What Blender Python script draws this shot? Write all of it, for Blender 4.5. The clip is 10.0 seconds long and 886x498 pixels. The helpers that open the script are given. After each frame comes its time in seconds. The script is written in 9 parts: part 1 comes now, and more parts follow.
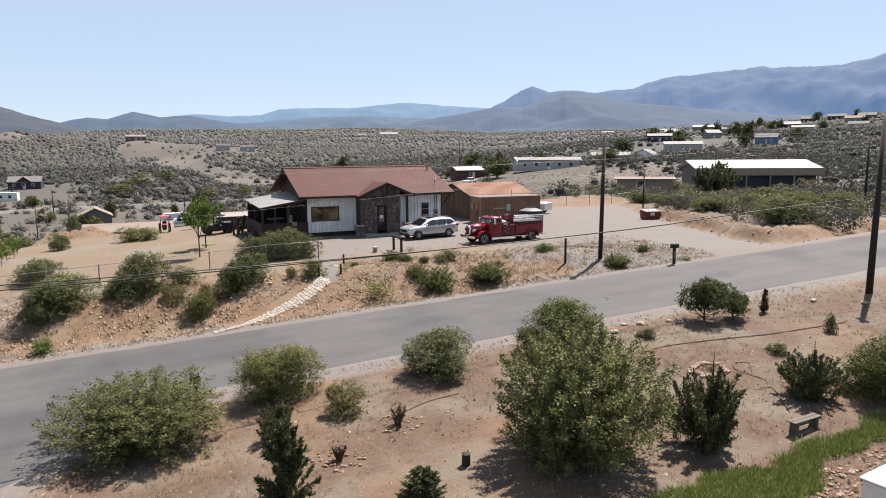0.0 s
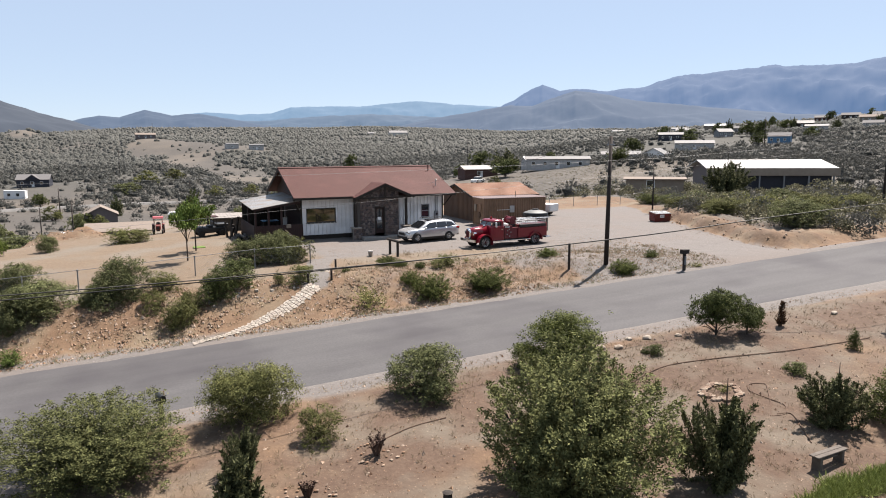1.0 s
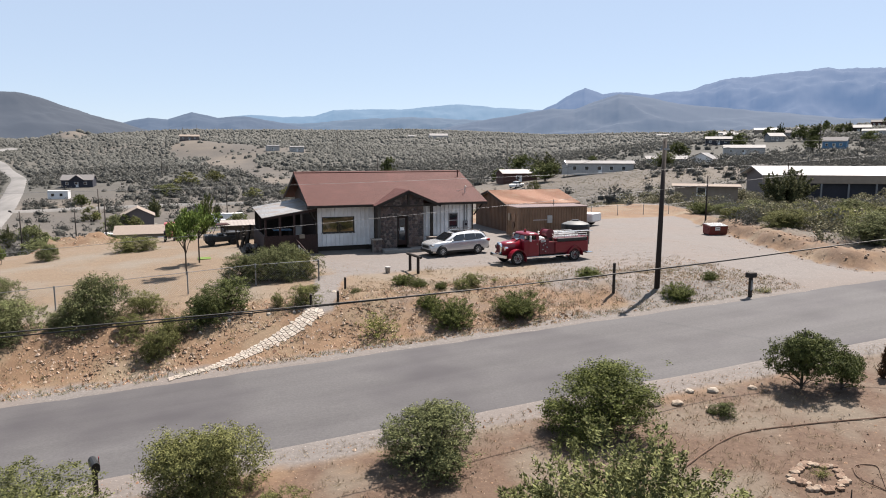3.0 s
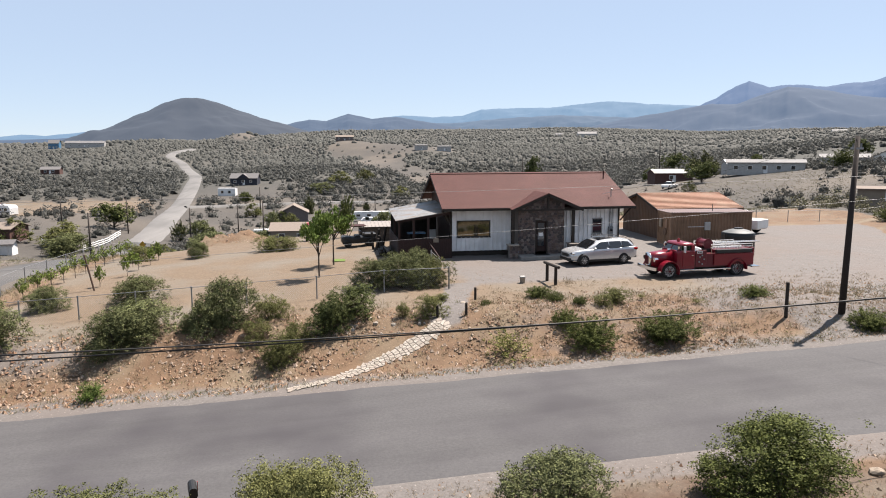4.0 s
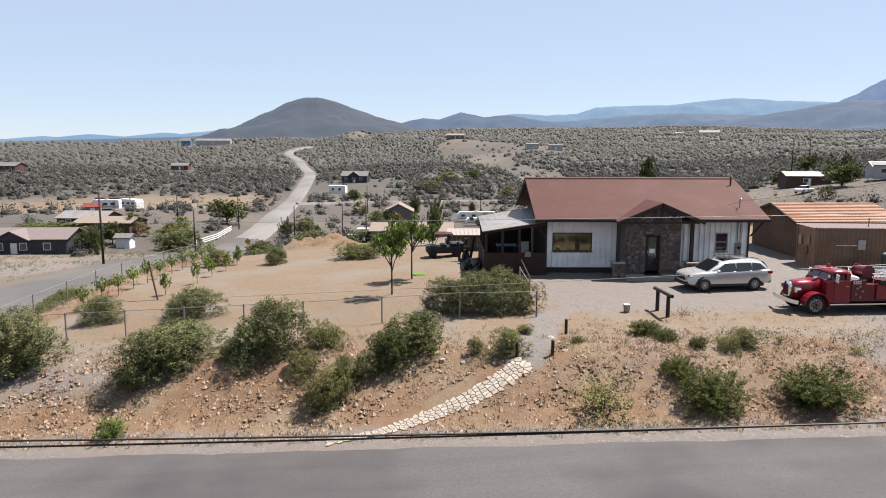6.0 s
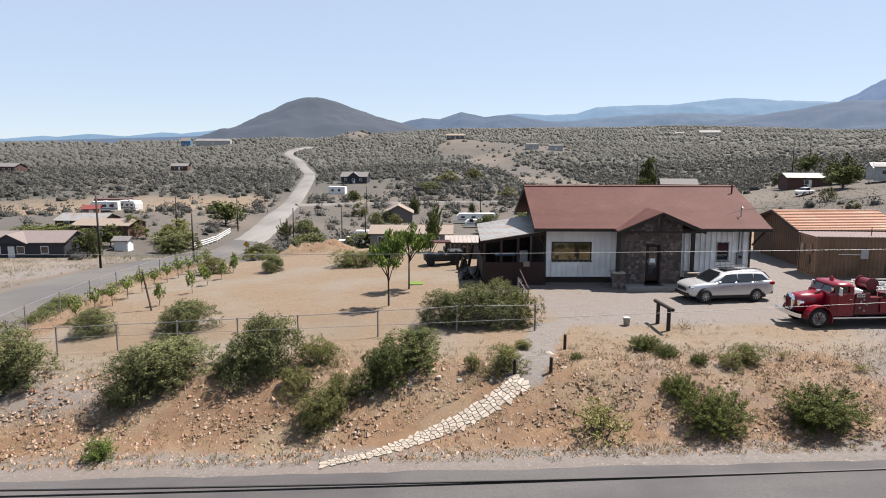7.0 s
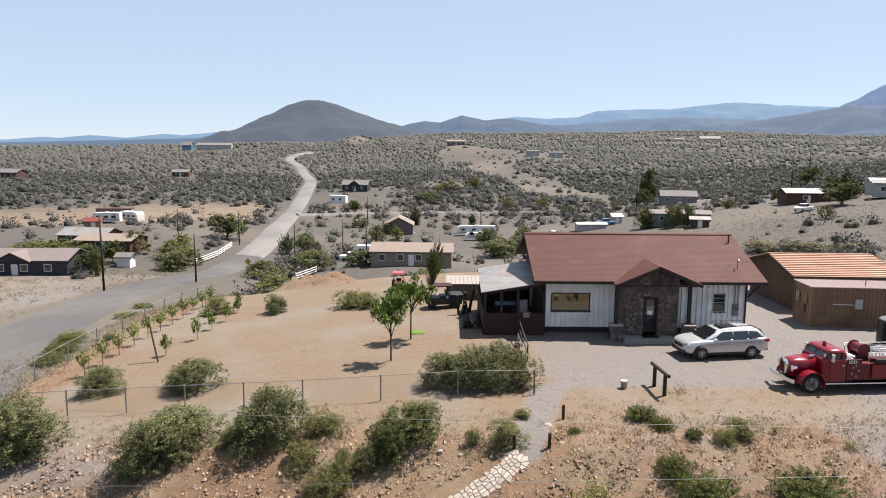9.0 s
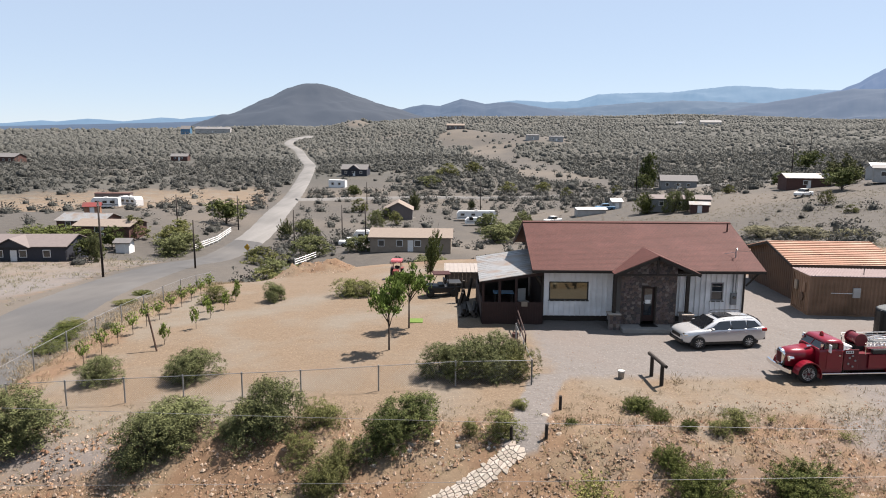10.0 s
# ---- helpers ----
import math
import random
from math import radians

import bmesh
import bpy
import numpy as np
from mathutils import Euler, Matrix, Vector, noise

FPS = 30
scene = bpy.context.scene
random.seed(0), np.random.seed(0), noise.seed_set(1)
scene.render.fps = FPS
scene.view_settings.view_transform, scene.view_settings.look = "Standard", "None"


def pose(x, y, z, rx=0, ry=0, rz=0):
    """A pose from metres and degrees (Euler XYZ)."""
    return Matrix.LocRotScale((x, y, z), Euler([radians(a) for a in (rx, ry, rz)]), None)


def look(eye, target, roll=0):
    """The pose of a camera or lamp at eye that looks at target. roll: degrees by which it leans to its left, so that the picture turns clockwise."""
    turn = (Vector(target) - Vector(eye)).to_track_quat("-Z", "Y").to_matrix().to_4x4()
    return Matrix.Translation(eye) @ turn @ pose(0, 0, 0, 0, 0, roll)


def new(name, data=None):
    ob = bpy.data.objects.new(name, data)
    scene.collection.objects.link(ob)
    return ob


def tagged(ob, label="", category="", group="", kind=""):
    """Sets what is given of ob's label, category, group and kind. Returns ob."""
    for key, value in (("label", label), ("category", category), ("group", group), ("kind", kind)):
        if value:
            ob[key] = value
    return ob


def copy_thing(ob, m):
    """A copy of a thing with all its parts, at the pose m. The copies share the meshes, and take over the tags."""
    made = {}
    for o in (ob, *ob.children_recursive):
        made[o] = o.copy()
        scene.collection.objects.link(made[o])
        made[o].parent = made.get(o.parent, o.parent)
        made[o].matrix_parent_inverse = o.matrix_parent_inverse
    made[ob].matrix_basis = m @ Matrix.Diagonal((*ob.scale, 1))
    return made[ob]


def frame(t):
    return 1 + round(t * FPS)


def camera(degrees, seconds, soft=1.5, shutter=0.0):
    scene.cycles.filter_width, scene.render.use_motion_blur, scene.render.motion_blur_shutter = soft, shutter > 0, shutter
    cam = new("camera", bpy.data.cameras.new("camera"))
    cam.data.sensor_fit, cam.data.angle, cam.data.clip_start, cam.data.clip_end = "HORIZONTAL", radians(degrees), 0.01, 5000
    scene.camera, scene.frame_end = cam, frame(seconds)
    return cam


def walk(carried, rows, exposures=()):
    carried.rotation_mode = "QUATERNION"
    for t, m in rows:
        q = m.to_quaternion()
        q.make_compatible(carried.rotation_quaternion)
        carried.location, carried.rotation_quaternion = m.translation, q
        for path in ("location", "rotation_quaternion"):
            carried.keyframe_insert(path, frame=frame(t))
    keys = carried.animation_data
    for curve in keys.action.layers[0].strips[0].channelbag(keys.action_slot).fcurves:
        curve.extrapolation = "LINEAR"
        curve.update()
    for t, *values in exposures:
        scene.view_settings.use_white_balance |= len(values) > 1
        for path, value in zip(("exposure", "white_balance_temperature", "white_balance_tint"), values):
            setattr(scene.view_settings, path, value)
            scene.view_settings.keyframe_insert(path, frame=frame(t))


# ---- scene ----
cam = camera(65.9, 10.0, 1.0)
PATH = [
    (0, (-13.508, -52.918, 6.318), (-12.651, -51.133, 6.035), -0.4),
    (0.5, (-12.624, -52.182, 6.358), (-11.794, -50.384, 6.074), -0.3),
    (1, (-11.934, -51.351, 6.402), (-11.103, -49.555, 6.115), -0.3),
    (1.5, (-11.16, -50.38, 6.43), (-10.328, -48.585, 6.141), -0.3),
    (2, (-10.438, -49.344, 6.43), (-9.606, -47.548, 6.142), -0.3),
    (2.2, (-10.165, -48.883, 6.451), (-9.327, -47.089, 6.165), -0.4),
    (3.3, (-8.647, -46.244, 6.454), (-8.017, -44.367, 6.173), -0.0),
    (3.5, (-8.365, -45.755, 6.522), (-7.799, -43.858, 6.238), -0.2),
    (3.9, (-7.95, -44.706, 6.556), (-7.484, -42.781, 6.282), -0.4),
    (4, (-7.838, -44.505, 6.563), (-7.517, -42.55, 6.282), -0.2),
    (4.5, (-7.158, -43.123, 6.596), (-7.156, -41.143, 6.317), -0.1),
    (5, (-6.721, -41.787, 6.648), (-6.717, -39.807, 6.366), -0.1),
    (5.5, (-6.313, -40.374, 6.704), (-6.309, -38.394, 6.42), 0.1),
    (7, (-5.906, -38.874, 7.226), (-5.903, -36.895, 6.94), 0.1),
    (7.5, (-5.96, -38.951, 7.977), (-5.956, -36.971, 7.692), 0.2),
    (8, (-6.012, -39.127, 8.72), (-6.008, -37.147, 8.436), 0.2),
    (8.5, (-6.015, -39.179, 9.427), (-6.012, -37.199, 9.145), 0.3),
    (9, (-6.004, -39.178, 10.079), (-6.001, -37.197, 9.8), 0.4),
    (9.5, (-5.968, -39.154, 10.304), (-5.964, -37.174, 10.022), 0.4),
    (10, (-5.914, -39.083, 10.355), (-5.91, -37.11, 10.03), 0.4),
]
walk(cam, [(t, look(e, g, r)) for t, e, g, r in PATH], [(0.0, 1.5, 6720, 14.5), (10.0, 1.5, 6720, 14.5)])

# ---- light ----
SUN_EL, SUN_AZ = radians(61.5), radians(61)   # azimuth from +y towards +x
to_sun = Vector((math.sin(SUN_AZ) * math.cos(SUN_EL), math.cos(SUN_AZ) * math.cos(SUN_EL), math.sin(SUN_EL)))
world = bpy.data.worlds.new("world")
scene.world = world
world.use_nodes = True
sky = world.node_tree.nodes.new("ShaderNodeTexSky")
sky.sky_type, sky.sun_disc = "NISHITA", False
sky.sun_elevation, sky.sun_rotation = SUN_EL, SUN_AZ
sky.altitude, sky.air_density, sky.dust_density, sky.ozone_density = 1400, 0.9, 0.1, 1.0
back = world.node_tree.nodes["Background"]
haze = world.node_tree.nodes.new("ShaderNodeMix")     # thin dry-season haze that evens the whole sky out
haze.data_type = "RGBA"
haze.inputs[0].default_value, haze.inputs[7].default_value = 0.7, (3.9, 4.95, 6.25, 1)
world.node_tree.links.new(sky.outputs[0], haze.inputs[6])
world.node_tree.links.new(haze.outputs[2], back.inputs[0])
back.inputs[1].default_value = 0.0535
sun = new("sun", bpy.data.lights.new("sun", "SUN"))
sun.data.energy, sun.data.angle, sun.data.color = 5.0, radians(0.53), (1.0, 0.945, 0.87)
sun.matrix_world = look(to_sun * 300, (0, 0, 0))

# ---- materials ----
def mat(name, c1, c2=None, scale=2.0, rough=0.8, metal=0.0, bump=0.0, c3=None, scale3=0.25, coords="Object", spec=0.4, coat=0.0):
    """Two-scale mottled paint or mineral: c1 and c2 in fine grain, c3 in broad patches."""
    m = bpy.data.materials.new(name)
    m.use_nodes = True
    nt = m.node_tree
    p = nt.nodes["Principled BSDF"]
    p.inputs["Roughness"].default_value, p.inputs["Metallic"].default_value = rough, metal
    p.inputs["Specular IOR Level"].default_value = spec
    p.inputs["Coat Weight"].default_value = coat
    c2 = c2 or tuple(v * 0.82 for v in c1)
    tc = nt.nodes.new("ShaderNodeTexCoord")
    n1 = nt.nodes.new("ShaderNodeTexNoise")
    n1.inputs["Scale"].default_value, n1.inputs["Detail"].default_value, n1.inputs["Roughness"].default_value = scale, 6, 0.65
    nt.links.new(tc.outputs[coords], n1.inputs["Vector"])
    r1 = nt.nodes.new("ShaderNodeMapRange")
    r1.inputs[1].default_value, r1.inputs[2].default_value = 0.33, 0.67
    nt.links.new(n1.outputs[0], r1.inputs[0])
    mix = nt.nodes.new("ShaderNodeMix")
    mix.data_type = "RGBA"
    mix.inputs[6].default_value, mix.inputs[7].default_value = (*c1, 1), (*c2, 1)
    nt.links.new(r1.outputs[0], mix.inputs[0])
    out = mix.outputs[2]
    if c3:
        n2 = nt.nodes.new("ShaderNodeTexNoise")
        n2.inputs["Scale"].default_value, n2.inputs["Detail"].default_value = scale3, 3
        nt.links.new(tc.outputs[coords], n2.inputs["Vector"])
        r2 = nt.nodes.new("ShaderNodeMapRange")
        r2.inputs[1].default_value, r2.inputs[2].default_value = 0.45, 0.68
        nt.links.new(n2.outputs[0], r2.inputs[0])
        mx = nt.nodes.new("ShaderNodeMix")
        mx.data_type = "RGBA"
        mx.inputs[7].default_value = (*c3, 1)
        nt.links.new(out, mx.inputs[6])
        nt.links.new(r2.outputs[0], mx.inputs[0])
        out = mx.outputs[2]
    nt.links.new(out, p.inputs["Base Color"])
    if bump:
        b = nt.nodes.new("ShaderNodeBump")
        b.inputs["Strength"].default_value, b.inputs["Distance"].default_value = 1.0, bump
        nt.links.new(n1.outputs[0], b.inputs["Height"])
        nt.links.new(b.outputs[0], p.inputs["Normal"])
    return m


def leaf_mat(name, c1, c2, gloss=0.12):
    """Foliage: each leaf takes its own tone, and lets some light through."""
    c1, c2 = tuple(v * 0.42 for v in c1), tuple(v * 1.0 for v in c2)
    m = bpy.data.materials.new(name)
    m.use_nodes = True
    nt = m.node_tree
    p = nt.nodes["Principled BSDF"]
    p.inputs["Roughness"].default_value, p.inputs["Specular IOR Level"].default_value = 0.75, gloss
    g = nt.nodes.new("ShaderNodeNewGeometry")
    o = nt.nodes.new("ShaderNodeObjectInfo")
    mix = nt.nodes.new("ShaderNodeMix")
    mix.data_type = "RGBA"
    mix.inputs[6].default_value, mix.inputs[7].default_value = (*c1, 1), (*c2, 1)
    nt.links.new(g.outputs["Random Per Island"], mix.inputs[0])
    hs = nt.nodes.new("ShaderNodeHueSaturation")
    v = nt.nodes.new("ShaderNodeMapRange")
    v.inputs[3].default_value, v.inputs[4].default_value = 0.8, 1.2
    nt.links.new(o.outputs["Random"], v.inputs[0])
    nt.links.new(v.outputs[0], hs.inputs["Value"])
    nt.links.new(mix.outputs[2], hs.inputs["Color"])
    nt.links.new(hs.outputs[0], p.inputs["Base Color"])
    tr = nt.nodes.new("ShaderNodeBsdfTranslucent")
    nt.links.new(hs.outputs[0], tr.inputs[0])
    ms = nt.nodes.new("ShaderNodeMixShader")
    ms.inputs[0].default_value = 0.15
    nt.links.new(p.outputs[0], ms.inputs[1])
    nt.links.new(tr.outputs[0], ms.inputs[2])
    nt.links.new(ms.outputs[0], nt.nodes["Material Output"].inputs[0])
    return m


def piece_mat(name, tones, rough=0.85, bump=0.01, scale=14):
    """Stones and other pieces: the tone of each is picked by its object's or island's random number."""
    m = mat(name, tones[0], tones[0], scale, rough, bump=bump)
    nt = m.node_tree
    p = nt.nodes["Principled BSDF"]
    old = p.inputs["Base Color"].links[0].from_socket
    o = nt.nodes.new("ShaderNodeObjectInfo")
    g = nt.nodes.new("ShaderNodeNewGeometry")
    add = nt.nodes.new("ShaderNodeMath")
    add.operation = "ADD"
    fr = nt.nodes.new("ShaderNodeMath")
    fr.operation = "FRACT"
    nt.links.new(o.outputs["Random"], add.inputs[0])
    nt.links.new(g.outputs["Random Per Island"], add.inputs[1])
    nt.links.new(add.outputs[0], fr.inputs[0])
    ramp = nt.nodes.new("ShaderNodeValToRGB")
    ramp.color_ramp.interpolation = "CONSTANT"
    while len(ramp.color_ramp.elements) < len(tones):
        ramp.color_ramp.elements.new(0.5)
    for i, (e, c) in enumerate(zip(ramp.color_ramp.elements, tones)):
        e.position, e.color = i / len(tones), (*c, 1)
    nt.links.new(fr.outputs[0], ramp.inputs[0])
    n = next(q for q in nt.nodes if q.type == "TEX_NOISE")
    mx = nt.nodes.new("ShaderNodeMix")
    mx.data_type, mx.blend_type = "RGBA", "MULTIPLY"
    mx.inputs[0].default_value = 0.7
    gr = nt.nodes.new("ShaderNodeMapRange")
    gr.inputs[1].default_value, gr.inputs[2].default_value, gr.inputs[3].default_value, gr.inputs[4].default_value = 0.25, 0.75, 0.55, 1.25
    nt.links.new(n.outputs[0], gr.inputs[0])
    nt.links.new(ramp.outputs[0], mx.inputs[6])
    nt.links.new(gr.outputs[0], mx.inputs[7])
    nt.links.remove(p.inputs["Base Color"].links[0])
    nt.links.new(mx.outputs[2], p.inputs["Base Color"])
    return m


def glass_mat(name, tint=(0.02, 0.025, 0.03)):
    m = bpy.data.materials.new(name)
    m.use_nodes = True
    p = m.node_tree.nodes["Principled BSDF"]
    p.inputs["Base Color"].default_value = (*tint, 1)
    p.inputs["Roughness"].default_value, p.inputs["Specular IOR Level"].default_value = 0.03, 0.9
    return m


def far_mat(name, c, haze_glow, k):
    """A distant range: its scrub colour, blued, with emission painted on as air haze."""
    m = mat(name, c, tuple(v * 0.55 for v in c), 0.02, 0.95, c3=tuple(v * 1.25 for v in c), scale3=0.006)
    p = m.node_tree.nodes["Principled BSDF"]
    p.inputs["Emission Color"].default_value, p.inputs["Emission Strength"].default_value = (*haze_glow, 1), k
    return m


def streaked(m, amount=0.28, s=(0.05, 0.9, 1)):
    """Worn tracks that run along x."""
    nt = m.node_tree
    p = nt.nodes["Principled BSDF"]
    tc, mp, n, r, mx = (nt.nodes.new("ShaderNode" + k) for k in ("TexCoord", "Mapping", "TexNoise", "MapRange", "Mix"))
    mp.inputs["Scale"].default_value = s
    n.inputs["Scale"].default_value, n.inputs["Detail"].default_value = 1.0, 5
    r.inputs[1].default_value, r.inputs[2].default_value, r.inputs[3].default_value, r.inputs[4].default_value = 0.3, 0.7, 1 - amount, 1 + amount
    mx.data_type, mx.blend_type = "RGBA", "MULTIPLY"
    mx.inputs[0].default_value = 1
    nt.links.new(tc.outputs["Object"], mp.inputs[0])
    nt.links.new(mp.outputs[0], n.inputs["Vector"])
    nt.links.new(n.outputs[0], r.inputs[0])
    nt.links.new(p.inputs["Base Color"].links[0].from_socket, mx.inputs[6])
    nt.links.new(r.outputs[0], mx.inputs[7])
    nt.links.new(mx.outputs[2], p.inputs["Base Color"])
    return m


def shingled(m):
    """Courses of small shingles, each a little lighter or darker, with a shadow line below every course."""
    nt = m.node_tree
    p = nt.nodes["Principled BSDF"]
    tc, br, mx, bp = (nt.nodes.new("ShaderNode" + k) for k in ("TexCoord", "TexBrick", "Mix", "Bump"))
    br.inputs["Color1"].default_value, br.inputs["Color2"].default_value, br.inputs["Mortar"].default_value = (0.9, 0.9, 0.9, 1), (1.12, 1.1, 1.1, 1), (0.62, 0.6, 0.6, 1)
    br.inputs["Scale"].default_value, br.inputs["Mortar Size"].default_value = 1.0, 0.012
    br.inputs["Brick Width"].default_value, br.inputs["Row Height"].default_value = 0.2, 0.13
    mx.data_type, mx.blend_type = "RGBA", "MULTIPLY"
    mx.inputs[0].default_value = 1
    bp.inputs["Distance"].default_value = 0.02
    nt.links.new(tc.outputs["Object"], br.inputs["Vector"])
    nt.links.new(p.inputs["Base Color"].links[0].from_socket, mx.inputs[6])
    nt.links.new(br.outputs["Color"], mx.inputs[7])
    nt.links.new(mx.outputs[2], p.inputs["Base Color"])
    nt.links.new(br.outputs["Fac"], bp.inputs["Height"])
    nt.links.new(bp.outputs[0], p.inputs["Normal"])
    return m


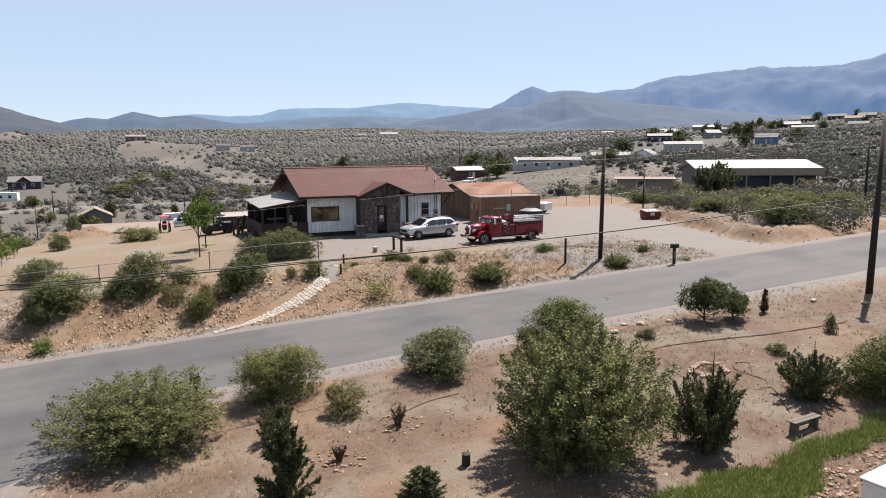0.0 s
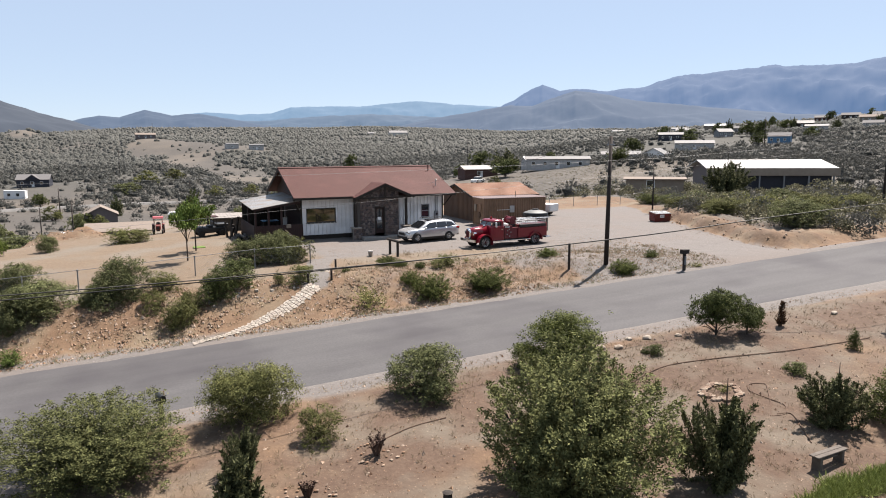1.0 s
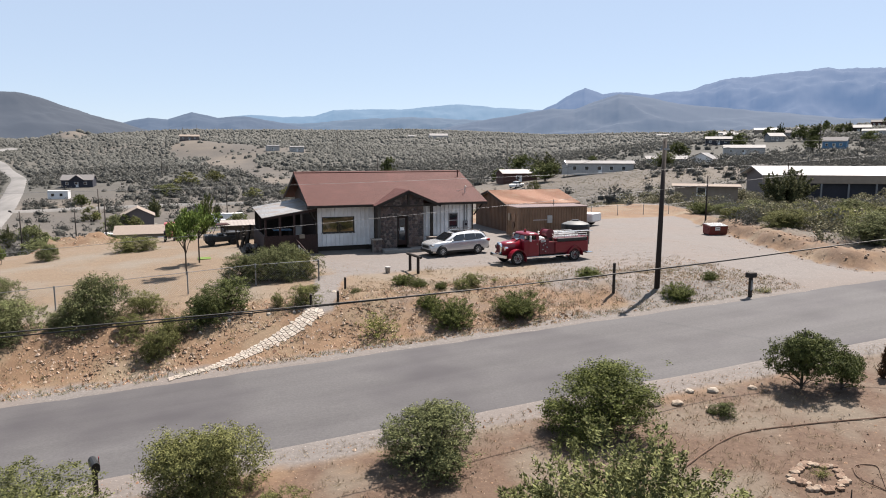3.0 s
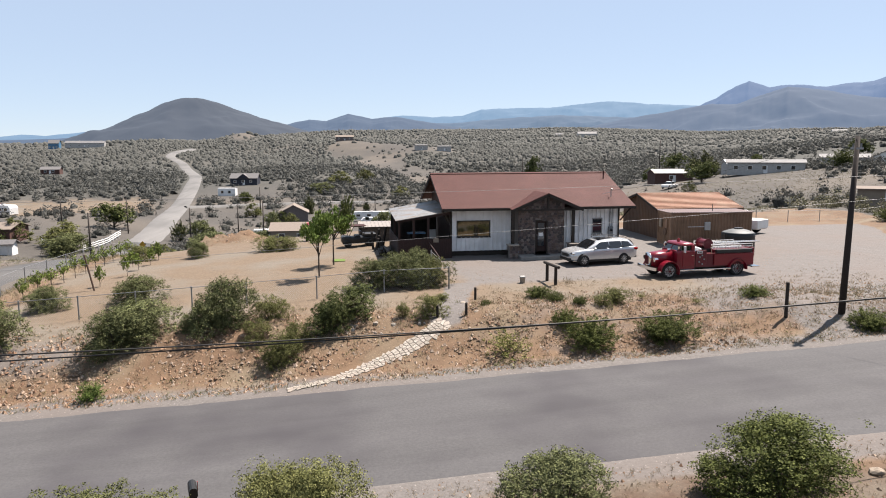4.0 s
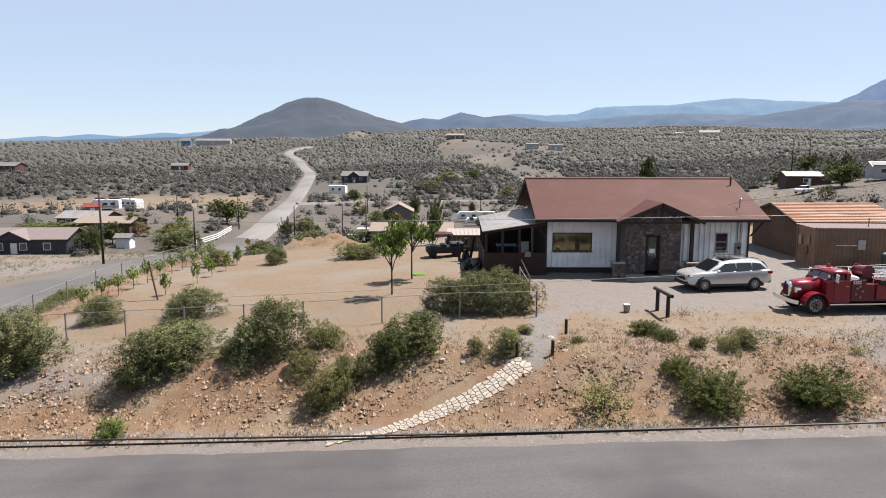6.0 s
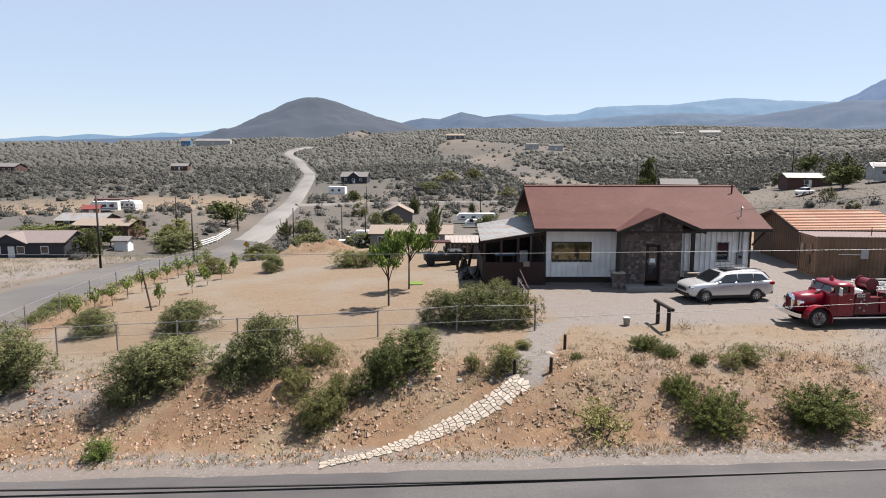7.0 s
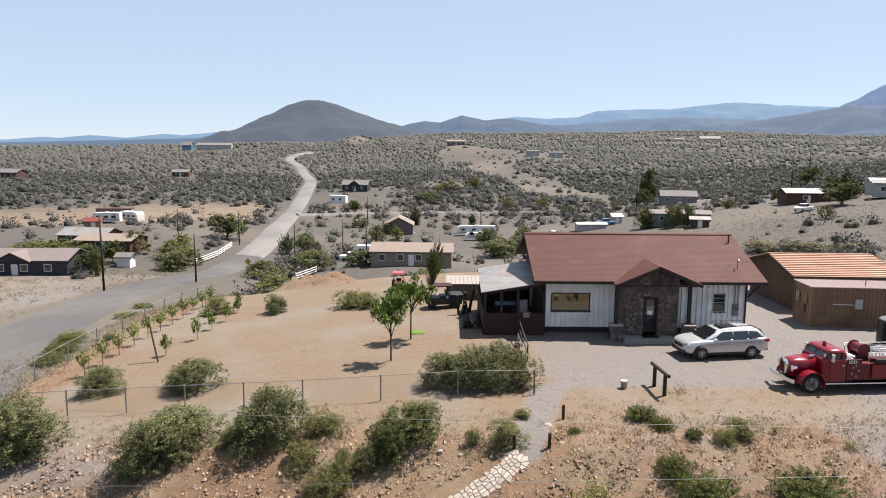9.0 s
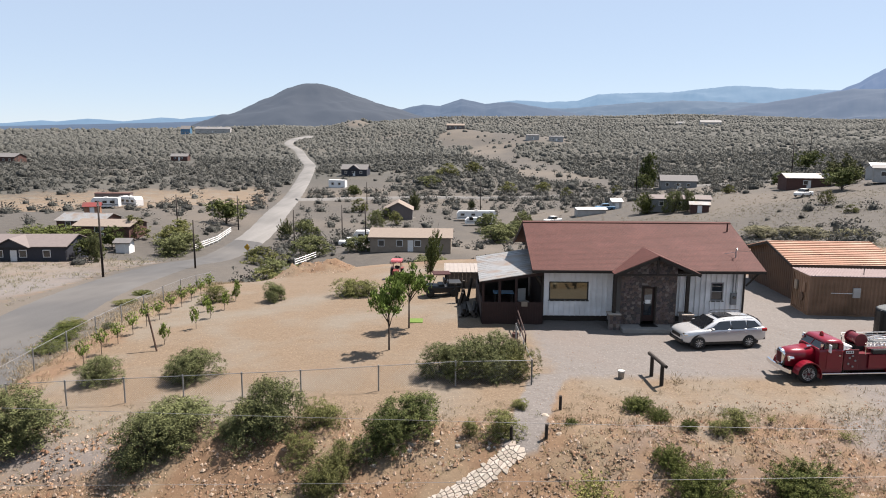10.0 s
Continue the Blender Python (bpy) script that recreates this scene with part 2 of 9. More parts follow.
M = dict(
    asphalt=streaked(mat("asphalt", (0.045, 0.043, 0.045), (0.060, 0.059, 0.059), 11, 0.9, bump=0.004, c3=(0.033, 0.031, 0.034), scale3=0.22), 0.13),
    old_asphalt=streaked(mat("dusty_old_asphalt", (0.045, 0.044, 0.044), (0.056, 0.055, 0.054), 6, 0.95, c3=(0.076, 0.072, 0.068), scale3=0.06), 0.15, (0.5, 0.04, 1)),
    dirt_road=streaked(mat("dirt_road", (0.106, 0.103, 0.1), (0.122, 0.118, 0.113), 1.5, 0.95, c3=(0.085, 0.083, 0.08), scale3=0.05), 0.12, (0.6, 0.03, 1)),
    siding=mat("white_siding", (0.695, 0.700, 0.704), (0.607, 0.607, 0.607), 1.4, 0.6, c3=(0.528, 0.528, 0.528), scale3=0.7),
    roof_red=shingled(mat("red_roof_shingles", (0.066, 0.022, 0.017), (0.052, 0.017, 0.014), 7, 0.75, 0.0, c3=(0.073, 0.026, 0.022), scale3=0.5, spec=0.2)),
    brown_wood=mat("dark_red_brown_wood", (0.025, 0.009, 0.007), (0.016, 0.006, 0.005), 5, 0.75, bump=0.004),
    dark_wood=mat("dark_weathered_wood", (0.025, 0.019, 0.014), (0.015, 0.011, 0.009), 6, 0.85, bump=0.004),
    grey_wood=mat("grey_weathered_wood", (0.102, 0.087, 0.074), (0.061, 0.051, 0.043), 7, 0.9, bump=0.005),
    pole_wood=mat("creosoted_pole_wood", (0.025, 0.018, 0.014), (0.015, 0.010, 0.009), 8, 0.85, bump=0.006),
    mortar=mat("grey_mortar", (0.173, 0.152, 0.140), (0.128, 0.115, 0.105), 12, 0.95, bump=0.01),
    stone=piece_mat("fieldstone", [(0.095, 0.068, 0.057), (0.064, 0.054, 0.051), (0.128, 0.095, 0.083), (0.080, 0.060, 0.055), (0.166, 0.138, 0.121), (0.054, 0.045, 0.046), (0.109, 0.083, 0.080)]),
    pale_rock=piece_mat("pale_rock", [(0.255, 0.219, 0.178), (0.214, 0.173, 0.133), (0.286, 0.250, 0.209)]),
    flag=piece_mat("flagstone", [(0.255, 0.224, 0.189), (0.214, 0.189, 0.158), (0.286, 0.255, 0.219), (0.235, 0.199, 0.168)]),
    rock=piece_mat("bank_rock", [(0.209, 0.129, 0.080), (0.239, 0.169, 0.120), (0.160, 0.089, 0.053), (0.266, 0.204, 0.155), (0.195, 0.120, 0.073), (0.249, 0.186, 0.137)]),
    ring_stone=piece_mat("dusty_red_stone", [(0.170, 0.115, 0.081), (0.128, 0.081, 0.055), (0.221, 0.170, 0.128)]),
    concrete=mat("concrete", (0.214, 0.204, 0.189), (0.168, 0.158, 0.148), 4, 0.9, bump=0.004),
    tin=mat("weathered_galvanised_tin", (0.193, 0.198, 0.201), (0.138, 0.140, 0.140), 3, 0.5, 0.15, c3=(0.151, 0.117, 0.092), scale3=0.8),
    tan_metal=mat("tan_container_steel", (0.168, 0.097, 0.059), (0.138, 0.079, 0.047), 3, 0.6, c3=(0.097, 0.056, 0.031), scale3=0.7),
    barn_brown=mat("brown_barn_steel", (0.071, 0.038, 0.023), (0.056, 0.031, 0.019), 3, 0.7, c3=(0.087, 0.046, 0.025), scale3=0.5),
    copper_roof=mat("orange_rust_roof", (0.235, 0.107, 0.056), (0.194, 0.082, 0.041), 2.2, 0.55, c3=(0.255, 0.153, 0.097), scale3=0.6),
    pale_roof=mat("pale_pinkish_steel", (0.255, 0.199, 0.184), (0.214, 0.163, 0.153), 3, 0.5, 0.1),
    black_plastic=mat("black_plastic", (0.009, 0.009, 0.009), (0.005, 0.005, 0.006), 3, 0.45),
    tank_top=mat("grey_tank_plastic", (0.102, 0.107, 0.107), (0.071, 0.076, 0.076), 2, 0.6),
    rubber=mat("tyre_rubber", (0.009, 0.009, 0.009), (0.014, 0.013, 0.012), 9, 0.85),
    silver=mat("silver_car_paint", (0.48, 0.483, 0.488), (0.45, 0.453, 0.458), 2, 0.26, 0.55, coat=0.6),
    fire_red=mat("fire_engine_red_paint", (0.145, 0.003, 0.012), (0.128, 0.003, 0.010), 2, 0.3, spec=0.4, coat=0.25),
    dark_red=mat("dark_red_paint", (0.095, 0.005, 0.011), (0.075, 0.004, 0.009), 3, 0.4),
    dump_red=mat("faded_red_steel", (0.143, 0.015, 0.013), (0.102, 0.013, 0.011), 4, 0.55, c3=(0.082, 0.025, 0.018), scale3=1.0),
    chrome=mat("chrome", (0.75, 0.75, 0.74), (0.68, 0.68, 0.67), 4, 0.12, 1.0),
    steel=mat("grey_galvanised_steel", (0.259, 0.266, 0.274), (0.202, 0.209, 0.216), 6, 0.45, 0.6),
    grey_box=mat("grey_painted_steel", (0.153, 0.158, 0.163), (0.128, 0.133, 0.138), 6, 0.5),
    white=mat("white_paint", (0.608, 0.608, 0.599), (0.530, 0.530, 0.522), 3, 0.5),
    pale_sheet=mat("dull_pale_sheet_roof", (0.107, 0.107, 0.110), (0.082, 0.082, 0.084), 1.2, 0.7, c3=(0.128, 0.122, 0.120), scale3=0.3),
    offwhite=mat("chalky_white_steel", (0.332, 0.326, 0.312), (0.268, 0.261, 0.255), 1.2, 0.5),
    cream=mat("cream_roof_steel", (0.212, 0.191, 0.174), (0.178, 0.157, 0.145), 2, 0.7),
    cart_red=mat("faded_maroon_canopy", (0.038, 0.014, 0.014), (0.030, 0.011, 0.010), 4, 0.8, spec=0.2),
    grey_blue=mat("slate_blue_siding", (0.023, 0.025, 0.036), (0.018, 0.020, 0.028), 2, 0.7),
    beige=mat("beige_siding", (0.204, 0.168, 0.133), (0.168, 0.138, 0.107), 1.5, 0.8),
    tan_roof=mat("tan_shingles", (0.168, 0.138, 0.112), (0.128, 0.102, 0.087), 3, 0.9, bump=0.01),
    grey_roof=mat("grey_shingles", (0.112, 0.107, 0.107), (0.082, 0.079, 0.079), 3, 0.9, bump=0.01),
    lilac=mat("mauve_grey_siding", (0.122, 0.102, 0.097), (0.102, 0.084, 0.082), 2, 0.8),
    brick_red=mat("dull_red_wall", (0.082, 0.038, 0.031), (0.056, 0.028, 0.023), 3, 0.85),
    glass=glass_mat("window_glass"),
    coated_glass=mat("bronze_solar_coated_glass", (0.180, 0.167, 0.122), (0.149, 0.137, 0.099), 1.5, 0.04, 0.85),
    car_glass=glass_mat("dark_car_glass", (0.008, 0.009, 0.011)),
    black=mat("black_metal", (0.008, 0.008, 0.009), (0.011, 0.011, 0.010), 8, 0.5),
    yellow=mat("yellow_sign_paint", (0.383, 0.214, 0.010), (0.347, 0.189, 0.010), 5, 0.5),
    teal=mat("blue_plastic", (0.061, 0.153, 0.255), (0.051, 0.128, 0.214), 5, 0.5),
    lamp_red=mat("red_lens", (0.204, 0.005, 0.005), (0.168, 0.005, 0.005), 5, 0.15),
    bark=mat("grey_brown_bark", (0.056, 0.043, 0.033), (0.033, 0.025, 0.020), 12, 0.9, bump=0.01),
    dead=mat("dead_brown_twigs", (0.056, 0.031, 0.020), (0.036, 0.020, 0.014), 9, 0.9),
    hose=mat("dusty_hose_rubber", (0.092, 0.051, 0.031), (0.061, 0.036, 0.023), 6, 0.8),
    cable=mat("black_cable", (0.006, 0.006, 0.006), (0.009, 0.009, 0.009), 4, 0.6),
    wire=mat("bare_aluminium_wire", (0.204, 0.204, 0.204), (0.163, 0.163, 0.163), 4, 0.5, 0.3),
    green_mat=mat("green_turf_mat", (0.082, 0.128, 0.020), (0.061, 0.102, 0.015), 8, 0.95),
    pink=mat("pink_canopy_plastic", (0.306, 0.064, 0.072), (0.255, 0.051, 0.060), 3, 0.6),
    L_grey=leaf_mat("grey_green_leaves", (0.106, 0.121, 0.051), (0.153, 0.165, 0.075), 0.06),
    L_scrub_oak=leaf_mat("dusty_dark_oak_leaves", (0.085, 0.097, 0.038), (0.114, 0.12, 0.05), 0.05),
    L_olive=leaf_mat("olive_leaves", (0.102, 0.111, 0.037), (0.162, 0.164, 0.064), 0.06),
    L_green=leaf_mat("fresh_green_leaves", (0.058, 0.076, 0.017), (0.115, 0.131, 0.037)),
    L_dark=leaf_mat("dark_green_leaves", (0.053, 0.071, 0.022), (0.103, 0.119, 0.039)),
    L_bright=leaf_mat("bright_green_leaves", (0.085, 0.132, 0.025), (0.140, 0.191, 0.049)),
    L_yellow=leaf_mat("yellow_green_leaves", (0.117, 0.129, 0.030), (0.182, 0.176, 0.059)),
    L_conifer=leaf_mat("dark_conifer_needles", (0.051, 0.064, 0.028), (0.122, 0.128, 0.059)),
    L_straw=leaf_mat("dry_straw", (0.383, 0.312, 0.204), (0.242, 0.191, 0.122)),
    L_brush=leaf_mat("grey_olive_brush", (0.145, 0.140, 0.083), (0.217, 0.204, 0.128)),
    L_lawn=leaf_mat("lush_grass", (0.187, 0.230, 0.051), (0.230, 0.272, 0.085)),
    L_oak=leaf_mat("pale_oak_leaves", (0.118, 0.132, 0.052), (0.170, 0.179, 0.076), 0.04),
    L_vine=leaf_mat("yellow_green_vine_leaves", (0.145, 0.196, 0.034), (0.200, 0.251, 0.064)),
    L_dead=leaf_mat("dead_brown_needles", (0.051, 0.028, 0.015), (0.097, 0.056, 0.031)),
)
def sstep(a, b, v):
    t = np.clip((v - a) / (b - a), 0, 1)
    return t * t * (3 - 2 * t)


def road_y(x):
    """Centre line of the main road."""
    return -24.0 - 0.055 * x


def road_half(x):
    return 4.15 + 0.0 * x


def road_south(x):
    """The surface spreads on the south side into the apron of a drive."""
    return 4.15 + 5.2 * sstep(-11.5, -17.5, x)


def road_z(x):
    return -1.76 + 0.054 * np.clip(x, -70, 60)


def side_x(y):
    """Centre line of the side road that runs down into the valley and up the far hill."""
    y = np.asarray(y, float)
    at = [-30, 6, 17, 27, 46, 63, 80, 100, 118, 137, 163, 198, 266, 354, 463, 495, 530, 567]
    xs = [-26, -36.2, -39.4, -42, -45, -46.4, -46.4, -46.6, -48, -50.4, -54, -58.5, -67.5, -81, -110, -126, -127, -122]
    return sum(np.interp(y + o, at, xs) for o in (-10, -5, 0, 5, 10)) / 5


def cut_x(y):
    """Where the car park ends at the red cut bank."""
    return np.interp(y, [-21, -13, -5.7, -1.4, 5, 11, 20], [27.6, 29.7, 32.6, 34.6, 38, 41, 46]) + 0.3 * np.sin(np.asarray(y) * 0.9)


def wave(x, y, s, a, k=0.0):
    return a * (np.sin(x / s + 1.3 * np.sin(y / s * 0.7 + k)) * np.cos(y / s * 0.9 - 0.8 * np.sin(x / s * 0.6 + k)))


def ground_z(x, y):
    x, y = np.asarray(x, float), np.asarray(y, float)
    d = np.hypot(x + 6, y + 39)
    # the yard and car park, tilted towards the road and to the west
    k = 0.045 - 0.03 * sstep(2, 14, x)
    lot = -0.33 + 0.3 * k * np.minimum(y, 0) - 0.05 * np.clip(-5 - x, 0, 24) - 0.03 * np.clip(-1 - x, 0, 30) / 30 * np.clip(y, 0, 40)
    lot = lot + 0.9 * sstep(-0.2, 1.3, x - cut_x(y)) * sstep(-20.5, -18.0, y) * (0.35 + 0.65 * sstep(10, -3, y))
    lot = lot - 0.06 * np.clip(y - 11, 0, 30) * sstep(6, -3, x)
    # valley behind, rising to the east
    valley = -13.5 + 3.4 * np.exp(-((x + 12) / 22) ** 2 - ((y - 84) / 20) ** 2) + 0.14 * np.clip(x - 5, 0, 120) + 1.2 * sstep(-30, -80, x) * 4
    # the scrub upland: it climbs from the valley to a crest whose height and distance change with the bearing
    az = np.degrees(np.arctan2(x + 6, y + 39))
    crest = np.interp(az, [-50, -33, -25, -14, -10, -7, 0, 10, 20, 30, 40, 46, 58, 75], [780, 780, 850, 900, 1000, 1050, 1250, 1500, 1700, 1700, 1300, 900, 800, 800])
    lift = np.interp(az, [-50, -33, -25, -14, -10, -7, 0, 10, 20, 30, 40, 46, 58, 75], [0.35, 0.35, 0.4, 0.6, 0.7, 1.1, 1.45, 1.7, 1.7, 1.4, 1.5, 1.5, 1.8, 1.9])
    top = 9 + crest * np.tan(np.radians(lift))
    u = np.clip((d - 215) / (crest - 215), 0, 1)
    far = -13 + (top + 13) * (0.8 * u + 0.2 * u * u * (3 - 2 * u)) - 45 * sstep(0, 1, (d - crest) / 700) - 60 * sstep(0, 1, (d - crest - 900) / 1500)
    far = far + 12.0 * sstep(5, 42, az) * sstep(950, 450, d)
    swell = sstep(200, 420, d) * sstep(1.0, 0.8, u)
    far = far + wave(x, y, 38, 1.3, 3) * swell + wave(x, y, 70, 2.4) * swell + wave(x, y, 150, 4.5, 2) * sstep(300, 700, d) * sstep(1.15, 0.85, u)
    for a0, d0, h0, wa, wd in ((4.5, 560, 6.5, 5.0, 60), (-7.0, 760, 7.0, 1.6, 60), (8.0, 500, 3.5, 3.0, 45), (-12.0, 620, 3.0, 2.5, 60), (1.0, 600, 5.0, 2.5, 50)):
        far = far + h0 * np.exp(-((az - a0) / wa) ** 2 - ((d - d0) / wd) ** 2)      # knolls
    back = valley + (far - valley) * sstep(180, 270, d)
    start = 22 - 8 * sstep(-12, -24, x)
    north = lot + (back - lot) * sstep(start, start + 62, y)
    east = sstep(45, 75, x)
    north = north + (np.minimum(-0.4 + 0.012 * np.clip(x - 40, 0, 400), 6) + 0.1 * wave(x, y, 14, 3) - north) * east * sstep(75, 30, y)
    # the west side falls to the side road
    sx = side_x(y)
    sz = np.interp(y, [-30, 0, 6, 27, 46, 63, 83, 102, 130], [-3.4, -3.4, -3.7, -5.6, -7.5, -9.2, -11.2, -12.3, -13.2])
    w = sstep(-26.0, np.minimum(sx + 4.6, -30), x) * sstep(105, 60, y)
    north = north + (sz - north) * w
    # main road and its banks
    ry, rz, rh = road_y(x), road_z(x), road_half(x)
    bank = 5.2 - 2.9 * sstep(6, 20, x)
    edge = ry + rh
    up = sstep(0.15, 1.0, (y - edge) / bank)
    z = rz + (north - rz) * up
    rh = road_south(x)
    south = rz - 0.03 * np.clip(ry - rh - y, 0, 60) - 0.075 * np.clip(-32 - y, 0, 12) * sstep(-4, 3, x)
    z = np.where(y < ry - rh, south, z)
    return z


# ---- building tools ----
def gz(x, y):
    return float(ground_z(x, y))


def thing(name, x, y, z=None, turn=0.0, scale=1.0):
    ob = new(name)
    ob.empty_display_size = 0.3
    ob.matrix_basis = pose(x, y, gz(x, y) if z is None else z, 0, 0, turn) @ Matrix.Diagonal((scale, scale, scale, 1))
    return ob


def part(name, bm, material, parent=None, label="", smooth=False):
    me = bpy.data.meshes.new(name)
    if smooth:
        for f in bm.faces:
            f.smooth = True
    bm.to_mesh(me)
    bm.free()
    for q in material if isinstance(material, (list, tuple)) else [material]:
        me.materials.append(q)
    ob = new(name, me)
    if parent:
        ob.parent = parent
    return tagged(ob, label) if label else ob


def from_arrays(name, verts, faces, material, parent=None, label=""):
    me = bpy.data.meshes.new(name)
    me.from_pydata([tuple(v) for v in verts], [], [tuple(f) for f in faces])
    me.materials.append(material)
    ob = new(name, me)
    if parent:
        ob.parent = parent
    return tagged(ob, label) if label else ob


def box(bm, x0, x1, y0, y1, z0, z1, bevel=0.0, m=None):
    r = bmesh.ops.create_cube(bm, size=1)["verts"]
    for v in r:
        v.co = Vector((x0 if v.co.x < 0 else x1, y0 if v.co.y < 0 else y1, z0 if v.co.z < 0 else z1))
    if bevel:
        es = list({e for v in r for e in v.link_edges})
        r = bmesh.ops.bevel(bm, geom=es, offset=bevel, segments=1, affect="EDGES")["verts"]
    if m:
        bmesh.ops.transform(bm, matrix=m, verts=r)
    return bm


def B(*a, **k):
    return box(bmesh.new(), *a, **k)


def rod(bm, p0, p1, r0, r1=None, seg=8):
    p0, p1 = Vector(p0), Vector(p1)
    d = p1 - p0
    m = Matrix.Translation((p0 + p1) / 2) @ d.to_track_quat("Z", "Y").to_matrix().to_4x4()
    bmesh.ops.create_cone(bm, cap_ends=True, segments=seg, radius1=r0, radius2=r0 if r1 is None else r1, depth=d.length, matrix=m)
    return bm


def R(*a, **k):
    return rod(bmesh.new(), *a, **k)


def tube(bm, pts, r, seg=6):
    """One bent bar through the points."""
    pts = [Vector(q) for q in pts]
    rings = []
    for i, q in enumerate(pts):
        d = (pts[min(i + 1, len(pts) - 1)] - pts[max(i - 1, 0)]).normalized()
        a = d.cross(Vector((0, 0, 1)) if abs(d.z) < 0.9 else Vector((1, 0, 0))).normalized()
        b = d.cross(a)
        rings.append([bm.verts.new(q + (a * math.cos(2 * math.pi * k / seg) + b * math.sin(2 * math.pi * k / seg)) * r) for k in range(seg)])
    for u, v in zip(rings[:-1], rings[1:]):
        for k in range(seg):
            bm.faces.new((u[k], u[(k + 1) % seg], v[(k + 1) % seg], v[k]))
    bm.faces.new(rings[0][::-1])
    bm.faces.new(rings[-1])
    return bm


def slab(bm, poly, y0, y1, axis="y"):
    """A polygon drawn in two coordinates and pushed along the third axis."""
    put = {"y": lambda a, b, t: (a, t, b), "x": lambda a, b, t: (t, a, b), "z": lambda a, b, t: (a, b, t)}[axis]
    v0 = [bm.verts.new(put(a, b, y0)) for a, b in poly]
    v1 = [bm.verts.new(put(a, b, y1)) for a, b in poly]
    n = len(poly)
    bm.faces.new(v0)
    bm.faces.new(v1[::-1])
    for i in range(n):
        bm.faces.new((v0[i], v1[i], v1[(i + 1) % n], v0[(i + 1) % n]))
    bmesh.ops.recalc_face_normals(bm, faces=bm.faces)
    return bm


def S(*a, **k):
    return slab(bmesh.new(), *a, **k)


def sheet(bm, a, b, c, d, t):
    """A panel with thickness t below its four corners, given in order round it."""
    pts = [Vector(p) for p in (a, b, c, d)]
    n = (pts[1] - pts[0]).cross(pts[2] - pts[0]).normalized() * t
    if n.z < 0:
        n = -n
    v = [bm.verts.new(p) for p in pts] + [bm.verts.new(p - n) for p in pts]
    for f in ((0, 1, 2, 3), (7, 6, 5, 4), (0, 4, 5, 1), (1, 5, 6, 2), (2, 6, 7, 3), (3, 7, 4, 0)):
        bm.faces.new([v[i] for i in f])
    bmesh.ops.recalc_face_normals(bm, faces=bm.faces)
    return bm


def lathe(bm, profile, seg=24, m=None):
    rings = []
    for r, z in profile:
        rings.append([bm.verts.new((r * math.cos(2 * math.pi * i / seg), r * math.sin(2 * math.pi * i / seg), z)) for i in range(seg)])
    for a, b in zip(rings[:-1], rings[1:]):
        for i in range(seg):
            bm.faces.new((a[i], a[(i + 1) % seg], b[(i + 1) % seg], b[i]))
    bm.faces.new(rings[0][::-1])
    bm.faces.new(rings[-1])
    if m:
        bmesh.ops.transform(bm, matrix=m, verts=bm.verts)
    return bm


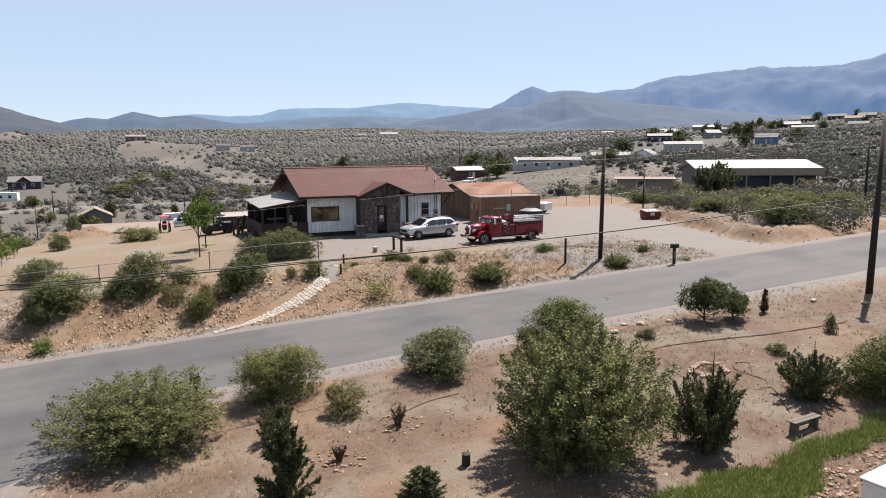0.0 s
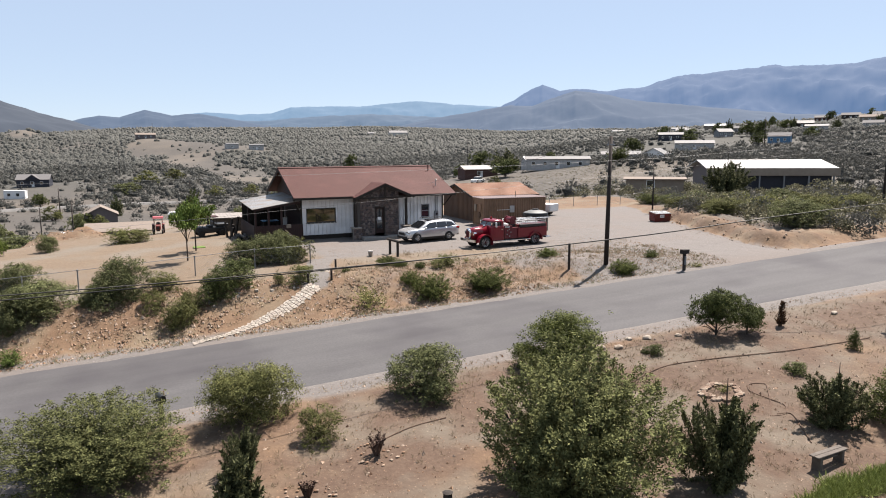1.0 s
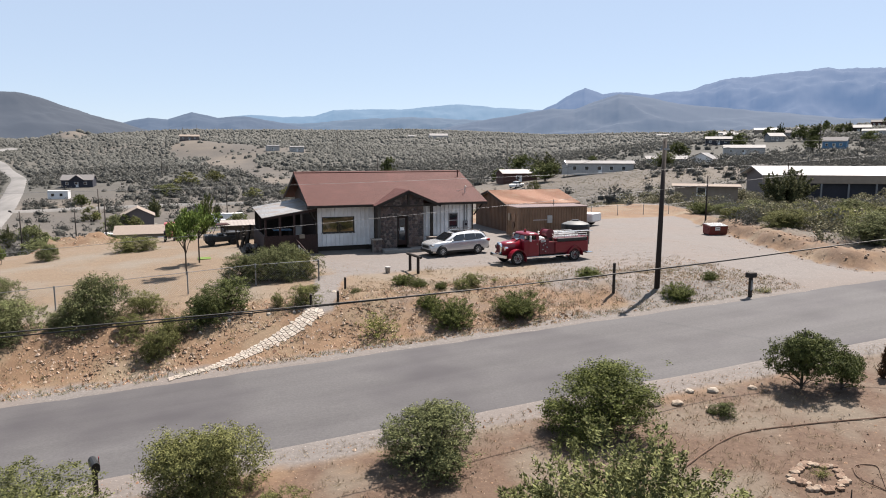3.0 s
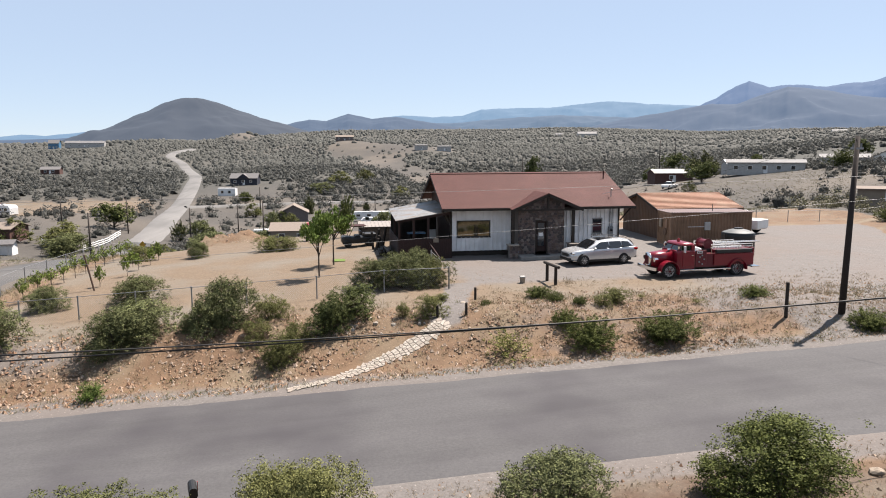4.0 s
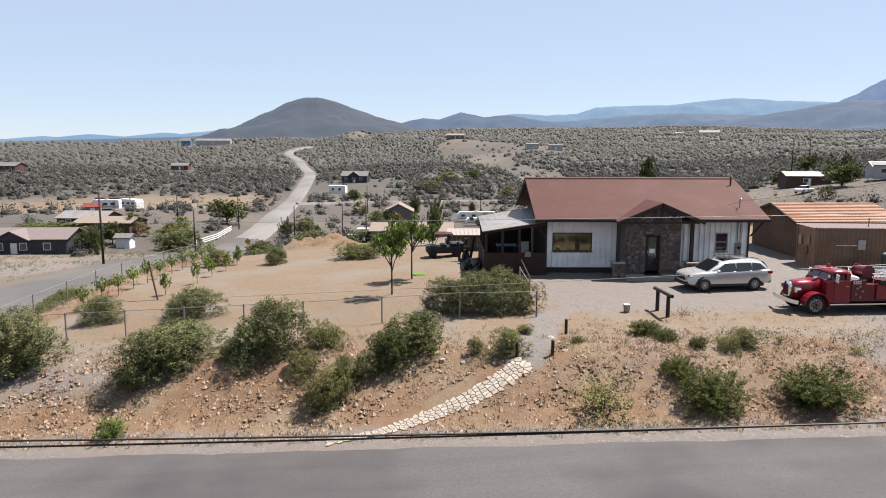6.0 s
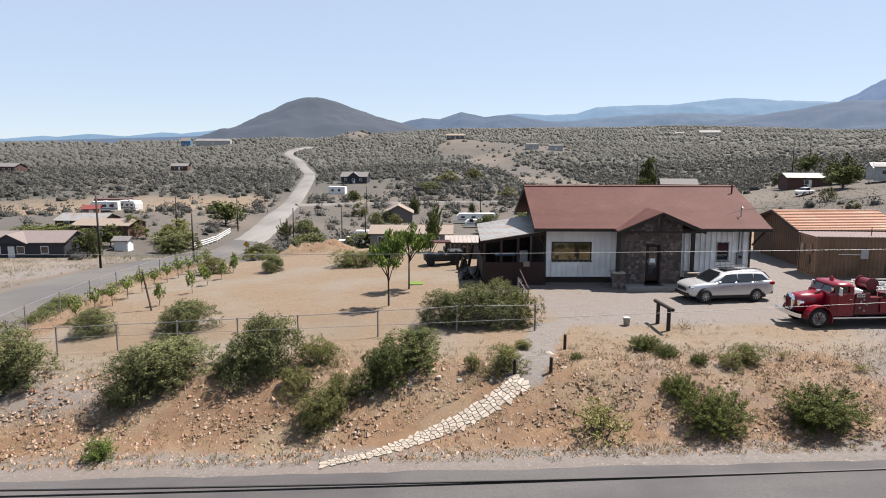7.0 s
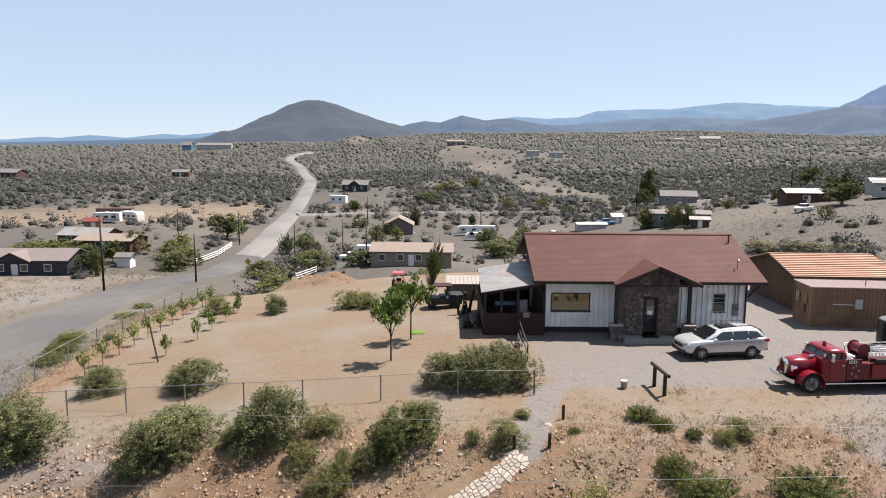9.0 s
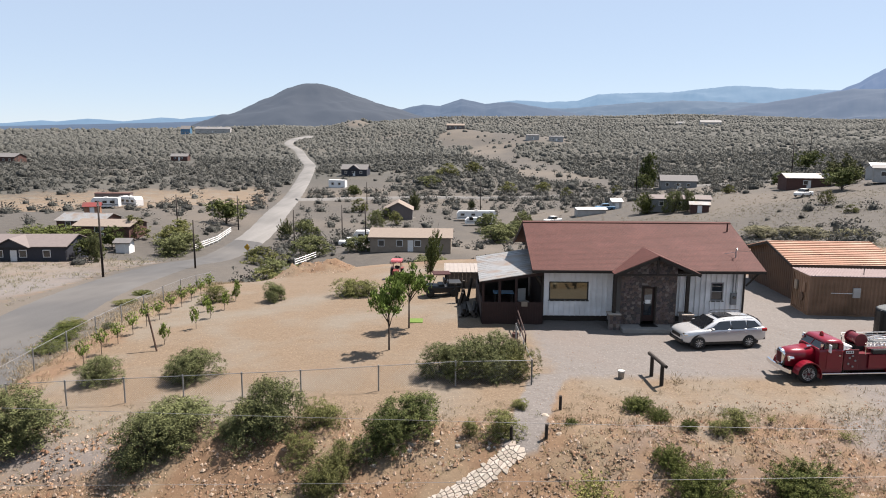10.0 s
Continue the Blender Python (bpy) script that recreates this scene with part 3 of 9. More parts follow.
# ---- land ----
def ground_material():
    m = mat("earth", (0.253, 0.160, 0.093), (0.188, 0.110, 0.062), 1.6, 0.95, bump=0.05, c3=(0.253, 0.194, 0.128), scale3=0.33)
    nt = m.node_tree
    p = nt.nodes["Principled BSDF"]
    base = p.inputs["Base Color"].links[0].from_socket
    tc = next(n for n in nt.nodes if n.type == "TEX_COORD")
    at = nt.nodes.new("ShaderNodeAttribute")
    at.attribute_name = "cover"
    bru = nt.nodes.new("ShaderNodeAttribute")
    bru.attribute_name = "brush"
    sep = nt.nodes.new("ShaderNodeSeparateColor")
    nt.links.new(at.outputs["Color"], sep.inputs[0])

    def tone(c1, c2, c3, s, s3):
        n1, n2 = nt.nodes.new("ShaderNodeTexNoise"), nt.nodes.new("ShaderNodeTexNoise")
        n1.inputs["Scale"].default_value, n1.inputs["Detail"].default_value, n1.inputs["Roughness"].default_value = s, 8, 0.7
        n2.inputs["Scale"].default_value, n2.inputs["Detail"].default_value = s3, 4
        out = None
        for n, c, lo, hi in ((n1, c2, 0.38, 0.62), (n2, c3, 0.46, 0.64)):
            nt.links.new(tc.outputs["Object"], n.inputs["Vector"])
            r = nt.nodes.new("ShaderNodeMapRange")
            r.inputs[1].default_value, r.inputs[2].default_value = lo, hi
            nt.links.new(n.outputs[0], r.inputs[0])
            x = nt.nodes.new("ShaderNodeMix")
            x.data_type = "RGBA"
            if out is None:
                x.inputs[6].default_value = (*c1, 1)
            else:
                nt.links.new(out, x.inputs[6])
            x.inputs[7].default_value = (*c, 1)
            nt.links.new(r.outputs[0], x.inputs[0])
            out = x.outputs[2]
        return out

    tones = [tone((0.232, 0.210, 0.197), (0.175, 0.157, 0.144), (0.210, 0.180, 0.162), 8.0, 0.16),
             tone((0.257, 0.191, 0.127), (0.178, 0.123, 0.078), (0.228, 0.191, 0.148), 10.0, 0.2),
             tone((0.113, 0.100, 0.085), (0.081, 0.073, 0.064), (0.153, 0.129, 0.104), 0.7, 0.018),
             tone((0.158, 0.102, 0.068), (0.112, 0.066, 0.042), (0.19, 0.153, 0.115), 6.0, 0.42),
             tone((0.083, 0.081, 0.069), (0.064, 0.063, 0.054), (0.108, 0.1, 0.083), 0.12, 0.012)]
    ragged = nt.nodes.new("ShaderNodeTexNoise")
    ragged.inputs["Scale"].default_value, ragged.inputs["Detail"].default_value = 0.8, 7
    nt.links.new(tc.outputs["Object"], ragged.inputs["Vector"])
    for ch, t in enumerate(tones):
        a = nt.nodes.new("ShaderNodeMath")
        a.operation = "MULTIPLY_ADD"
        a.inputs[1].default_value, a.inputs[2].default_value = 0.7, -0.35
        nt.links.new(ragged.outputs[0], a.inputs[0])
        b = nt.nodes.new("ShaderNodeMath")
        b.operation = "ADD"
        nt.links.new(a.outputs[0], b.inputs[0])
        nt.links.new(sep.outputs[ch] if ch < 3 else (at.outputs["Alpha"] if ch == 3 else bru.outputs["Fac"]), b.inputs[1])
        r = nt.nodes.new("ShaderNodeMapRange")
        r.inputs[1].default_value, r.inputs[2].default_value = 0.3, 0.7
        nt.links.new(b.outputs[0], r.inputs[0])
        x = nt.nodes.new("ShaderNodeMix")
        x.data_type = "RGBA"
        nt.links.new(base, x.inputs[6])
        nt.links.new(t, x.inputs[7])
        nt.links.new(r.outputs[0], x.inputs[0])
        base = x.outputs[2]
    grit, gr, gm = nt.nodes.new("ShaderNodeTexVoronoi"), nt.nodes.new("ShaderNodeMapRange"), nt.nodes.new("ShaderNodeMix")
    grit.inputs["Scale"].default_value, grit.inputs["Detail"].default_value = 7.5, 4
    gr.inputs[1].default_value, gr.inputs[2].default_value, gr.inputs[3].default_value, gr.inputs[4].default_value = 0.1, 0.72, 1.24, 0.48
    gm.data_type, gm.blend_type = "RGBA", "MULTIPLY"
    gm.inputs[0].default_value = 1
    nt.links.new(tc.outputs["Object"], grit.inputs["Vector"])
    nt.links.new(grit.outputs["Distance"], gr.inputs[0])
    nt.links.new(base, gm.inputs[6])
    nt.links.new(gr.outputs[0], gm.inputs[7])
    nt.links.new(gm.outputs[2], p.inputs["Base Color"])
    return m


def inside(x, y, x0, x1, y0, y1, soft):
    return sstep(x0 - soft, x0 + soft, x) * sstep(x1 + soft, x1 - soft, x) * sstep(y0 - soft, y0 + soft, y) * sstep(y1 + soft, y1 - soft, y)


def tan_swath(x, y):
    """The dry grass slope that runs down from the graded ridge, the bare knoll and the faint tracks of the upland."""
    az, d = np.degrees(np.arctan2(x + 6, y + 39)), np.hypot(x + 6, y + 39)
    mid = np.interp(d, [280, 310, 360, 440, 520, 600], [13.5, 11.0, 8.6, 4.9, 3.4, 2.4])
    half = np.interp(d, [280, 310, 360, 440, 520, 600], [3.0, 2.6, 2.2, 2.0, 2.2, 2.4])
    c = sstep(1.25, 0.75, abs(az - mid + 0.6 * np.sin(d / 17)) / half) * sstep(265, 300, d) * sstep(610, 585, d)
    c = np.maximum(c, sstep(-0.8, 0.2, az) * sstep(10.8, 9.6, az) * sstep(500, 520, d + 9 * np.sin(az * 2)) * sstep(590, 570, d))
    c = np.maximum(c, sstep(1.0, 0.5, abs(az + 7.0) / 1.5 + abs(d - 715) / 75))
    for a0, a1, r0, r1 in ((-34, -19, 330, 400), (13, 18, 1180, 1020), (16.5, 25, 900, 1010), (-5, 3, 600, 640)):
        c = np.maximum(c, 0.9 * sstep(7, 3, abs(d - r0 - (az - a0) / (a1 - a0) * (r1 - r0) - 8 * np.sin(az * 1.3))) * sstep(a0 - 0.3, a0 + 0.3, az) * sstep(a1 + 0.3, a1 - 0.3, az))
    return c


def west_lot(x, y):
    """The graded dirt lot below the western scrub hill."""
    az, d = np.degrees(np.arctan2(x + 6, y + 39)), np.hypot(x + 6, y + 39)
    return sstep(-13.5, -15.5, az) * sstep(200, 212, d + 6 * np.sin(az)) * sstep(288, 268, d + 5 * np.sin(az * 1.7))


def clearing(x, y):
    """Bare or grassy open land in the scrub: 1 where nothing high grows."""
    c = inside(x, y, -60, 60, -60, 22, 4)
    c = np.maximum(c, 0.8 * inside(x, y, -60, 36, 40, 196, 6))                # farmsteads in the valley
    c = np.maximum(c, inside(x, y, -28, 10, 140, 165, 5))
    c = np.maximum(c, 0.88 * inside(x, y, 20, 110, 14, 95, 6))
    c = np.maximum(c, inside(x, y, 12, 105, 90, 150, 9))                       # pasture east of the wash
    c = np.maximum(c, 0.8 * inside(x, y, -130, -50, 28, 138, 8))
    c = np.maximum(c, inside(x, y, -130, -45, 20, 74, 6))                     # yards west of the side road
    c = np.maximum(c, inside(x, y, -66, -24, 228, 296, 8))
    c = np.maximum(c, tan_swath(x, y))
    c = np.maximum(c, inside(x, y, 180, 300, 190, 235, 12))
    c = np.maximum(c, inside(x, y, -180, -150, 352, 368, 5))
    c = np.maximum(c, west_lot(x, y))
    c = np.maximum(c, inside(x, y, -60, 120, 168, 192, 6) * 0.8)
    c = np.maximum(c, 0.75 * inside(x, y, -22, 22, 300, 330, 9))
    return c


def bank_masks(X, Y):
    """Where the roadside bank and the red cut bank lie, and what the path leaves rough."""
    e = Y - road_y(X) - road_half(X)
    bank = sstep(0, 1.2, e) * sstep(8, 4.5, e) * sstep(26, 12, X)
    keep = 1 - sstep(1.3, 0.7, abs(Y + 19.2 - 0.52 * (X + 9.4))) * sstep(-10.5, -9.5, X) * sstep(-1.5, -2.5, X)
    return bank * keep, sstep(-0.4, 0.4, X - cut_x(Y)) * sstep(6, 3, X - cut_x(Y)) * inside(X, Y, 20, 60, -21, 11, 1.0) * sstep(0.3, 1.2, e), keep


def heap(X, Y):
    """The bulldozed heap at the back of the yard."""
    return np.exp(-((Y - 22.5) / 1.6) ** 2) * inside(X, Y, -20.5, -14.5, 10, 40, 1.5)


def relief(X, Y):
    """Small humps and rills of the banks, and the heap."""
    bank, cut, keep = bank_masks(X, Y)
    return heap(X, Y) + bank * (wave(X, Y, 0.8, 0.09) + wave(X, Y, 2.1, 0.14)) + cut * (wave(X, Y, 0.7, 0.12) + wave(X, Y, 1.9, 0.12))


def axis(lo, hi, step, before, after, end):
    """Grid lines a step apart from lo to hi, and ever wider outside."""
    a, s = list(np.arange(lo, hi + step / 2, step)), step
    while a[-1] < end:
        s *= after
        a.append(a[-1] + s)
    s = step
    while a[0] > -end:
        s *= before
        a.insert(0, a[0] - s)
    return np.array(a)


def build_ground():
    xs, ys = axis(-34, 36, 0.4, 1.033, 1.033, 4700), axis(-46, 24, 0.4, 1.25, 1.03, 4700)
    X, Y = np.meshgrid(xs, ys)
    Z = ground_z(X, Y)
    rng = np.random.default_rng(3)
    off = np.where(Y > road_y(X), Y - road_y(X) - road_half(X), road_y(X) - road_south(X) - Y)
    near = sstep(60, 40, np.hypot(X, Y + 20))
    rough = rng.normal(0, 1, X.shape)
    bank, cut, keep = bank_masks(X, Y)
    Z += relief(X, Y) + near * sstep(0.1, 1.5, off) * keep * (0.012 + 0.025 * bank + 0.06 * cut) * rough
    Z -= 0.16 * sstep(-0.25, -0.9, off)
    Z += 0.22 * heap(X, Y) * rough
    nx, ny = len(xs), len(ys)
    i = np.arange(nx * ny).reshape(ny, nx)
    faces = np.stack([i[:-1, :-1], i[:-1, 1:], i[1:, 1:], i[1:, :-1]], -1).reshape(-1, 4)
    ob = from_arrays("ground", np.stack([X, Y, Z], -1).reshape(-1, 3), faces, ground_material())
    lot = inside(X, Y, -2.5, 21, -9.8, 14, 1.5)
    lot = np.maximum(lot, inside(X, Y, 9, 24, -17, -5, 2.0))
    lot = np.maximum(lot, 0.34 * inside(X, Y, -1, 20, -20, -12, 2.0))
    lot = np.maximum(lot, inside(X, Y, 12, 60, -20.5, 13, 0.8) * sstep(0.4, -0.5, X - cut_x(Y)))
    lot = np.maximum(lot, sstep(1.0, 0.5, abs(X + 3.0 - 0.3 * (Y + 15.7))) * inside(X, Y, -6, 4, -16.0, -9, 0.4))
    lot = np.maximum(lot, 0.85 * sstep(1.9, 0.4, off))
    garden = sstep(0.3, 1.6, road_y(X) - road_south(X) - Y) * (0.72 + wave(X, Y, 2.7, 0.22) + wave(X, Y, 0.9, 0.12)) * sstep(60, 40, abs(X))
    lot = np.maximum(lot, 0.8 * inside(X, Y, -27, -18, -16, -11.5, 1.5))
    ramp = sstep(1.1, 0.6, abs(X + 3.0 - 0.3 * (Y + 15.7))) * inside(X, Y, -6, 4, -16.0, -9, 0.4)
    lot = np.maximum(lot, inside(X, Y, 17, 28.5, -21.8, -17, 1.0))
    yard = inside(X, Y, -24.5, -1, -14, 24, 2.0)
    yard = np.maximum(yard, 0.75 * inside(X, Y, -2, 12, -14, -9, 1.5))
    yard = yard * (1 - ramp) * (1 - 0.85 * inside(X, Y, -21, -14, 20.5, 26, 1.0))
    wild = np.maximum(sstep(26, 40, Y), np.maximum(sstep(1.2, 3.4, X - cut_x(Y)) * sstep(-19, -15, Y), sstep(-27, -33, X)))
    draw = tan_swath(X, Y)
    yard = np.maximum(yard, np.maximum(0.85 * west_lot(X, Y), 0.5 * np.maximum(inside(X, Y, -130, -52, 28, 150, 8), inside(X, Y, -45, 12, 40, 190, 8))))
    garden = np.maximum(garden, cut * 0.45)
    west = inside(X, Y, -120, -47, 16, 72, 5) * (0.78 + wave(X, Y, 7, 0.25)) * sstep(2.5, 6, side_x(Y) - X)
    lot = np.maximum(lot, west)
    wild = wild * (1 - 0.95 * west)
    wild = wild * (1 - 0.9 * west_lot(X, Y))
    col = np.stack([lot, yard, wild, garden], -1).reshape(-1, 4).astype(np.float32)
    at = ob.data.color_attributes.new("cover", "FLOAT_COLOR", "POINT")
    at.data.foreach_set("color", col.ravel())
    br = ob.data.attributes.new("brush", "FLOAT", "POINT")
    br.data.foreach_set("value", (sstep(150, 330, np.hypot(X, Y)) * (0.85 + wave(X, Y, 90, 0.25)) * (1 - 0.9 * draw)).ravel().astype(np.float32))
    for f in ob.data.polygons:
        f.use_smooth = True
    return tagged(ob, "dry red-brown earth with gravel and scrubland", "ground", kind="structure")


build_ground()


def ribbon(name, line, half, lift, material, across=6):
    """A road surface draped over the land along a line of (x, y), with a slight crown."""
    V, Fc = [], []
    n = len(line)
    for k, (x, y) in enumerate(line):
        a, b = line[max(k - 1, 0)], line[min(k + 1, n - 1)]
        t = Vector((b[0] - a[0], b[1] - a[1], 0)).normalized()
        s = Vector((-t.y, t.x, 0))
        h = half(x, y) if callable(half) else half
        for j in range(across + 1):
            u = j / across * 2 - 1
            q = Vector((x, y, 0)) + s * (h * u + (0.10 * math.sin(k * 1.7) + 0.07 * math.sin(k * 3.1)) * (abs(u) == 1))
            V.append((q.x, q.y, gz(q.x, q.y) + (lift(y) if callable(lift) else lift) * (1 - u ** 4) - 0.12 * (abs(u) == 1)))
    w = across + 1
    for k in range(n - 1):
        for j in range(across):
            Fc.append((k * w + j, k * w + j + 1, (k + 1) * w + j + 1, (k + 1) * w + j))
    ob = from_arrays(name, V, Fc, material)
    for f in ob.data.polygons:
        f.use_smooth = True
    return ob


def main_road():
    xs, V, Fc = np.arange(-95, 150, 0.7), [], []
    across = 12
    for k, x in enumerate(xs):
        for j in range(across + 1):
            u = j / across * 2 - 1
            h = float(road_half(x) if u > 0 else road_south(x)) - 0.25 + (0.12 * math.sin(k * 0.9) + 0.08 * math.sin(k * 2.3)) * (abs(u) == 1)
            V.append((x, float(road_y(x)) + u * h, float(road_z(x)) + 0.035 - 0.075 * u ** 6))
    w = across + 1
    for k in range(len(xs) - 1):
        for j in range(across):
            Fc.append((k * w + j, (k + 1) * w + j, (k + 1) * w + j + 1, k * w + j + 1))
    ob = from_arrays("road", V, Fc, M["asphalt"])
    for f in ob.data.polygons:
        f.use_smooth = True
    tagged(ob, "worn grey asphalt road with ragged edges", "road", kind="structure")


main_road()
tagged(ribbon("side_road", [(float(side_x(y)), y) for y in np.arange(-24, 106, 1.5)], lambda x, y: 4.3 - 0.9 * float(sstep(40, 80, y)), lambda y: 0.08 + 0.2 * float(sstep(25, 80, y)), M["old_asphalt"]),
       "grey asphalt side road running down into the valley", "road", kind="structure")
tagged(ribbon("dirt_road", [(float(side_x(y)), y) for y in np.arange(104.5, 575, 3)], lambda x, y: 3.4 + 0.3 * float(sstep(200, 300, y)), 0.3, M["dirt_road"]),
       "pale graded dirt road climbing the far scrub hill", "road", kind="structure")
TRACK = [(-56, 196), (-40, 205), (-10, 211), (36, 207), (70, 206), (101, 199), (125, 186), (165, 172)]
tagged(ribbon("dirt_track", [(a + (b - a) * k / 6, c + (d - c) * k / 6) for (a, c), (b, d) in zip(TRACK[:-1], TRACK[1:]) for k in range(6)], 2.0, 0.7, M["dirt_road"], 4),
       "pale dirt track across the valley pasture", "track", kind="structure")


def range_ring(name, az, el, r0, r1, base, material, label, seed, rough=0.05):
    """A distant range: its crest follows el (degrees) over az (degrees), and its flank is cut by gullies."""
    a = np.arange(az[0], az[-1] + 0.01, 0.1)
    crest = np.tan(np.radians(np.interp(a, az, el)))
    rng = np.random.default_rng(seed)
    V, rows = [], 34
    jag = np.convolve(rng.normal(0, 1, len(a) + 40), np.ones(7) / 7, "same")[20:-20]
    ph = rng.uniform(0, 6.28, 8)
    for k in range(rows + 3):
        u = min(k, rows) / rows
        r = r0 + (r1 - r0) * u if k <= rows else r1 + (k - rows) * 120
        top = 9 + r1 * crest * (1 + 0.012 * jag)
        s = u * u * (3 - 2 * u) * 0.6 + u * 0.4
        h = base + (top - base) * s
        if 0 < k < rows:      # branching spurs and gullies
            t = np.radians(a)
            spur = np.array([noise.ridged_multi_fractal((r * math.sin(q) / 420 + seed, r * math.cos(q) / 420, 0.37 * seed), 0.9, 2.1, 5, 1.0, 2.0) for q in t]) - 1.1
            h = h + (top - base) * rough * spur * min(1, 4 * u) * (1 - u) ** 0.6
        if k > rows:
            h = h - (top - base) * 0.35 * (k - rows)
        t = np.radians(a)
        V.append(np.stack([-6 + r * np.sin(t), -39 + r * np.cos(t), h + 0 * t], -1))
    V = np.concatenate(V)
    n = len(a)
    i = np.arange(len(V)).reshape(-1, n)
    Fc = np.stack([i[:-1, :-1], i[:-1, 1:], i[1:, 1:], i[1:, :-1]], -1).reshape(-1, 4)
    ob = from_arrays(name, V, Fc, material)
    for f in ob.data.polygons:
        f.use_smooth = True
    tagged(ob, label, "mountains", kind="structure")


HAZE_GLOW = (0.22, 0.42, 0.8)
# blue base tints and emission put distance haze onto these ranges
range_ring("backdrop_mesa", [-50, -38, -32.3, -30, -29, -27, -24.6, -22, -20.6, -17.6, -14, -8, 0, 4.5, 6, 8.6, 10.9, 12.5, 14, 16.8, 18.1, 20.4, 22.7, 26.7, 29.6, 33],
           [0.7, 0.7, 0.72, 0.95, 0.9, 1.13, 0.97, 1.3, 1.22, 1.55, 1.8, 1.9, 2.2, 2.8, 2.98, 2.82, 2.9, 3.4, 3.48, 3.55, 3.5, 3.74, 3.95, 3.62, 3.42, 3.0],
           3600, 4500, 10, far_mat("far_hazed_hills", (0.0121, 0.0148, 0.0173), (0.19, 0.44, 0.74), 0.2206), "pale blue flat-topped far mountains", 5, 0.16)
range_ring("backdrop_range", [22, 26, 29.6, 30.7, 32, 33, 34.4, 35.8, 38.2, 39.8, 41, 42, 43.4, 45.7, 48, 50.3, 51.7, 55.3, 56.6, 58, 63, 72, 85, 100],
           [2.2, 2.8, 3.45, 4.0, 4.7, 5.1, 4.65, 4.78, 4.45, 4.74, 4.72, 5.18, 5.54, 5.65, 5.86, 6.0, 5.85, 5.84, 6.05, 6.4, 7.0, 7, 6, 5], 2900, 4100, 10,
           far_mat("hazed_mountain_slopes", (0.0026, 0.0035, 0.0042), (0.12, 0.32, 0.7), 0.1745), "hazy blue mountain range", 6, 0.2)
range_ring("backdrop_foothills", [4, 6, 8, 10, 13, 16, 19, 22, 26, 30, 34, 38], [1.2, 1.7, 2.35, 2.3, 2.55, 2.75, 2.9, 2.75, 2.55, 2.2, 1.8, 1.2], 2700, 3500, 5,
           far_mat("hazed_foothills", (0.0060, 0.0079, 0.0085), (0.17, 0.38, 0.68), 0.1459), "blue foothills below the flat-topped mountains", 8, 0.3)
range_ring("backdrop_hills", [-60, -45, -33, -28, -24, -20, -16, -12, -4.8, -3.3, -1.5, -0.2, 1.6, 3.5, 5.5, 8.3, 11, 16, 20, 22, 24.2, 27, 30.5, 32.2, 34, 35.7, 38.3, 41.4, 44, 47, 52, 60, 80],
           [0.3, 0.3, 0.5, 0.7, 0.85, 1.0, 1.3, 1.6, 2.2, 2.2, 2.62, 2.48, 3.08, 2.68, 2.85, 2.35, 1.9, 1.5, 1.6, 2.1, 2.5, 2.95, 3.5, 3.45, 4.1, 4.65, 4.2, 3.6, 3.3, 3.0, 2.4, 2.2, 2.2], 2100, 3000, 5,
           far_mat("hazed_grey_hills", (0.0038, 0.0048, 0.0050), (0.13, 0.32, 0.64), 0.1236), "grey-blue scrub hills below the mountains", 7, 0.22)


def cone_hill():
    """The lone round hill, with a saddle to the east."""
    n, V, Fc = 180, [], []
    cx, cy = -6 + 2300 * math.sin(radians(-10.6)), -39 + 2300 * math.cos(radians(-10.6))
    radii = np.linspace(0, 430, 26)
    prof = list(zip(radii, np.interp(radii, [0, 40, 85, 140, 200, 270, 340, 430], [167, 164, 147, 122, 98, 76, 56, 20])))
    for r, h in prof:
        for i in range(n):
            t = 2 * math.pi * i / n
            x, y = r * math.cos(t) * (1.15 if math.cos(t) > 0 else 0.88), r * math.sin(t)
            spur = noise.ridged_multi_fractal((x / 150 + 3, y / 150, 0.7), 0.9, 2.1, 5, 1.0, 2.0) - 1.1
            V.append((cx + x, cy + y, h + 8 + 9 * spur * min(1, r / 120) * (r < 420)))
    for k in range(len(prof) - 1):
        for i in range(n):
            Fc.append((k * n + i, k * n + (i + 1) % n, (k + 1) * n + (i + 1) % n, (k + 1) * n + i))
    # emission lays painted haze over the hill's dark colour
    ob = from_arrays("backdrop_hill", V, Fc, far_mat("hazed_lone_hill", (0.0088, 0.0095, 0.0099), (0.17, 0.34, 0.62), 0.0677))
    for f in ob.data.polygons:
        f.use_smooth = True
    tagged(ob, "lone rounded dark hill on the plain", "hill", kind="structure")


cone_hill()


# ---- the main house ----
EAVE, RIDGE, RY = 2.93, 5.04, 4.3     # heights of eave and ridge, and the ridge's y
HX0, HX1, HB = 0.0, 11.75, 8.6        # walls
RX0, RX1, FY = -0.76, 12.5, -1.1     # roof ends and front eave


def roof_h(y):
    return EAVE + (RIDGE - EAVE) * (y - FY) / (RY - FY)


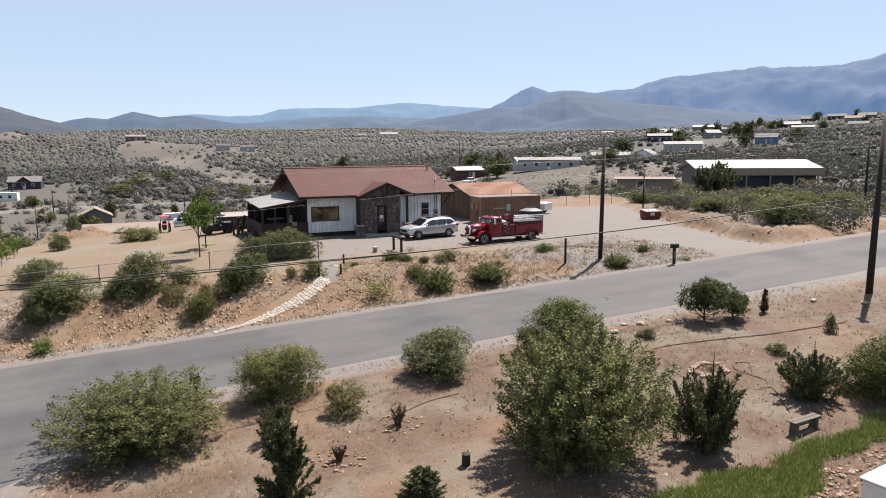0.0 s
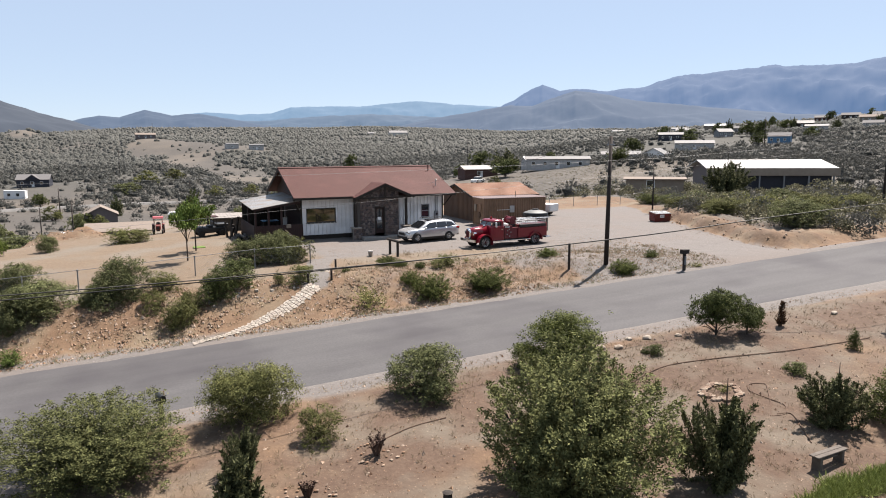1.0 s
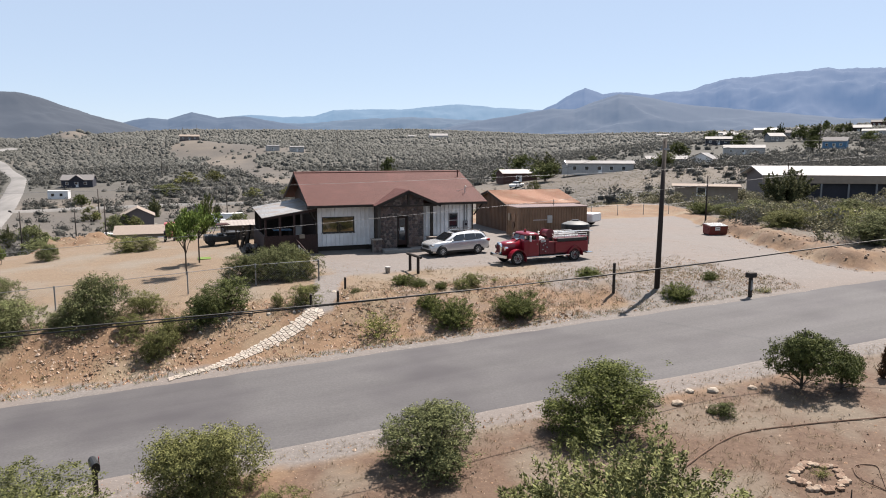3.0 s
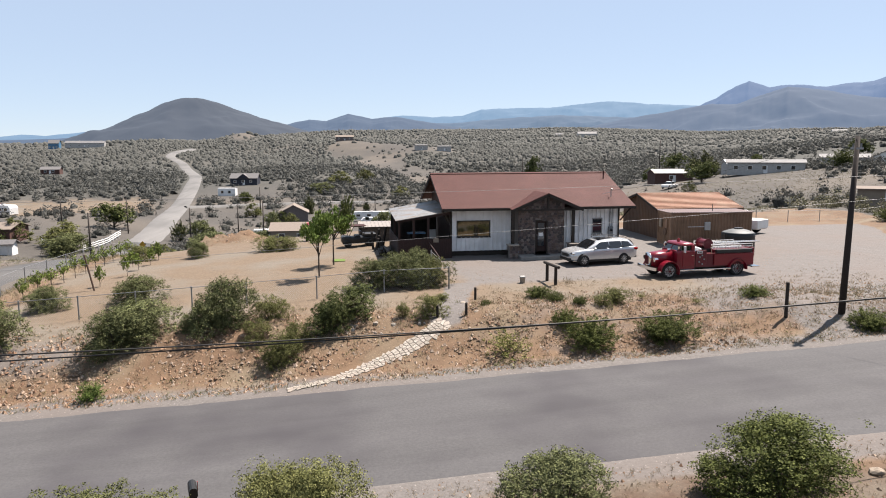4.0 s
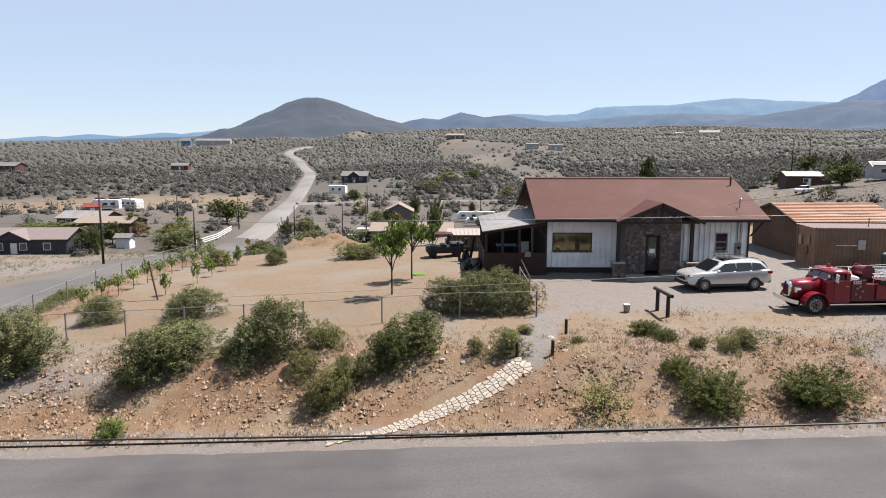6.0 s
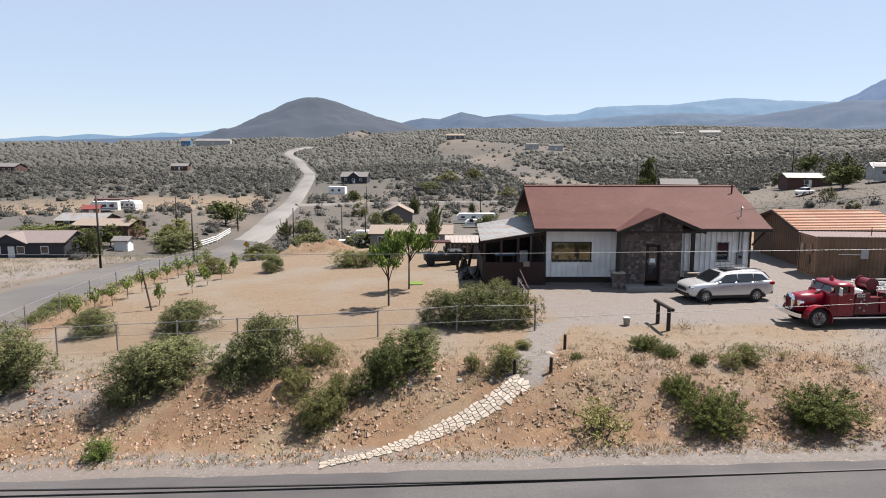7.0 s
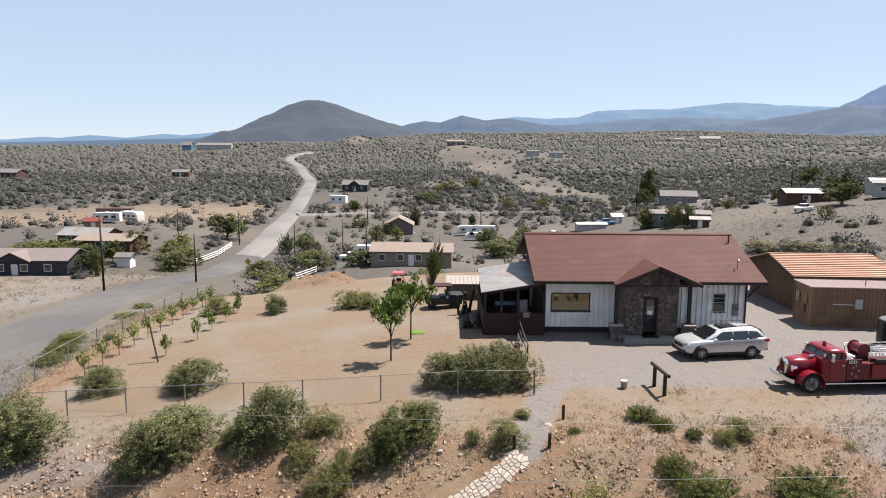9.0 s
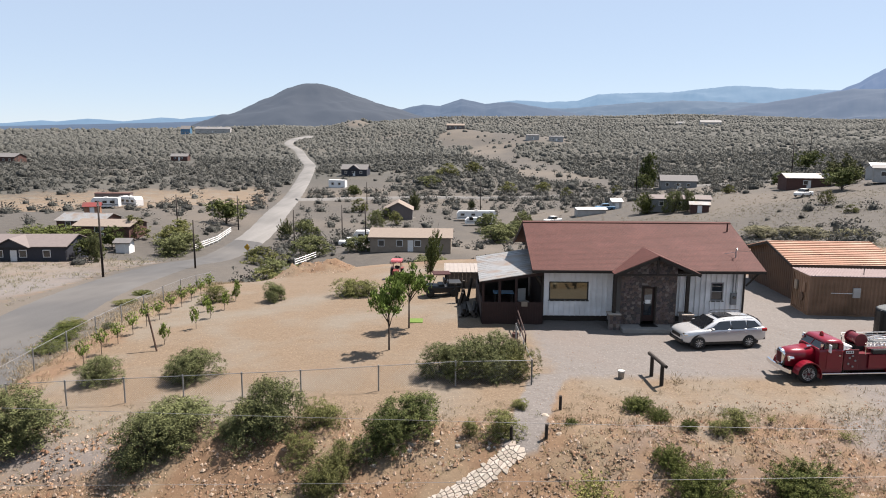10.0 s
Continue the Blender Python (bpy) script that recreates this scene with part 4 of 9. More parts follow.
def seams(parent, material, a, b, c, d, n, w=0.04, h=0.009):
    """Standing seams from edge a-b up to edge d-c, each a piece of its own."""
    a, b, c, d = (Vector(p) for p in (a, b, c, d))
    nrm = (b - a).cross(d - a).normalized()
    nrm = nrm if nrm.z > 0 else -nrm
    for i in range(n + 1):
        t = i / n
        p, q = a.lerp(b, t), d.lerp(c, t)
        s = (b - a).normalized() * w / 2
        bm = bmesh.new()
        v = [bm.verts.new(x) for x in (p - s, p + s, q + s, q - s, p + nrm * h, q + nrm * h)]
        for f in ((0, 4, 5, 3), (1, 2, 5, 4), (0, 1, 4), (2, 3, 5)):
            bm.faces.new([v[k] for k in f])
        part("seam", bm, material, parent)


def window(parent, x, z, w, h, y=0.0, bars=()):
    f = bmesh.new()
    t = 0.06
    for a in ((x, x + w, z, z + t), (x, x + w, z + h - t, z + h), (x, x + t, z + t, z + h - t), (x + w - t, x + w, z + t, z + h - t)):
        box(f, a[0], a[1], y - 0.05, y + 0.06, a[2], a[3])
    for b in bars:
        box(f, x + t, x + w - t, y - 0.04, y + 0.05, z + b - 0.025, z + b + 0.025)
    win = part("window", f, M["black" if w > 1.5 else "steel"], parent, "dark-framed window" if w > 1.5 else "grey-framed sash window")
    part("pane", B(x + t, x + w - t, y + 0.01, y + 0.02, z + t, z + h - t), M["coated_glass" if w > 1.5 else "glass"], win)
    part("sill", B(x - 0.04, x + w + 0.04, y - 0.09, y + 0.02, z - 0.05, z - 0.003), M["dark_wood"], win)
    return win


def main_house():
    h = thing("house", 0, 0, 0)
    tagged(h, "white ranch house with red shingled roof and stone entry porch", "house")
    # walls with board-and-batten metal siding; openings for windows go through
    cuts = [(0.39, 2.69, 0.93, 2.04), (9.85, 10.6, 0.95, 2.05)]
    xs = [HX0, 0.39, 2.69, 4.27, 7.45, 9.85, 10.6, HX1]
    for a, b in zip(xs[:-1], xs[1:]):
        if (a, b) == (4.27, 7.45):
            continue
        hole = next((c for c in cuts if c[0] == a), None)
        if hole:
            part("wall_panel", B(a, b, 0, 0.15, 0, hole[2]), M["siding"], h, "white ribbed metal siding")
            part("wall_panel", B(a, b, 0, 0.15, hole[3], EAVE + 0.2), M["siding"], h, "white ribbed metal siding")
        else:
            part("wall_panel", B(a, b, 0, 0.15, 0, EAVE + 0.2), M["siding"], h, "white ribbed metal siding")
    x = 0.1
    while x < HX1:
        if not 4.2 < x < 7.5:
            hole = next((c for c in cuts if c[0] - 0.03 < x < c[1] + 0.03), None)
            for z0, z1 in (((0, hole[2]), (hole[3], EAVE + 0.15)) if hole else ((0, EAVE + 0.15),)):
                part("batten", B(x - 0.02, x + 0.02, -0.075, -0.002, z0, z1), M["siding"], h)
        x += 0.305
    gable = [(0.15, 0), (HB, 0), (HB, roof_h(0) - 0.1), (RY, RIDGE - 0.14), (0.15, roof_h(0) + 0.05)]
    part("west_wall", S(gable, 0.0, 0.15, "x"), M["brown_wood"], h, "dark red-brown boarded gable wall")
    part("east_wall", S(gable, HX1 - 0.15, HX1, "x"), M["siding"], h)
    part("back_wall", B(0.15, HX1 - 0.15, HB - 0.15, HB, 0, EAVE), M["siding"], h)
    part("foundation", B(-0.02, HX1 + 0.02, 0.03, HB - 0.02, -0.75, -0.003), M["dark_wood"], h, "dark skirting under the siding")
    for x0, x1 in ((-0.06, 0.06), (4.12, 4.26), (HX1 - 0.06, HX1 + 0.06)):
        part("corner_post", B(x0, x1, -0.09, -0.037, -0.4, EAVE - 0.05), M["dark_wood"], h)
    # roof: two shingled slopes, ridge cap and fascia
    by = 2 * RY - FY
    front = bmesh.new()
    sheet(front, (RX0, FY, EAVE), (RX1, FY, EAVE), (RX1, RY, RIDGE), (RX0, RY, RIDGE), 0.06)
    part("roof_front", front, M["roof_red"], h, "dark red shingled roof slope")
    part("roof_back", sheet(bmesh.new(), (RX0, by, EAVE), (RX1, by, EAVE), (RX1, RY, RIDGE), (RX0, RY, RIDGE), 0.06), M["roof_red"], h)
    cap = bmesh.new()
    for s in (-1, 1):
        sheet(cap, (RX0, RY, RIDGE + 0.05), (RX1, RY, RIDGE + 0.05), (RX1, RY + s * 0.2, RIDGE - 0.02), (RX0, RY + s * 0.2, RIDGE - 0.02), 0.02)
    part("ridge_cap", cap, M["roof_red"], h)
    part("fascia", B(RX0, RX1, FY - 0.03, FY + 0.02, EAVE - 0.17, EAVE - 0.015), M["dark_wood"], h)
    for xe in (RX0 + 0.01, RX1 - 0.05):
        for ya, yb in ((FY, RY), (by, RY)):
            f = bmesh.new()
            d = Vector((0, yb - ya, RIDGE - EAVE))
            sheet(f, (xe, ya, EAVE - 0.065), (xe + 0.04, ya, EAVE - 0.065), (xe + 0.04, yb, RIDGE - 0.065), (xe, yb, RIDGE - 0.065), 0.16)
            part("bargeboard", f, M["dark_wood"], h)
    part("soffit", B(RX0 + 0.1, RX1 - 0.1, FY + 0.03, 0, EAVE - 0.12, EAVE - 0.08), M["dark_wood"], h)
    for x, s in ((HX0 - 0.06, -1), (HX1 + 0.06, 1)):
        part("knee_brace", sheet(bmesh.new(), (x, -0.1, 1.9), (x + s * 0.05, -0.02, 1.9), (x + s * 0.62, -0.5, EAVE - 0.1), (x + s * 0.55, -0.58, EAVE - 0.1), 0.1), M["dark_wood"], h)
    window(h, 0.39, 0.93, 2.3, 1.11, 0.02)
    window(h, 9.85, 0.95, 0.75, 1.1, 0.02, (0.55,))
    part("inner_wall", B(0.2, HX1 - 0.2, 1.6, 1.7, 0, 2.6), M["dark_wood"], h)
    # stone entry with its own gable
    px0, px1, py = 4.27, 7.45, -1.2
    st = bmesh.new()
    gab = [(px0, -0.4), (5.46, -0.4), (5.46, 2.1), (6.3, 2.1), (6.3, -0.4), (px1, -0.4), (px1, 3.1), (6.17, 3.68), (px0, 2.95)]
    slab(st, gab, py, py + 0.3)
    part("entry_wall", st, M["mortar"], h, "mortar bed of the stone entry")
    part("entry_side", B(px0, px0 + 0.3, py + 0.3, 0.1, -0.35, 2.75), M["mortar"], h)
    part("entry_side", B(px1 - 0.3, px1, py + 0.3, 0.1, -0.35, 2.75), M["mortar"], h)
    door = part("door", B(5.54, 6.22, py + 0.12, py + 0.17, 0.0, 2.03), M["brown_wood"], h, "dark brown glazed entry door")
    fr = bmesh.new()
    box(fr, 5.46, 5.54, py - 0.03, py + 0.2, -0.02, 2.1)
    box(fr, 6.22, 6.3, py - 0.03, py + 0.2, -0.02, 2.1)
    box(fr, 5.54, 6.22, py - 0.03, py + 0.2, 2.03, 2.1)
    part("door_frame", fr, M["dark_wood"], h)
    part("pane", B(5.66, 6.1, py + 0.105, py + 0.118, 0.35, 1.9), M["glass"], door)
    part("door_handle", R((5.6, py + 0.06, 1.0), (5.6, py + 0.06, 1.16), 0.015), M["steel"], door)
    part("notice", B(5.72, 6.02, py + 0.097, py + 0.103, 1.02, 1.25), M["white"], door, "white notice on the glass")
    part("doorstep", B(4.2, 8.2, py - 1.15, py - 0.002, -0.5, -0.16, 0.02), M["concrete"], h, "grey concrete step")
    part("door_mat", B(5.35, 6.3, py - 0.6, py - 0.1, -0.158, -0.13), M["black_plastic"], h)
    ex0, ex1, ey, ez, ap, ax = 3.72, 8.6, -1.75, 2.86, 3.84, 6.17
    back_y = FY + (ap - EAVE) / (RIDGE - EAVE) * (RY - FY)
    for xe in (ex0, ex1):
        f = sheet(bmesh.new(), (xe, ey, ez), (xe, FY - 0.05, ez + 0.02), (ax, back_y + 0.25, ap + 0.06), (ax, ey, ap + 0.06), 0.07)
        part("porch_roof", f, M["roof_red"], h, "small red gable roof over the entry")
        part("bargeboard", sheet(bmesh.new(), (xe, ey - 0.04, ez - 0.02), (xe, ey + 0.02, ez - 0.02), (ax, ey + 0.02, ap), (ax, ey - 0.04, ap), 0.17), M["dark_wood"], h)
    part("collar_beam", B(4.0, 8.3, ey + 0.05, ey + 0.15, 2.74, 2.84), M["dark_wood"], h)
    part("king_post", B(6.11, 6.23, ey + 0.05, ey + 0.15, 2.845, 3.62), M["dark_wood"], h)
    for x in (3.85, 7.95):
        pier = part("pier", B(x - 0.3, x + 0.3, ey - 0.05, ey + 0.55, -0.42, 0.5, 0.02), M["mortar"], h, "squat stone pier")
        part("pier_cap", B(x - 0.36, x + 0.36, ey - 0.11, ey + 0.61, 0.5, 0.58, 0.02), M["flag"], pier)
        part("porch_post", B(x - 0.09, x + 0.09, ey + 0.16, ey + 0.34, 0.58, 2.78), M["dark_wood"], h)
    # service entrance: meter box, conduit and mast through the roof
    box_ = part("meter_box", B(11.0, 11.34, -0.2, -0.037, 0.75, 1.45, 0.015), M["grey_box"], h, "grey electric meter box")
    part("meter", R((11.17, -0.26, 1.2), (11.17, -0.2, 1.2), 0.09, seg=14), M["glass"], box_)
    part("conduit", R((11.1, -0.12, 1.45), (11.1, -0.12, EAVE - 0.1), 0.03), M["grey_box"], h)
    part("conduit", R((11.24, -0.14, 1.45), (11.24, -0.14, EAVE - 0.1), 0.025), M["grey_box"], h)
    part("service_mast", tube(bmesh.new(), [(11.3, 0.3, 3.1), (11.3, 0.3, 3.95), (11.3, 0.2, 4.03), (11.3, 0.1, 3.97)], 0.03), M["steel"], h)
    part("guy_wire", R((11.3, 0.3, 3.8), (10.6, 0.9, 3.55), 0.012), M["steel"], h)
    part("roof_vent", R((11.9, 3.2, 4.4), (11.9, 3.2, 5.15), 0.05), M["roof_red"], h)
    part("gable_light", B(-0.3, -0.1, RY - 0.12, RY + 0.12, 4.15, 4.5, 0.02), M["white"], h)
    # side porch under a lean-to tin roof
    tin = sheet(bmesh.new(), (-3.75, -0.9, 2.2), (-0.15, -0.55, 2.72), (-0.15, 5.9, 3.0), (-3.6, 6.2, 2.4), 0.04)
    lean = part("lean_to_roof", tin, M["tin"], h, "weathered silver-grey tin lean-to roof")
    seams(lean, M["tin"], (-3.75, -0.9, 2.2), (-3.6, 6.2, 2.4), (-0.15, 5.9, 3.0), (-0.15, -0.55, 2.72), 14, 0.04, 0.02)
    for x, y in ((-3.5, -0.6), (-3.5, 2.4), (-3.4, 5.8), (-1.6, -0.6), (-2.55, -0.6)):
        part("post", B(x - 0.07, x + 0.07, y - 0.07, y + 0.07, -0.75, 2.2 + (x + 3.7) * 0.14), M["brown_wood"], h)
    part("porch_beam", sheet(bmesh.new(), (-3.6, -0.72, 2.17), (-0.1, -0.6, 2.67), (-0.1, -0.48, 2.67), (-3.6, -0.6, 2.17), 0.14), M["brown_wood"], h)
    part("deck", B(-3.6, 0.0, -0.5, 5.9, -0.3, -0.12), M["brown_wood"], h)
    fence = part("porch_skirt", B(-3.55, -0.05, -0.72, -0.64, -0.7, 0.95), M["brown_wood"], h, "dark red-brown board railing wall")
    for i in range(24):
        part("board", B(-3.55 + i * 0.146, -3.55 + i * 0.146 + 0.138, -0.745, -0.722, -0.7, 0.94 + 0.02 * (i % 3)), M["brown_wood"], fence)
    back = part("porch_back_wall", B(-3.5, -0.12, 5.62, 5.7, -0.7, 2.05), M["dark_wood"], h, "dark board wall at the back of the porch")
    for k in range(11):
        part("board", B(-3.46 + k * 0.3, -3.2 + k * 0.3, 5.59, 5.616, -0.6, 2.0), M["dark_wood"], back)
    part("porch_side", B(-3.6, -3.52, -0.5, 5.8, -0.7, 0.95), M["brown_wood"], h)
    part("box_on_rail", B(-1.3, -0.95, -0.8, -0.6, 0.72, 1.0, 0.01), M["beige"], h)
    return h


house = main_house()


# ---- plants ----
def quads(P, N, U, L, W):
    """Leaf blades at P with normals N and lengthwise ways U."""
    N = N / np.linalg.norm(N, axis=1, keepdims=True)
    S_ = np.cross(N, U)
    S_ /= np.linalg.norm(S_, axis=1, keepdims=True) + 1e-9
    U = np.cross(S_, N)
    L, W = L[:, None], W[:, None]
    V = np.stack([P - U * L * 0.1 - S_ * W * 0.25, P + U * L * 0.45 - S_ * W * 0.5, P + U * L, P + U * L * 0.45 + S_ * W * 0.5], 1).reshape(-1, 3)
    Fc = np.arange(len(V)).reshape(-1, 4)
    return V, Fc


def unit_dirs(rng, n, up=0.0):
    d = rng.normal(0, 1, (n, 3))
    d[:, 2] += up
    return d / np.linalg.norm(d, axis=1, keepdims=True)


def lumps(rng, d, k, amp):
    """Uneven outline: the radius over directions d, with bulges and hollows."""
    c = unit_dirs(rng, k)
    a = rng.uniform(-amp, amp, k)
    return 1 + (np.exp(-9 * (1 - d @ c.T)) * a).sum(1)


def crown_round(rng, leaves, leaf, low=0.0, amp=0.5, fill=0.45, spread=0.034):
    """A shrub's crown in a box of size one: clumps of leaves in an uneven dome, with gaps."""
    K = max(60, leaves // 34)
    d = unit_dirs(rng, K, 0.15)
    r = (fill + (1 - fill) * rng.random(K) ** 0.45) * lumps(rng, d, 26, amp)
    up = np.where(d[:, 2] > 0, 0.58, 0.5)
    C = np.stack([d[:, 0] * r * 0.46, d[:, 1] * r * 0.46, low + (1 - low) * np.maximum(0.04, 0.38 + d[:, 2] * r * up)], -1)
    k = rng.integers(0, K, leaves)
    P = C[k] + rng.normal(0, spread, (leaves, 3))
    out = P - np.array([0, 0, low + (1 - low) * 0.4])
    N = unit_dirs(rng, leaves) + 0.8 * out / (np.linalg.norm(out, axis=1, keepdims=True) + 1e-6) + np.array([0, 0, 0.3])
    s = rng.uniform(0.7, 1.3, leaves) * leaf
    keep = P[:, 2] > 0.01
    return (*quads(P[keep], N[keep], unit_dirs(rng, keep.sum(), 0.4), s[keep], s[keep] * 0.55), C)


def crown_lobed(rng, leaves, leaf, low=0.0, n=9, size=0.2, shell=0.4, spray=0.25):
    """A shrub of several leafy heads that crowd together, lit tops over dark hollows, with loose sprays at the outline."""
    a = np.arange(n) * 2.4 + rng.uniform(-0.5, 0.5, n)
    r = 0.31 * np.sqrt((np.arange(n) + 0.35) / n) * rng.uniform(0.85, 1.12, n)
    rad = size * rng.uniform(0.65, 1.35, n)
    zc = np.maximum(0.22, (0.74 - 1.35 * (r / 0.36) ** 2 * 0.36) * rng.uniform(0.66, 1.2, n) - rad * 0.3)
    H = np.stack([np.cos(a) * r, np.sin(a) * r, zc], -1)
    K = max(140, leaves // 22)
    h = rng.integers(0, n, K)
    d = unit_dirs(rng, K, 0.35)
    q = (shell + (1 - shell) * rng.random(K) ** 0.5) * (1 + 0.22 * rng.normal(0, 1, K) * (rng.random(K) < spray))
    C = H[h] + d * (rad[h] * q)[:, None] * np.array([1, 1, 1.25])
    skirt = rng.random(K) < 0.16
    C[skirt] *= np.array([1.02, 1.02, 0.35])
    C[:, 2] = np.minimum(np.maximum(C[:, 2], 0.03), 1.02)
    C[:, :2] *= 1.17
    k = rng.integers(0, K, leaves)
    P = C[k] + rng.normal(0, 0.02, (leaves, 3))
    P[:, 2] = low + (1 - low) * P[:, 2]
    N = unit_dirs(rng, leaves) + 0.9 * d[k] + np.array([0, 0, 0.25])
    s = rng.uniform(0.65, 1.35, leaves) * leaf
    keep = P[:, 2] > 0.01
    return (*quads(P[keep], N[keep], unit_dirs(rng, keep.sum(), 0.5), s[keep], s[keep] * 0.5), C)


def crown_spiky(rng, leaves, leaf, width=0.5, top=1.0, droop=0.35):
    """A juniper or pine: sprays of needles along branches that sweep up from the stem."""
    nb = 95
    z0 = 0.02 + 0.92 * rng.random(nb) ** 1.35
    a = rng.uniform(0, 2 * math.pi, nb)
    ln = width * (1.02 - z0) ** 0.75 * rng.uniform(0.6, 1.12, nb)
    tip = np.stack([np.cos(a) * ln, np.sin(a) * ln, np.minimum(z0 + ln * rng.uniform(droop, droop + 0.8, nb), top)], -1)
    base = np.stack([0 * a, 0 * a, z0], -1)
    k = rng.integers(0, nb, leaves)
    t = rng.random(leaves) ** 0.7
    P = base[k] * (1 - t[:, None]) + tip[k] * t[:, None] + rng.normal(0, 0.022, (leaves, 3)) * (1.3 - t[:, None])
    U = tip[k] - base[k] + rng.normal(0, 0.18, (leaves, 3)) + np.array([0, 0, 0.1])
    U /= np.linalg.norm(U, axis=1, keepdims=True)
    s = rng.uniform(0.7, 1.4, leaves) * leaf
    return (*quads(P, unit_dirs(rng, leaves, 0.4), U, s, s * 0.32), tip)


def crown_plumes(rng, leaves, leaf, n=300, low=0.0, slim=0.02, length=0.3, squat=1.0):
    """A big shrub of many leafy plumes that lean up and out, with gaps between them and a ragged outline."""
    d = unit_dirs(rng, n, 0.1)
    d[:, 2] = np.abs(d[:, 2]) * 0.92
    r = (0.3 + 0.7 * rng.random(n) ** 0.55) * lumps(rng, d, 22, 0.3)
    tip = np.stack([d[:, 0] * r * 0.53, d[:, 1] * r * 0.53, 0.34 + d[:, 2] * r * 0.62 * squat], -1)
    hang = rng.random(n) < 0.28
    tip[hang, 2] *= rng.uniform(0.25, 0.75, hang.sum())
    way = d * np.array([0.8, 0.8, 0.5]) + np.array([0, 0, 0.55]) + rng.normal(0, 0.22, (n, 3))
    way /= np.linalg.norm(way, axis=1, keepdims=True)
    ln = length * rng.uniform(0.55, 1.2, n)
    k, t = rng.integers(0, n, leaves), rng.random(leaves) ** 0.75
    P = tip[k] - way[k] * (ln[k] * (1 - t))[:, None] + rng.normal(0, slim, (leaves, 3)) * (1.35 - t)[:, None]
    deep = rng.random(leaves) < 0.22        # leaves within the crown
    P[deep] = P[deep] * np.array([0.62, 0.62, 0.72])
    P[:, 2] = low + (1 - low) * np.clip(P[:, 2], 0.015, 1.06)
    U = way[k] + rng.normal(0, 0.5, (leaves, 3))
    U /= np.linalg.norm(U, axis=1, keepdims=True)
    s = rng.uniform(0.65, 1.35, leaves) * leaf
    return (*quads(P, unit_dirs(rng, leaves) + 0.7 * d[k] + np.array([0, 0, 0.3]), U, s, s * 0.42), np.array([0, 0, low]) + (tip - way * (ln * 0.6)[:, None]) * np.array([1, 1, 1 - low]))


STYLES = dict(   # material, crown maker, leaves, leaf size
    grey=("L_grey", crown_lobed, 27000, 0.0235, dict(n=9, size=0.21, spray=0.12)), grey_big=("L_oak", crown_plumes, 84000, 0.0165, dict(n=480, slim=0.017, length=0.25)), olive_wide=("L_scrub_oak", crown_plumes, 70000, 0.0165, dict(n=800, slim=0.022, length=0.16)),
    olive=("L_olive", crown_lobed, 16000, 0.025, dict(n=6, size=0.22)), olive_big=("L_olive", crown_lobed, 46000, 0.0185, dict(n=11, size=0.215, shell=0.25)),
    green=("L_green", crown_plumes, 30000, 0.024, dict(n=300, slim=0.022, length=0.2)), green_big=("L_green", crown_lobed, 38000, 0.0195, dict(n=11, size=0.18, shell=0.3)),
    dark=("L_dark", crown_lobed, 18000, 0.028, dict(n=6, size=0.24, spray=0.1)), bright=("L_bright", crown_plumes, 5200, 0.045, dict(n=110, slim=0.03, length=0.34)),
    sparse=("L_yellow", crown_plumes, 1500, 0.05, dict(n=60, slim=0.03, length=0.4)),
    juniper=("L_conifer", crown_plumes, 26000, 0.036, dict(n=84, slim=0.026, length=0.42)), pine=("L_conifer", crown_spiky, 15000, 0.058, dict(width=0.5, droop=0.05)),
    young=("L_bright", crown_plumes, 3000, 0.062, dict(n=20, low=0.5, slim=0.065, length=0.2)), vine=("L_vine", crown_round, 260, 0.11, dict(low=0.5, fill=0.2)),
    stake_tree=("L_vine", crown_round, 420, 0.12, dict(low=0.35, fill=0.2)), poplar=("L_dark", crown_plumes, 4800, 0.05, dict(n=70, low=0.06, slim=0.03, length=0.34)),
    brush=("L_brush", crown_lobed, 13000, 0.03, dict(n=13, size=0.16)), dead_bush=("L_dead", crown_spiky, 900, 0.12, dict(width=0.3, droop=0.5)),
    tree=("L_dark", crown_lobed, 20000, 0.03, dict(low=0.18, n=9, size=0.21)),
)
for k in ("grey", "olive", "green", "tree", "juniper"):      # the same bushes far off, with fewer and larger leaves
    leafm, maker, n, leaf, kw = STYLES[k]
    STYLES[k + "_far"] = (leafm, maker, n // 3, leaf * 1.6, kw)
PROTO = {}


